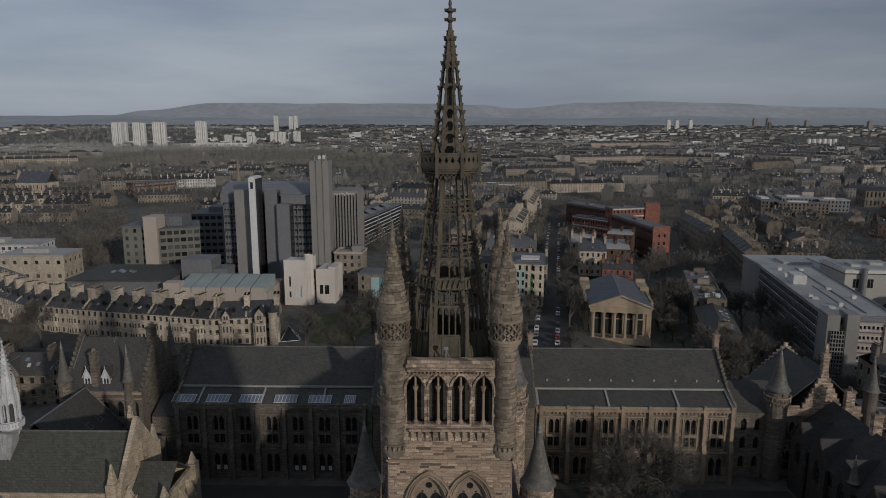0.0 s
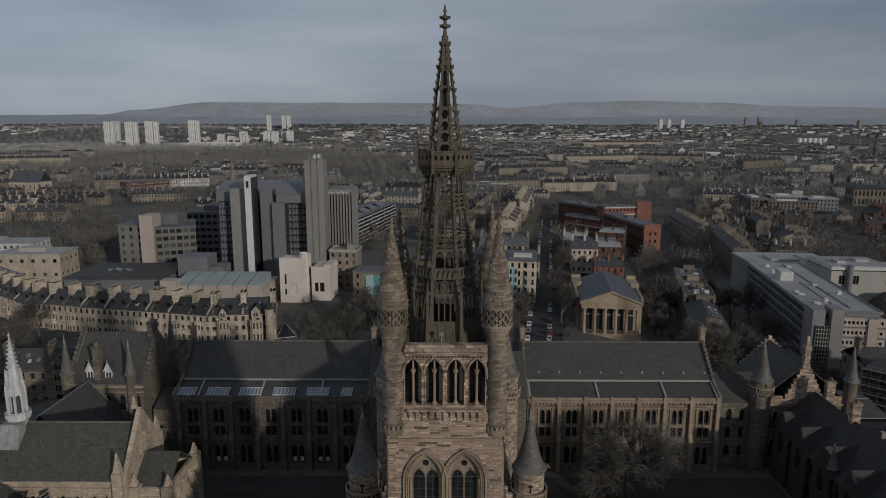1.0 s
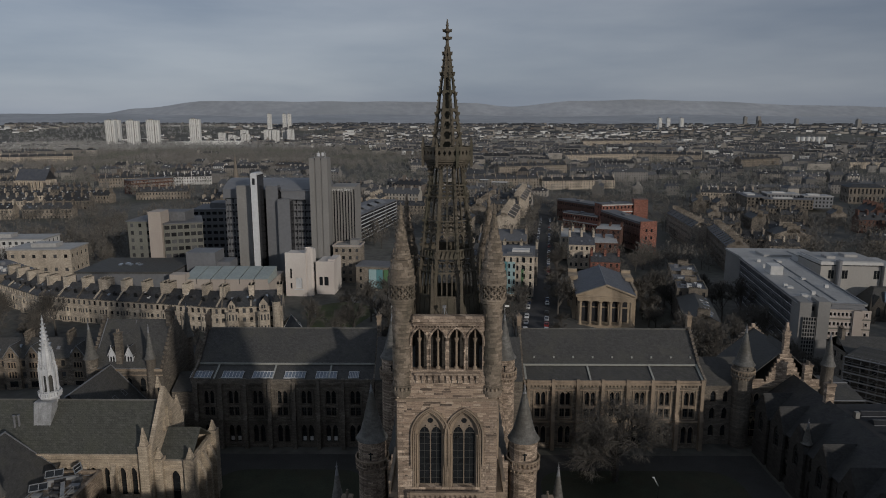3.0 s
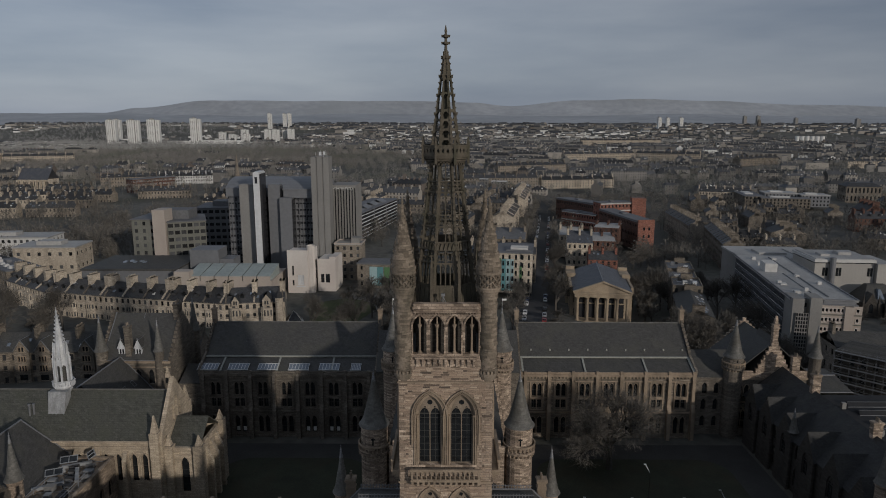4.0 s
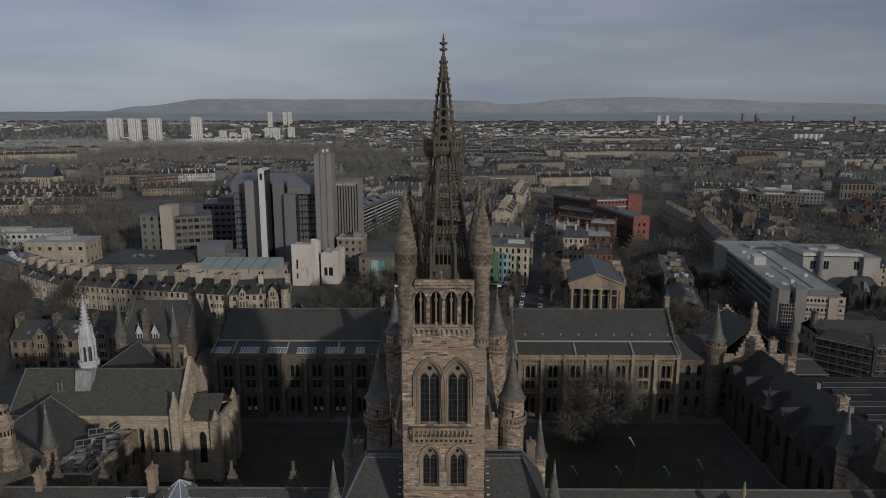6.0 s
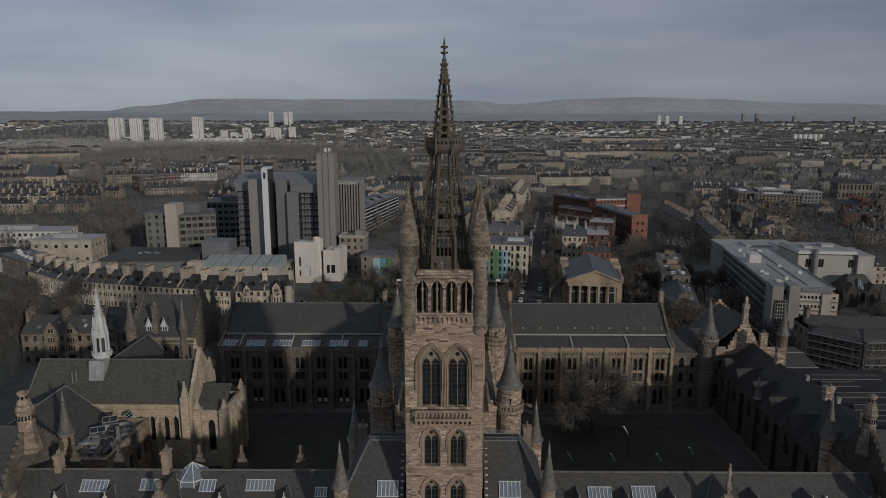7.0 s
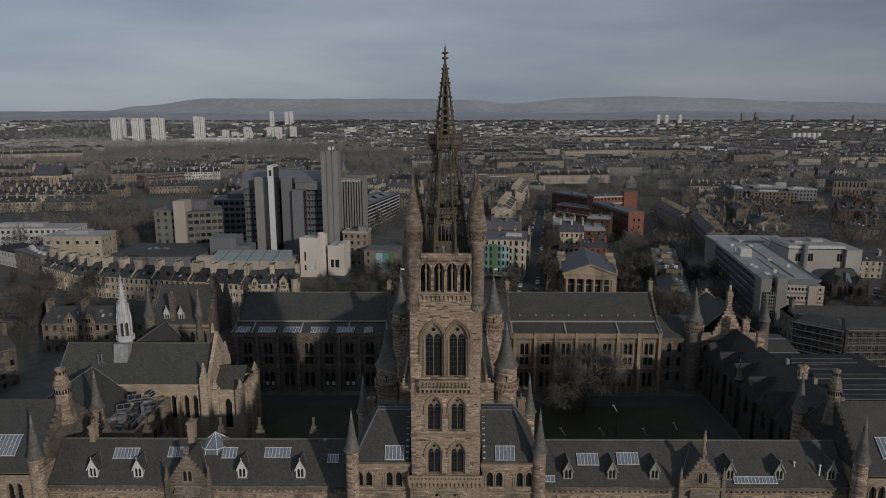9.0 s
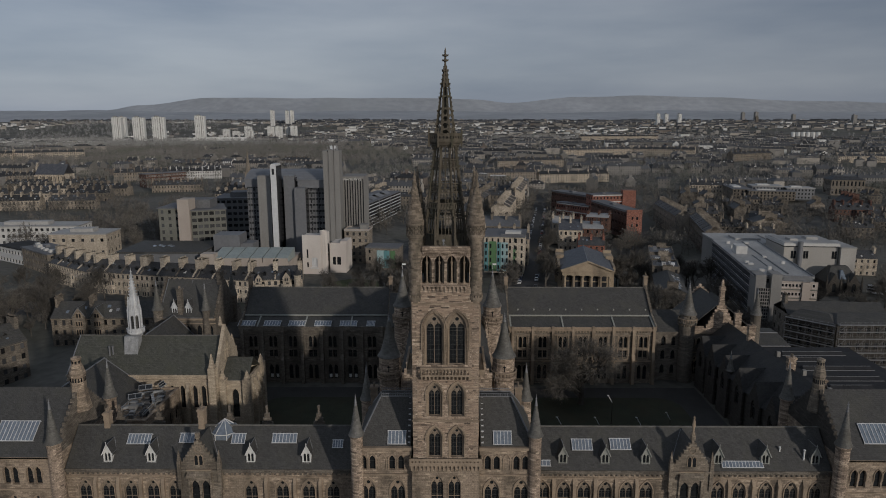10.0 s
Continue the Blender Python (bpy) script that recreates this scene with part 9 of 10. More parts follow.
def car(paint, label):
    t = place_thing("car", 0, 0, 0, 0, label, "car", "parked cars")
    b = Geo()
    prof = [(-2.1, 0.35), (2.1, 0.35), (2.15, 0.75), (1.35, 0.92), (0.7, 1.42), (-1.1, 1.46), (-1.9, 0.98), (-2.15, 0.9)]
    n = len(prof)
    vs = [(s * (0.86 if z < 1.2 else 0.66), y, z) for s in (-1, 1) for y, z in prof]
    b.add(vs, [tuple(range(n)), tuple(range(2 * n - 1, n - 1, -1))] + [(i, n + i, n + (i + 1) % n, (i + 1) % n) for i in range(n)])
    part("body", b, paint, t)
    w = Geo()
    w.add([(-0.7, 1.3, 0.98), (0.7, 1.3, 0.98), (0.62, 0.78, 1.4), (-0.62, 0.78, 1.4)], [(0, 1, 2, 3)])
    w.add([(-0.7, -1.82, 1.06), (0.7, -1.82, 1.06), (0.62, -1.2, 1.45), (-0.62, -1.2, 1.45)], [(3, 2, 1, 0)])
    for s in (-1, 1):
        w.add([(s * 0.84, 1.1, 0.95), (s * 0.84, -1.6, 0.98), (s * 0.7, -1.05, 1.38), (s * 0.7, 0.68, 1.35)], [(0, 1, 2, 3) if s < 0 else (3, 2, 1, 0)])
    part("window", w, GLASS, t)
    for sx in (-1, 1):
        for y in (-1.3, 1.3):
            k = Geo()
            k.m = pose(sx * 0.78, y, 0.32, 0, 90, 0)
            k.lathe(0, 0, [(0.32, -0.1), (0.32, 0.1)], 10)
            part("wheel", k, TYRE, t)
    return t


def park_cars():
    kinds = [car(p, n) for p, n in zip(CAR_PAINTS, ("silver car parked at the kerb", "black car parked at the kerb", "white car parked at the kerb", "dark blue car parked at the kerb", "dark red car parked at the kerb"))]
    rng = random.Random(8)
    spots = []
    for side in (-3.9, 3.9):
        y = 170
        while y < 520:
            if rng.random() < 0.72:
                spots.append((street_x(y) + side, y, -8.5))
            y += 6.2 + rng.random() * 3
    for y in range(246, 330, 7):
        if rng.random() < 0.7:
            spots.append((-24 + (y - 232) * 0.06 + 3.6, y, -4))
    for i, (x, y, a) in enumerate(spots):
        k = rng.choice([0, 0, 1, 1, 2, 2, 3, 4])
        z = ground_z(street_x(y), y) + 0.34 if x > 5 else ground_z(x, y) + 0.15
        m = pose(x, y, z, 0, 0, a + rng.choice([0, 180]))
        if kinds[k] is not None and i < 60 and k not in park_cars.used:
            kinds[k].matrix_basis = m
            park_cars.used.add(k)
        else:
            copy_thing(kinds[k], m)


park_cars.used = set()
park_cars()


def glazed_block():
    """A modern block beside the library: long pale bands between ribbons of glass."""
    t = place_thing("glazed_block", -57, 361, -1, 79, "modern block with pale bands between ribbons of glass", "building")
    L, D, h = 88, 20, 17.0
    w = Geo()
    w.box(0, L, 0.4, D, 0, h)
    part("core", w, DARK_PANEL, t)
    for k in range(7):
        b = Geo()
        z = 0.4 + k * 2.45
        b.box(-0.25, L, 0.1, D + 0.2, z, z + 0.55)
        part("floor_band", b, LIGHT_SLAB, t)
    for x in (-0.1, 29, 58, L - 0.4):
        b = Geo()
        b.box(x - 0.3, x + 0.3, 0.05, 0.5, 0, h)
        part("pier", b, RED_BRICK if x < 0 else METAL, t)
    r = Geo()
    r.box(-0.5, L + 0.3, -0.2, D + 0.5, h, h + 0.5)
    part("roof", r, ROOF_FELT, t)
    for x in (6, 22, 40, 58):
        u = Geo()
        u.gable(x, x + 11, 3, 12, h + 0.5, h + 2.6, "x", 0.2, 0.2)
        u.box(x + 0.2, x + 10.8, 3.2, 11.8, h + 0.5, h + 0.9)
        part("roof_ridge", u, METAL, t)


def modern_school():
    t = place_thing("modern_school", 304, 580, -7, -10, "modern school of low blocks with white flat roofs", "school")
    for x, y, L, D, h, mm in ((0, 0, 44, 14, 9, PLAIN_STONE), (8, 20, 30, 22, 12, METAL), (40, 14, 26, 20, 11, METAL), (-14, 6, 18, 50, 10, STONE_GREY)):
        w, g = Geo(), Geo()
        block(w, g, L, D, 0, h, max(4, int(L / 3.2)), 3, 1.5, 1.9, 5, pose(x, y, 0))
        part("wall", w, mm, t)
        part("window_glass", g, GLASS, t)["kind"] = "stuff"
        r = Geo()
        r.box(x - 0.5, x + L + 0.5, y - 0.5, y + D + 0.5, h, h + 0.6)
        part("roof", r, ROOF_PALE if mm is METAL else ROOF_FELT, t)
        r = Geo()
        r.box(x + L * 0.2, x + L * 0.6, y + D * 0.3, y + D * 0.7, h + 0.6, h + 1.8)
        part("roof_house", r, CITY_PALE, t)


def roof_court(x, y, turn):
    """A stone row behind parapets: flat felt roofs at two heights crowded with hatches, pipes and dishes."""
    t = place_thing("parapet_row", x, y, -9.5, turn, "brown stone row with parapets and cluttered felt roofs", "building")
    rng = random.Random(4)
    for x0, L, h in ((0, 17, 14.0), (17.05, 20, 12.8), (37.1, 19, 13.6)):
        w, g = Geo(), Geo()
        block(w, g, L, 12.5, 0, h, round(L / 2.8), 4, 1.2, 1.9, 4, pose(x0, 0, 0))
        for ya in (0.0, 12.1):
            w.box(x0, x0 + L, ya, ya + 0.4, h, h + 0.8)
        for xa in (x0, x0 + L - 0.4):
            w.box(xa, xa + 0.4, 0.4, 12.1, h, h + 0.8)
        part("wall", w, PLAIN_STONE, t)
        part("window_glass", g, PANE, t)["kind"] = "stuff"
        r = Geo()
        r.box(x0 + 0.4, x0 + L - 0.4, 0.4, 12.1, h - 0.3, h + 0.05)
        part("roof", r, ROOF_FELT, t)
        c = Geo()
        stack(c, x0 + L - 1.2, 3, 8, h, h + 2.6, 1.2, 5)
        part("chimney", c, PLAIN_STONE, t)
        for i in range(7):
            u = Geo()
            ux, uy, a, b, c2 = x0 + rng.uniform(2, L - 3), rng.uniform(2, 10), rng.uniform(0.4, 1.3), rng.uniform(0.4, 1.0), rng.uniform(0.5, 1.6)
            if i % 3 == 2:
                u.lathe(ux, uy, [(0.12, h), (0.1, h + 1.2), (0.75, h + 1.5), (0.7, h + 1.55), (0.05, h + 1.3)], 10)
            else:
                u.box(ux - a, ux + a, uy - b, uy + b, h, h + c2)
            part("roof_unit", u, (CITY_PALE, METAL, LIGHT_SLAB, DARK_FELT)[i % 4], t)


def near_terraces():
    """The terraces within a few streets, each its own building."""
    stones = (PLAIN_STONE, BLOND, PLAIN_STONE, STONE_GREY)
    lab = {CITY_PALE: "pale rendered terrace with slate roof and chimney stacks", DULL_BRICK: "brown brick building with slate roof and chimneys", PLAIN_STONE: "brown sandstone tenement with slate roof and chimney stacks", BLOND: "blond sandstone tenement with slate roof and chimney stacks", STONE_GREY: "dark grey stone tenement with slate roof and chimney stacks"}

    def put(x, y, turn, L, D=12.0, h=12.5, storeys=4, stone=PLAIN_STONE, **k):
        tenement(x, y, turn, L, D, h, storeys, stone, lab.get(stone, "tenement with slate roof and chimney stacks"), **k)

    # east of the church: rows running north
    put(101.3, 174, 76, 35, 12.5, 10.5, 3, STONE_GREY, base=-9, roof=2.6, roof_mat=SLATE, house=40, lit=1.3)
    roof_court(109.8, 209.5, 76)
    put(181, 397, 85, 76, 11, 15, 4, PLAIN_STONE, base=-12, house=6, lit=2, roof_mat=ROOF_FELT)
    put(176, 321, 78, 74, 12, 15, 4, PLAIN_STONE, base=-12, house=6, lit=2, roof_mat=ROOF_FELT)
    # stone church house, brick hall north of the portico church
    put(66, 296, -8, 14, 20, 12, 3, BLOND, base=-3, roof=5, roof_mat=BLUE_SLATE)
    put(82, 310, -8, 14, 31, 10.5, 3, DULL_BRICK, base=-3, roof=1.6, roof_mat=ROOF_PALE)
    put(97, 371, -20, 16, 22, 9, 3, DULL_BRICK, base=-3, roof=1.2, roof_mat=ROOF_PALE)
    put(74, 276, -8, 15, 11, 6.5, 2, RED_BRICK, base=-3, roof=3.5)
    put(66, 322, -8, 14, 24, 12, 3, BLOND, base=-3, roof=3, roof_mat=ROOF_PALE)
    # rows on both sides of the straight street
    put(10, 246, -8, 32, 16, 14, 4, BLOND, base=-1, roof=4)
    put(16, 292, -8, 26, 28, 13, 4, PLAIN_STONE, base=-1, roof=4, roof_mat=ROOF_FELT)
    put(43, 376, 80, 62, 13, 13, 4, BLOND, base=-1)
    put(62, 480, 80, 90, 13, 13, 4, BLOND, base=-1)
    put(8, 350, 78, 50, 12, 12, 4, PLAIN_STONE, base=-1)
    put(28, 440, 78, 80, 12, 12, 4, PLAIN_STONE, base=-1)
    # beside the library
    glazed_block()
    modern_school()
    rng = random.Random(21)
    # houses and villas east of the long rows
    for x, y, turn, L, D, h, st, stone, rf, dm in ((200, 387, -8, 16, 13, 9.5, 3, PLAIN_STONE, 4.2, 3), (213, 372, -8, 19, 11, 7.5, 2, BLOND, 3.6, 0), (257, 405, 80, 20, 24, 9, 3, PLAIN_STONE, 4.5, 0), (240, 432, -8, 26, 12, 10, 3, STONE_GREY, 4, 0), (292, 392, -8, 22, 12, 8, 3, STONE_GREY, 4, 2), (324, 420, -8, 18, 12, 8, 3, PLAIN_STONE, 4, 0), (265, 640, -12, 52, 13, 12, 3, BLOND, 4, 0), (330, 470, -8, 30, 14, 11, 3, DULL_BRICK, 5, 4), (372, 500, 82, 26, 15, 12, 3, DULL_BRICK, 6, 0)):
        put(x, y, turn, L, D, h, st, stone, roof=rf, dormers=dm, house=8)
    # mostly grey stone: the cloud shade over the east is put into the colour
    for v in range(430, 660, 29):
        u = 150 + rng.uniform(0, 14)
        while u < 470:
            x, y = city_xy(u, v + rng.uniform(-7, 7))
            L = rng.choice((11, 14, 18, 24))
            taken = 70 < x < 172 and y < 530 or 285 < x < 390 and 545 < y < 650 or 190 < x < 345 and y < 478 or 255 < x < 330 and 625 < y < 660 or 355 < x < 400 and 480 < y < 540 or 405 < x < 470 and 615 < y < 670
            if not taken and rng.random() < 0.7:
                put(x, y, -8.5 + rng.choice((0, 0, 0, 90)) + rng.uniform(-5, 5), L, rng.choice((10, 12)), rng.choice((6.5, 8.5, 10)), rng.choice((2, 3)), rng.choice((PLAIN_STONE, STONE_GREY, STONE_GREY)), roof=rng.choice((3.4, 4.2)), dormers=rng.choice((0, 0, 2)), house=9, lit=9)
            u += L + rng.choice((2, 5, 12, 20))
    # terraces of low gabled houses west of the library
    for x, y, turn, L, h, stone in ((-424, 552, 14, 46, 8, BLOND), (-376, 572, -6, 52, 7.5, PLAIN_STONE), (-392, 450, 10, 46, 8.5, BLOND), (-342, 462, 8, 38, 7.5, PLAIN_STONE), (-452, 505, 14, 42, 8, PLAIN_STONE), (-404, 512, 10, 38, 8, BLOND), (-360, 520, 6, 40, 7.5, PLAIN_STONE), (-312, 596, 14, 50, 7.5, PLAIN_STONE), (-474, 606, 8, 44, 8, PLAIN_STONE), (-420, 620, 10, 44, 7.5, STONE_GREY)):
        put(x, y, turn, L, 11, h, 2, stone, roof=4.4, house=7.5, lit=5)
    put(-413, 719, 20, 62, 12, 11, 3, PLAIN_STONE, house=8, low=0)
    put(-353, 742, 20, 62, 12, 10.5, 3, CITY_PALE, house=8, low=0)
    put(-560, 700, 8, 70, 12, 9, 3, PLAIN_STONE, house=8)
    # long blond terraces on the rise to the north and west
    for x, y, turn, L, h, stone in ((71, 902, 21, 112, 12, PLAIN_STONE), (205, 1128, 20, 146, 14, BLOND), (344, 1180, -26, 112, 14, BLOND), (478, 1043, 31, 104, 12, PLAIN_STONE), (-860, 1050, 9, 100, 14, BLOND), (-758, 1066, 24, 108, 14, BLOND), (354, 1752, 11, 230, 15, BLOND), (636, 1010, 6, 120, 11, BLOND), (17, 728, 9, 92, 11, PLAIN_STONE), (112, 742, 9, 92, 11, BLOND)):
        put(x, y, turn, L, 13, h, 4, stone, roof=3.6, house=13, bay=3.4, lit=30)
    # rows across, behind the library and the red school
    for v, u0, u1 in ((398, -200, -45), (440, -260, -20), (478, -290, 0), (516, -300, -20), (494, 60, 160)):
        u = u0
        while u < u1 - 20:
            L = rng.choice((22, 26, 34, 44))
            L = min(L, u1 - u)
            x, y = city_xy(u, v + rng.uniform(-5, 5))
            nearest = abs(x + L / 2 - street_x(y))
            in_school = 70 < x + L / 2 < 165 and 360 < y < 528 or -285 < x + L / 2 < -160 and y < 385 or -90 < x + L / 2 < 4 and y < 458
            if rng.random() < 0.8 and nearest > L / 2 + 12 and not in_school:
                if rng.random() < 0.3:
                    put(x + 12, y - 8, 82 + rng.uniform(-4, 4), min(L, 34), 12, rng.choice((8, 10, 11)), 3, rng.choice(stones), roof=rng.choice((3.2, 3.8)), dormers=rng.choice((0, 0, 4)))
                else:
                    put(x, y, -8.5 + rng.uniform(-4, 4), L, rng.choice((11, 12.5)), rng.choice((8, 9, 11)), 3, rng.choice(stones), roof=rng.choice((3.2, 3.8, 4.4)), dormers=rng.choice((0, 0, 5)))
            u += L + rng.choice((1.5, 6, 14, 20))


near_terraces()

CITY_BROWN = mat("far_brown_stone", (0.17, 0.163, 0.153), 0.9, vary=0.2, scale=0.02, fine=0.5, bump=0.0, island=0.35)
CITY_TAN = mat("far_tan_stone", (0.27, 0.25, 0.222), 0.9, vary=0.2, scale=0.02, fine=0.5, bump=0.0, island=0.3)
CITY_BRICK = mat("far_red_stone", (0.135, 0.115, 0.1), 0.9, vary=0.2, scale=0.01, fine=0.2, bump=0.0)
CITY_ROOF = mat("far_slate", (0.06, 0.062, 0.066), 0.65, vary=0.4, scale=0.04, fine=0.5, bump=0.0, island=0.55)
CITY_WHITE = mat("far_pale_stucco", (0.6, 0.6, 0.58), 0.85, vary=0.15, scale=0.01, fine=0.2, bump=0.0)
CITY_GLASS = mat("far_window_glass", (0.06, 0.062, 0.066), 0.3, vary=0.3, scale=0.05, fine=0.5, bump=0.0, island=0.7)
CITY = (CITY_BROWN, CITY_TAN, CITY_BRICK, CITY_ROOF, CITY_WHITE, CITY_GLASS)


# pale estates far off: middle, number of houses, half width and half depth
ESTATES = ((250, 2250, 330, 460, 150), (-640, 2100, 130, 420, 160), (1000, 2450, 90, 300, 90), (-1050, 1330, 60, 200, 80), (620, 1750, 80, 420, 60), (-300, 2600, 150, 600, 250), (1500, 2700, 110, 700, 250), (-1330, 1860, 110, 130, 130), (-1010, 1640, 60, 110, 60), (-1750, 2500, 90, 230, 160))


def woods_at(x, y):
    """How wooded the land is, 0 to 1: parks and river banks with soft edges."""
    k = 0.0
    for cx, cy, rx, ry in ((-230, 330, 70, 60), (-700, 1100, 380, 250), (-250, 1180, 260, 200), (-1300, 1500, 500, 380), (420, 1950, 420, 160), (150, 620, 60, 60), (560, 640, 110, 70), (330, 800, 120, 60), (900, 1150, 160, 80), (-1100, 850, 300, 140), (-120, 760, 100, 60), (-1300, 2300, 800, 750), (-560, 1470, 430, 190), (-900, 1800, 420, 260)):
        d = ((x - cx) / rx) ** 2 + ((y - cy) / ry) ** 2
        k = max(k, 1 - d)
    return k + 0.35 * noise.noise(Vector((x * 0.004, y * 0.004, 3.3)))


def far_city():
    rng = random.Random(33)
    g = Geo()

    def house(x, y, turn, L, D, h, roof, kind, windows, chim):
        z = ground_z(x, y) - 1
        m = pose(x, y, z, 0, 0, turn)
        g.m = m
        q = rng.choice((0, 0, 0.25, 0.45)) * D if roof > 0.5 else 0      # how far the hips draw the ridge in
        g.slot = kind
        end = [(1, 2, 6, 9, 5), (3, 0, 4, 8, 7)] if q == 0 else [(1, 2, 6, 5), (3, 0, 4, 7)]
        g.add([(-L / 2, -D / 2, 0), (L / 2, -D / 2, 0), (L / 2, D / 2, 0), (-L / 2, D / 2, 0), (-L / 2, -D / 2, h), (L / 2, -D / 2, h), (L / 2, D / 2, h), (-L / 2, D / 2, h), (-L / 2, 0, h + roof), (L / 2, 0, h + roof)],
              [(0, 1, 5, 4), (2, 3, 7, 6)] + end)
        # far flat roofs take wall tones: haze's low contrast put into the colour
        g.slot = 3 if roof > 0.5 else rng.choice((3, 3, 4) if v < 2400 else (3, 0, 1))
        o = 0.4
        ridge_end = L / 2 - q
        g.add([(-L / 2, -D / 2 - o, h - 0.2), (L / 2, -D / 2 - o, h - 0.2), (ridge_end, 0, h + roof + 0.1), (-ridge_end, 0, h + roof + 0.1), (L / 2, D / 2 + o, h - 0.2), (-L / 2, D / 2 + o, h - 0.2)],
              [(0, 1, 2, 3), (3, 2, 4, 5)] + ([(1, 4, 2), (5, 0, 3)] if q else []))
        if v < 1800 and rng.random() < 0.55 and roof > 0.5:
            # small white boxes stand for skylights and for glints on the roofs
            g.slot = 4
            for i in range(rng.choice((1, 2, 3))):
                sx = rng.uniform(-L / 2 + 2, L / 2 - 2)
                k = rng.uniform(0.25, 0.6)
                sy, sz = -D / 2 * (1 - k), h + roof * k
                g.box(sx - 0.7, sx + 0.7, sy - 0.5, sy + 0.8, sz - 0.2, sz + 0.6)
        if chim and roof > 0.5:
            g.slot = kind if kind != 4 else 0
            for i in range(chim + 1):
                cx = (-L / 2 + 0.6 + (L - 1.2) * i / chim) * (1 - 1.6 * q / L)
                g.box(cx - 0.55, cx + 0.55, -1.8, 1.8, h + roof * 0.4, h + roof + 1.8)
        if windows:
            g.slot = 5
            n, s = max(2, int(L / 3.2)), max(2, int(h / 3.2))
            for i in range(n):
                for k in range(s):
                    wx, wz = -L / 2 + L * (i + 0.5) / n, h * (k + 0.35) / s
                    g.add([(wx - 0.6, -D / 2 - 0.04, wz), (wx + 0.6, -D / 2 - 0.04, wz), (wx + 0.6, -D / 2 - 0.04, wz + 1.9), (wx - 0.6, -D / 2 - 0.04, wz + 1.9)], [(0, 1, 2, 3)])
        g.m = None

    # plots of the buildings that stand there already
    plots = ((-490, -255, 530, 780), (-565, -480, 690, 720), (270, 405, 540, 665), (-880, -640, 1030, 1130), (60, 190, 890, 965), (195, 460, 1115, 1200), (470, 580, 1035, 1115), (345, 590, 1745, 1815), (630, 765, 1000, 1035), (10, 210, 715, 775), (140, 475, 420, 680))
    v = 540.0
    while v < 3250:
        half = (v + 130) * 0.70 + 60
        u = -half - v * 0.15
        while u < half - v * 0.15:
            L = rng.choice((12, 16, 20, 28, 36, 50)) if v < 1500 else rng.choice((10, 14, 18, 24, 32, 44))
            x, y = city_xy(u + L / 2, v + rng.uniform(-9, 9) + 14 * noise.noise(Vector((u * 0.004, v * 0.01, 0))))
            built = noise.noise(Vector((x * 0.003, y * 0.003, 9.1)))
            if woods_at(x, y) < 0.25 and built > -0.3 and not any(a - L / 2 < x < b + L / 2 and c - 8 < y < d + 4 for a, b, c, d in plots) and abs(x - street_x(y)) > (L / 2 + 10 if y < 640 else 0):
                r = rng.random()
                kind = rng.choices((0, 1, 2, 4), (52, 34, 8, 1 if v < 1200 else 9))[0]
                turn = -8.5 + rng.uniform(-11, 11) + 14 * noise.noise(Vector((x * 0.002, y * 0.002, 1.0)))
                if r < 0.26:
                    turn += 90
                flat = rng.random() < (0.06 if v < 1500 else 0.2)
                h = rng.choice((7, 9, 11, 13)) if v < 1500 else rng.choice((5, 6, 8, 10))
                house(x, y, turn, L * (0.62 if r < 0.26 else 1) - 2, rng.choice((10, 12, 14)), h, 0.2 if flat else rng.choice((3.4, 4.2, 5.0)), kind, v < 1050, max(1, int(L / 8)) if v < 2300 else 0)
            u += L + rng.choice((1, 4, 10, 22, 30))
        v += rng.choice((28, 33, 40)) * (1 + v / 4500)
    # small houses in pale estates far off
    for cx, cy, n, w, d in ESTATES:
        for i in range(n):
            house(cx + rng.uniform(-w, w), cy + rng.uniform(-d, d), rng.uniform(-30, 30), rng.uniform(9, 26), 8, rng.uniform(4.5, 7.5), rng.choice((0.2, 2.4)), rng.choices((4, 1, 0), (6, 3, 1))[0], False, 0)
    solo("city_houses", g, CITY, "far rows of sandstone tenements with slate roofs", "houses", "stuff")


far_city()


def tower_block(x, y, w, d, z1, label, mm=None, storeys=20, turn=0):
    z = ground_z(x, y) - 1
    t = place_thing("tower_block", x, y, z, turn, label, "tower block", "tower blocks on the skyline")
    h = z1 - z
    a = Geo()
    a.box(-w / 2, w * 0.12, -d / 2, d / 2, 0, h)
    a.box(w * 0.2, w / 2, -d / 2 + 1.5, d / 2 + 1.5, 0, h * 0.985)
    part("wall", a, mm or CITY_WHITE, t)
    b = Geo()
    b.box(w * 0.12, w * 0.2, -d / 2 + 2, d / 2, 0, h * 0.97)
    b.box(-w * 0.3, 0, -d / 4, d / 4, h, h + 3)
    part("core", b, CONCRETE, t)
    k = Geo()
    n = storeys
    for i in range(n):
        z0 = h * (i + 0.35) / n
        for cx in (-0.4, -0.22, -0.04, 0.34):
            yy = -d / 2 if cx < 0.12 else -d / 2 + 1.5
            k.box(w * cx - w * 0.05, w * cx + w * 0.05, yy - 0.06, yy + 0.1, z0, z0 + h / n * 0.45)
    q = part("window_glass", k, CONCRETE, t)
    q["kind"] = "stuff"


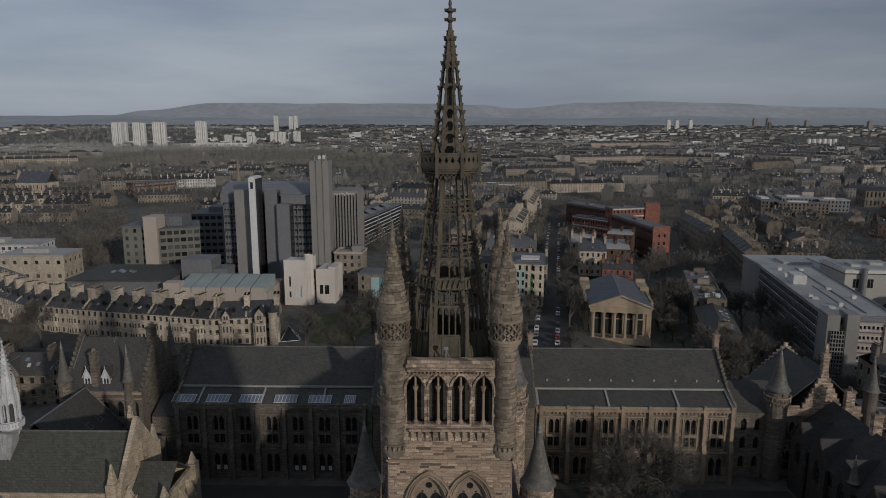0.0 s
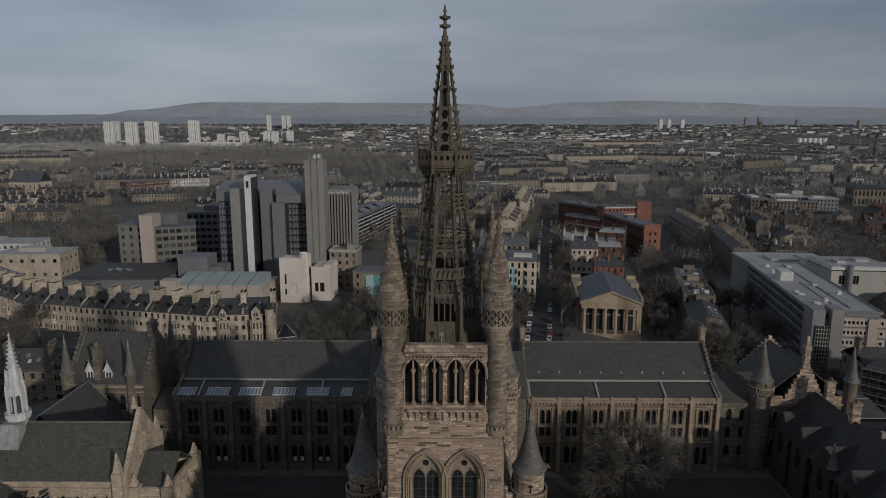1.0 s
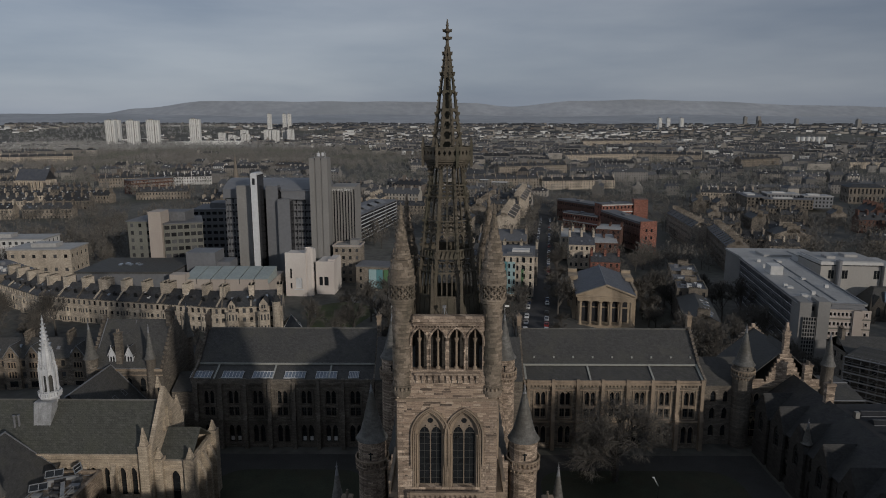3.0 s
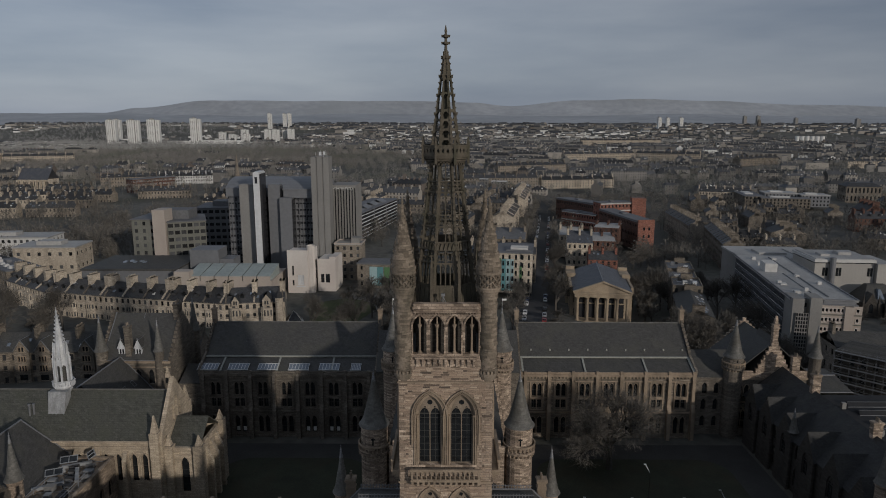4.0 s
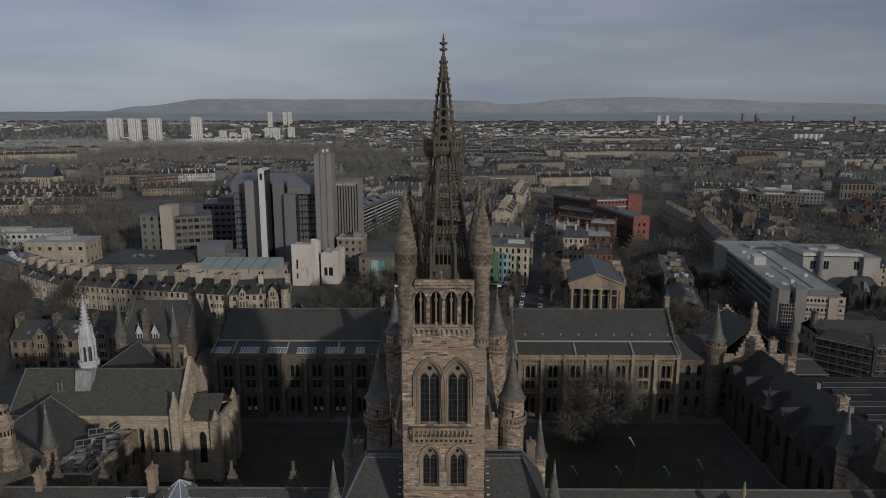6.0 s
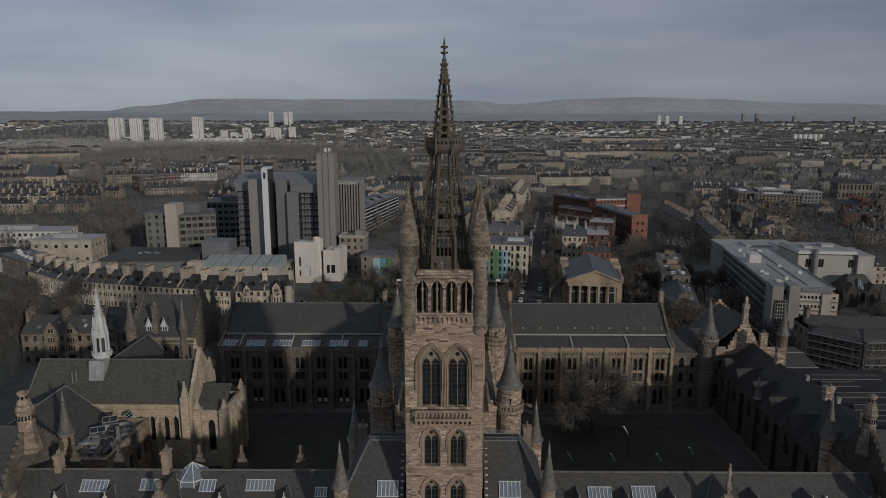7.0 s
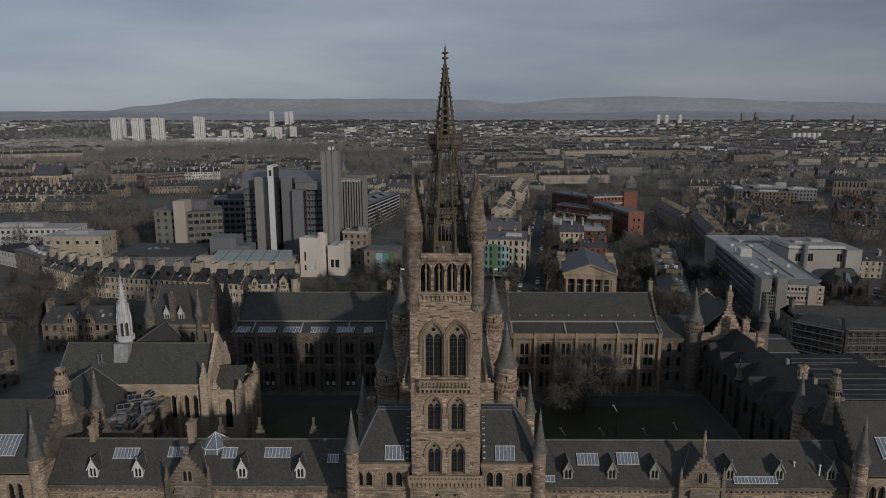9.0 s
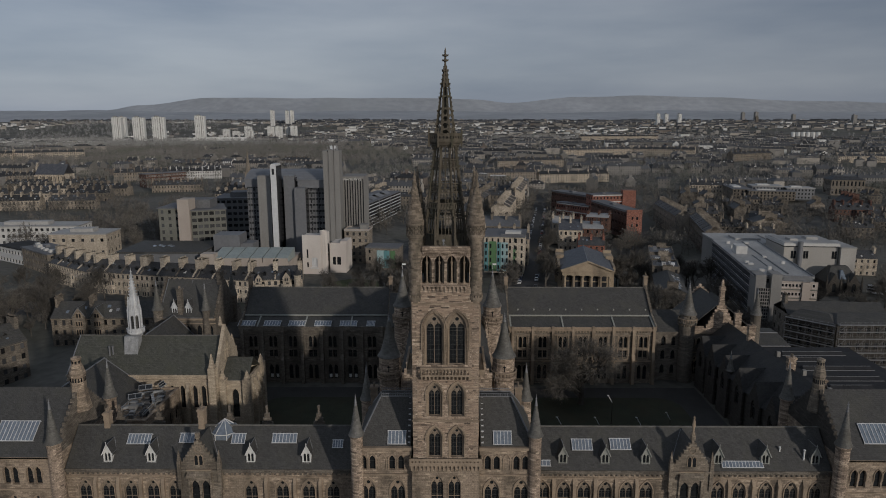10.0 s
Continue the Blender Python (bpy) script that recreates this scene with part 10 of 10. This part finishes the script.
for tx, ty, tw, td, tz in ((-990, 1915, 26, 18, 81), (-1062, 2100, 20, 18, 83), (-918, 1900, 32, 18, 80.5), (-859, 1900, 34, 18, 82), (-733, 1890, 28, 18, 85)):
    tower_block(tx, ty, tw, td, tz, "white high-rise block of flats above the far city", None, 22, 6)
for tx, ty, tw, tz in ((-678, 2500, 15, 107), (-622, 2500, 13, 106), (-608, 2520, 13, 107), (-640, 2050, 22, 52), (-700, 2020, 20, 44), (-570, 2060, 22, 52), (-545, 2060, 22, 52), (-495, 2050, 20, 54), (-520, 2080, 16, 50), (-625, 2010, 24, 40), (-665, 2005, 20, 38), (789, 2500, 13, 92), (826, 2520, 13, 91), (870, 2500, 13, 91), (1292, 2800, 14, 100), (1245, 2820, 13, 99), (1400, 2700, 13, 90), (1530, 2500, 16, 86)):
    tower_block(tx, ty, tw, 14, tz, "pale far tower block of flats", None if tx < 900 else CONCRETE, 14, 4)


def landmarks():
    # long white slab block, drum tanks, a dark church tower, a church with buttresses, a thin spire, a mast
    t = place_thing("long_white_block", -790, 1880, ground_z(-700, 1880), 2, "long low white block in the far city", "building")
    g = Geo()
    g.box(0, 70, 0, 14, 0, 9)
    g.box(72, 190, 2, 16, 0, 11)
    part("wall", g, CITY_WHITE, t)
    for i in range(6):
        t = place_thing("storage_tank", 1004 + i * 14.6, 1900, ground_z(1040, 1900), 0, "white cylindrical storage tank", "tank", "row of tanks")
        g = Geo()
        g.lathe(0, 0, [(5.8, -1), (5.8, 22), (5.3, 22.5)], 14)
        part("drum", g, CITY_WHITE, t)
        h = Geo()
        h.lathe(0, 0, [(5.3, 22.5), (0.2, 23.8)], 14)
        part("tank_top", h, CONCRETE, t)
    t = place_thing("dark_tower", 1162, 2500, ground_z(1162, 2500), 0, "dark square tower on the far skyline", "tower")
    g = Geo()
    g.box(-5, 5, -5, 5, 0, 30)
    g.box(-3.5, 3.5, -3.5, 3.5, 30, 34)
    part("shaft", g, STONE_GREY, t)
    g = Geo()
    g.box(-40, -6, -10, 10, -3, 9)
    g.box(6, 45, -10, 10, -3, 11)
    part("wing", g, CITY_BROWN, t)
    t = place_thing("buttressed_church", -476, 664, -1, -6, "sandstone church with tall buttresses and blue slate roof", "church")
    w = Geo()
    w.box(0, 36, 0, 18, 0, 14)
    part("wall", w, BLOND, t)
    b = Geo()
    for i in range(9):
        b.box(i * 4.4, i * 4.4 + 1.2, -2.2, 0, 0, 13)
    part("buttress", b, BLOND, t)
    k = Geo()
    for i in range(8):
        k.box(i * 4.4 + 1.9, i * 4.4 + 3.7, -0.1, 0.2, 3, 11.5)
    part("window", k, GLASS, t)
    r = Geo()
    r.gable(0, 36, 0, 18, 14, 25, "x", 0.3, 0.4)
    part("roof", r, BLUE_SLATE, t)
    e = Geo()
    e.box(-2.5, 0, 5, 9, 0, 22)
    e.taper(-2.5, 0, 5, 9, 22, 27, 0.1)
    part("bell_turret", e, BLOND, t)
    t = place_thing("brick_flats", -341, 648, 0, 54, "red brick flats with rows of pale windows", "building")
    w, g = Geo(), Geo()
    block(w, g, 50, 14, -2, 13.5, 16, 4, 1.7, 1.7, 3)
    part("wall", w, DULL_BRICK, t)
    part("window_glass", g, BLINDS, t)["kind"] = "stuff"
    for k in range(4):
        z = -2 + 15.5 * (k + 0.5) / 4
        for i in range(16):
            x = 50 * (i + 0.5) / 16
            f = Geo()
            f.box(x - 1.1, x + 1.1, -0.4, -0.05, z - 1.0, z - 0.72)
            f.box(x - 1.1, x - 0.85, -0.2, 0.02, z - 0.75, z + 1.0)
            f.box(x + 0.85, x + 1.1, -0.2, 0.02, z - 0.75, z + 1.0)
            part("balcony_frame", f, CONCRETE_PINK, t)
    r = Geo()
    r.box(-0.5, 50.5, -0.5, 14.5, 13.5, 14.2)
    part("roof", r, ROOF_FELT, t)
    t = place_thing("church_spire", -187, 520, -1, -8, "slim stone church spire above the roofs", "church")
    g = Geo()
    g.box(-2.4, 2.4, -2.4, 2.4, 0, 28)
    part("tower", g, PLAIN_STONE, t)
    g = Geo()
    g.lathe(0, 0, [(2.4, 28), (0.1, 49.5)], 8, math.pi / 8)
    part("spire", g, PLAIN_STONE, t)
    g = Geo()
    g.gable(-8, 8, 3, 30, 12, 19, "y", 0.3, 0.3)
    part("roof", g, CITY_SLATE, t)
    g = Geo()
    g.box(-8, 8, 3, 30, 0, 12)
    part("wall", g, PLAIN_STONE, t)
    # broad public hall with columns
    t = place_thing("columned_hall", 420, 640, -9, -10, "tan stone public hall with tall window bays", "building")
    w, g = Geo(), Geo()
    block(w, g, 34, 24, 0, 17, 9, 2, 1.6, 5.2, 6)
    part("wall", w, PLAIN_STONE, t)
    part("window_glass", g, GLASS, t)["kind"] = "stuff"
    r = Geo()
    r.hip(-0.8, 34.8, -0.8, 24.8, 17, 20.5, 6, 28, 7, 17)
    part("roof", r, CITY_SLATE, t)
    t = place_thing("stadium_stand", 1380, 2000, ground_z(1400, 2000), -6, "long dark stand of a far stadium", "stadium")
    g = Geo()
    g.box(0, 190, 0, 40, -2, 16)
    part("stand", g, METAL, t)
    g = Geo()
    g.box(-2, 192, -2, 42, 16, 17.5)
    part("roof", g, CITY_WHITE, t)


landmarks()


def garden():
    """The lawn, banner and glazed shelter in the garden north of the west range."""
    g = Geo()
    n = 18
    pts = []
    for i in range(n):
        a = 2 * math.pi * i / n
        pts.append((-44 + 13 * math.cos(a) * (1 + 0.15 * math.sin(3 * a)), 190 + 21 * math.sin(a)))
    g.add([(x, y, ground_z(x, y) + 0.12) for x, y in pts] + [(x, y, ground_z(x, y) - 0.4) for x, y in pts], [tuple(range(n))] + [(i, n + i, n + (i + 1) % n, (i + 1) % n) for i in range(n)])
    solo("garden_lawn", g, GARDEN, "rough green-brown winter lawn in a garden", "lawn", "structure")
    z = ground_z(-52.3, 182)
    t = place_thing("banner", -52.3, 182, z, 0, "tall white and teal banner on a pole", "banner")
    g = Geo()
    g.lathe(0, 0, [(0.06, 0), (0.05, 6.6)], 6)
    part("pole", g, LEAD, t)
    g = Geo()
    g.box(0.06, 1.1, -0.03, 0.03, 3.4, 6.4)
    part("cloth", g, WHITE, t)
    g = Geo()
    g.box(0.06, 1.1, -0.034, 0.034, 1.6, 3.4)
    part("cloth_foot", g, TEAL, t)
    t = place_thing("glass_shelter", -59.5, 176, ground_z(-59, 176), 20, "glazed pyramid shelter with pale bars", "shelter")
    g = Geo()
    g.hip(-3.6, 3.6, -3.6, 3.6, 0, 4.6, -0.05, 0.05, -0.05, 0.05)
    part("glazing", g, GLASS, t)
    g = Geo()
    for sx, sy in ((-1, -1), (1, -1), (1, 1), (-1, 1)):
        g.strut((sx * 3.62, sy * 3.62, 0), (0, 0, 4.7), 0.05)
    for a, b in (((-1, -1), (1, -1)), ((1, -1), (1, 1)), ((1, 1), (-1, 1)), ((-1, 1), (-1, -1))):
        g.strut((a[0] * 3.62, a[1] * 3.62, 0.1), (b[0] * 3.62, b[1] * 3.62, 0.1), 0.1)
    part("bar", g, WHITE, t)


GARDEN = mat("garden_grass", (0.062, 0.072, 0.032), 0.95, vary=0.4, scale=0.15, fine=3, bump=0.2, dark=(0.06, 0.05, 0.035), dark_amount=0.7)
garden()


# ---- trees ----
def bare_tree_mesh(seed, H=14.0, trunk=0.42, depth=4, thin=0.035, low=0.6, limbs=7, lift=0.12):
    rng = random.Random(seed)
    tr, tw = Geo(), Geo()

    def grow(p, d, length, r, level):
        q = p + d * length
        r = max(r, thin * H / 14)
        if level < 3:
            tr.strut(p, q, r, r * 0.6, 5 if level == 0 else 3)
        else:
            w = d.cross(Vector((rng.uniform(-1, 1), rng.uniform(-1, 1), 0.3))).normalized() * r * 1.25
            tw.add([p - w, p + w, q + w * 0.5, q - w * 0.5], [(0, 1, 2, 3)])
        if level >= depth:
            return
        kids = (limbs, 5, 6, 7, 3)[level]
        for i in range(kids):
            k = rng.uniform(0.45, 1.0) if level else rng.uniform(low, 1.0)
            b = p.lerp(q, k)
            a = rng.uniform(0, 2 * math.pi)
            tilt = rng.uniform(0.35, 0.95)
            s = d.orthogonal().normalized()
            s2 = d.cross(s)
            nd = (d * math.cos(tilt) + (s * math.cos(a) + s2 * math.sin(a)) * math.sin(tilt) + Vector((0, 0, lift))).normalized()
            grow(b, nd, length * rng.uniform(0.55, 0.8) * (1.0 if level else 0.95), r * 0.45, level + 1)

    grow(Vector((0, 0, -0.3)), Vector((rng.uniform(-0.06, 0.06), rng.uniform(-0.06, 0.06), 1)).normalized(), H * trunk, H * (0.022 if thin > 0.02 else 0.014), 0)
    return mesh_of("trunk", tr, BARK), mesh_of("crown", tw, TWIGS)


def bare_tree(i, size, m):
    t = place_thing("bare_tree", 0, 0, 0, 0, ("bare winter tree with a dense brown crown of twigs", "tall bare tree with spreading grey-brown twigs", "small bare garden tree with fine twigs", "bare winter tree with upright limbs")[i % 4], "tree", "bare winter trees")
    a, b = bare_tree_mesh(40, size, 0.19, 5, 0.0055, 0.2, 14, -0.1) if i == 0 else bare_tree_mesh(40 + i, size)
    for n, me in (("trunk", a), ("crown", b)):
        o = new(n, me)
        o.parent = t
    t.matrix_basis = m
    return t


def plant_trees():
    rng = random.Random(77)
    bare_tree(0, 46, pose(34.5, 60, 2))
    kinds = [bare_tree(1, 15, pose(-26, 172, -1)), bare_tree(2, 10, pose(-40, 172, -1)), bare_tree(3, 13, pose(-38, 190, -1)), bare_tree(4, 17, pose(-30, 182, -1))]
    spots = []

    def scatter(n, x0, x1, y0, y1, keep=lambda x, y: True):
        k = 0
        while k < n:
            x, y = rng.uniform(x0, x1), rng.uniform(y0, y1)
            k += 1
            if keep(x, y):
                spots.append((x, y))

    scatter(46, -50, 6, 152, 226, lambda x, y: ((x + 44) / 11) ** 2 + ((y - 188) / 17) ** 2 > 1 and not (x > -50 and y > 208))      # garden north of the west range
    scatter(110, -300, -165, 276, 430, lambda x, y: not (x < -222 and y < 318))                               # wood behind the pale blocks
    scatter(100, -262, -138, 112, 205, lambda x, y: y < 168 - (x + 150) * 0.34 and not (-136 < x < -70 and y < 128))
    scatter(100, -175, -104, 26, 106, lambda x, y: not (-140 < x < -106 and 48 < y < 92) and not (x > -142 and y > 84))
    scatter(26, 82, 98, 172, 240, lambda x, y: x < 84 + (y - 172) * 0.2)
    scatter(22, 116, 130, 176, 262, lambda x, y: x > 112 + (y - 176) * 0.12 and x < 126)
    scatter(30, 112, 156, 326, 358)
    scatter(22, 72, 112, 222, 330, lambda x, y: x - street_x(y) > 28)
    scatter(24, 78, 130, 160, 235, lambda x, y: not 90 < x < 120)
    scatter(26, 88, 126, 132, 172)
    scatter(60, 78, 175, 325, 420, lambda x, y: x - street_x(y) > 12 and not (104 < x < 150 and y > 352))
    scatter(22, 40, 96, 152, 178, lambda x, y: not 46 < x < 76)
    for y in range(166, 560, 11):
        for s in (-8.2, 8.2):
            if rng.random() < 0.62:
                spots.append((street_x(y) + s + rng.uniform(-1, 1), y + rng.uniform(-3, 3)))
    scatter(40, -20, 40, 236, 420, lambda x, y: 11 < street_x(y) - x < 26)
    scatter(34, 138, 240, 138, 224, lambda x, y: (y < 162 or x > 170) and not (183 < x < 210 and y > 205) and not (x < 182 and 106 < y < 142))
    scatter(90, 195, 430, 310, 520)
    scatter(24, -420, -70, 330, 520)
    spots += [(123, 139), (131, 146), (112, 128)]
    spots.sort(key=lambda p: math.hypot(p[0] - 10, p[1] - 20))
    for n, (x, y) in enumerate(spots):
        k, s = rng.randrange(4), rng.uniform(0.7, 1.15)
        m = pose(x, y, ground_z(x, y), 0, 0, rng.uniform(0, 360)) @ Matrix.Diagonal((s, s, s * rng.uniform(0.85, 1.15), 1))
        if n < 290:
            copy_thing(kinds[k], m)
        else:
            OUTER_TREES.append((x, y, (15, 10, 13, 17)[k] * s))


OUTER_TREES = []
plant_trees()


def far_woods():
    """Woods, street trees and garden trees too many to count: soft crowns of many fine sprays."""
    rng = random.Random(90)
    gen = np.random.default_rng(90)

    def crown(n, thin):
        """Triangular twig sprays spread through an uneven crown of unit height, and a trunk."""
        d = gen.normal(size=(n, 3))
        d /= np.linalg.norm(d, axis=1)[:, None]
        lobes = gen.normal(size=(4, 3))
        lobes /= np.linalg.norm(lobes, axis=1)[:, None]
        swell = 0.72 + 0.38 * np.max(d @ lobes.T, axis=1)
        r = gen.random(n) ** 0.45 * swell
        c = d * r[:, None] * np.array((0.36, 0.36, 0.40)) + np.array((0, 0, 0.56))
        way = d * 0.7 + gen.normal(size=(n, 3)) * 0.5 + np.array((0, 0, 0.5))
        way /= np.linalg.norm(way, axis=1)[:, None]
        side = np.cross(way, gen.normal(size=(n, 3)))
        side /= np.linalg.norm(side, axis=1)[:, None]
        ln = gen.uniform(0.08, 0.17, n)[:, None]
        wd = gen.uniform(0.5, 1.0, n)[:, None] * thin
        tri = np.stack((c - way * ln * 0.5, c + way * ln * 0.5 + side * wd, c + way * ln * 0.5 - side * wd), axis=1)
        trunk = np.array([[(-0.022, 0, -0.05), (0.022, 0, -0.05), (0, 0, 0.62)], [(0, -0.022, -0.05), (0, 0.022, -0.05), (0, 0, 0.62)]])
        return np.concatenate((tri, trunk))

    close = [crown(420, 0.011) for _ in range(6)]
    near = [crown(110, 0.022) for _ in range(6)]
    mid = [crown(56, 0.034) for _ in range(6)]
    far = [crown(26, 0.055) for _ in range(6)]
    out = {0: [], 1: [], 2: []}

    def clump(x, y, h):
        if any(abs(x - ex) < ew * 0.95 and abs(y - ey) < ed for ex, ey, en, ew, ed in ESTATES) and rng.random() < 0.8:
            return
        d = math.hypot(x, y + 75)
        kinds = close if d < 430 else near if d < 700 else (mid if d < 1300 else far)
        k = kinds[rng.randrange(6)]
        a, w = rng.uniform(0, 6.283), rng.uniform(0.8, 1.15)
        ca, sa = math.cos(a) * h * w, math.sin(a) * h * w
        m = np.array(((ca, -sa, 0), (sa, ca, 0), (0, 0, h)))
        # the tree material is chosen by distance, paler for haze
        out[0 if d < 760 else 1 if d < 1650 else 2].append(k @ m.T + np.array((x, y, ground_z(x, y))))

    for x, y, h in OUTER_TREES:
        clump(x, y, h)
    for i in range(7400):
        v = rng.uniform(300, 1500)
        half = (v + 130) * 0.70 + 40
        x, y = city_xy(rng.uniform(-half, half) - v * 0.15, v + rng.choice((-1, 1)) * rng.uniform(0, 6))
        if noise.noise(Vector((x * 0.012, y * 0.012, 5.0))) > -0.12 and y > 330 and (i < 4300 or x > -120 or y > 950) and abs(x - street_x(y)) > 5 and not (70 < x < 165 and 355 < y < 520):
            clump(x, y, rng.uniform(8, 15))
    n = 0
    while n < 4800:
        v = 330 + 2900 * rng.random() ** 1.6
        half = (v + 130) * 0.70 + 40
        u = rng.uniform(-half, half) - v * 0.15
        x, y = city_xy(u, v)
        k = woods_at(x, y)
        if v < 520 and k < 0.2:
            n += 0.3
            continue
        if rng.random() < (0.95 if k > 0.2 else 0.28):
            clump(x, y, rng.uniform(9, 16))
            n += 1
        else:
            n += 0.15
    # thick belts
    for cx, cy, rx, ry, m in ((-700, 1100, 380, 250, 2300), (-250, 1180, 260, 200, 1200), (-1300, 1500, 500, 380, 1900), (420, 1950, 420, 160, 1000), (-225, 318, 62, 46, 90), (-1300, 2300, 700, 700, 1500), (560, 640, 110, 70, 220), (-1100, 850, 300, 140, 600), (-560, 1470, 430, 190, 1300), (-900, 1800, 420, 260, 800)):
        for i in range(m):
            a, r = rng.uniform(0, 6.283), math.sqrt(rng.random()) * 0.95
            clump(cx + rx * r * math.cos(a), cy + ry * r * math.sin(a), rng.uniform(9, 15))
    for name, chosen, stuff, lab in (("street_trees", out[0], TWIGS, "brown bare trees among the houses"), ("park_woods", out[1], WOODS, "brown bare winter woods in the parks"), ("far_woods", out[2], HAZED_WOODS, "pale bare winter woods far off, haze in their colour")):
        tris = np.concatenate(chosen).astype(np.float32)
        me = bpy.data.meshes.new(name)
        count = len(tris)
        me.vertices.add(count * 3)
        me.vertices.foreach_set("co", tris.ravel())
        me.loops.add(count * 3)
        me.loops.foreach_set("vertex_index", np.arange(count * 3, dtype=np.int32))
        me.polygons.add(count)
        me.polygons.foreach_set("loop_start", np.arange(0, count * 3, 3, dtype=np.int32))
        me.update(calc_edges=True)
        me.materials.append(stuff)
        tagged(new(name, me), lab, "trees", "", "stuff")


# twig tones pale with distance: the haze is put into the colour
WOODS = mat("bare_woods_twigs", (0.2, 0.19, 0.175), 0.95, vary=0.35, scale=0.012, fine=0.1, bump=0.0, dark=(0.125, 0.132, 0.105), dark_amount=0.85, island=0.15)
HAZED_WOODS = mat("hazed_far_twigs", (0.31, 0.305, 0.295), 0.95, vary=0.3, scale=0.006, fine=0.05, bump=0.0, dark=(0.22, 0.228, 0.21), dark_amount=0.85, island=0.15)
far_woods()
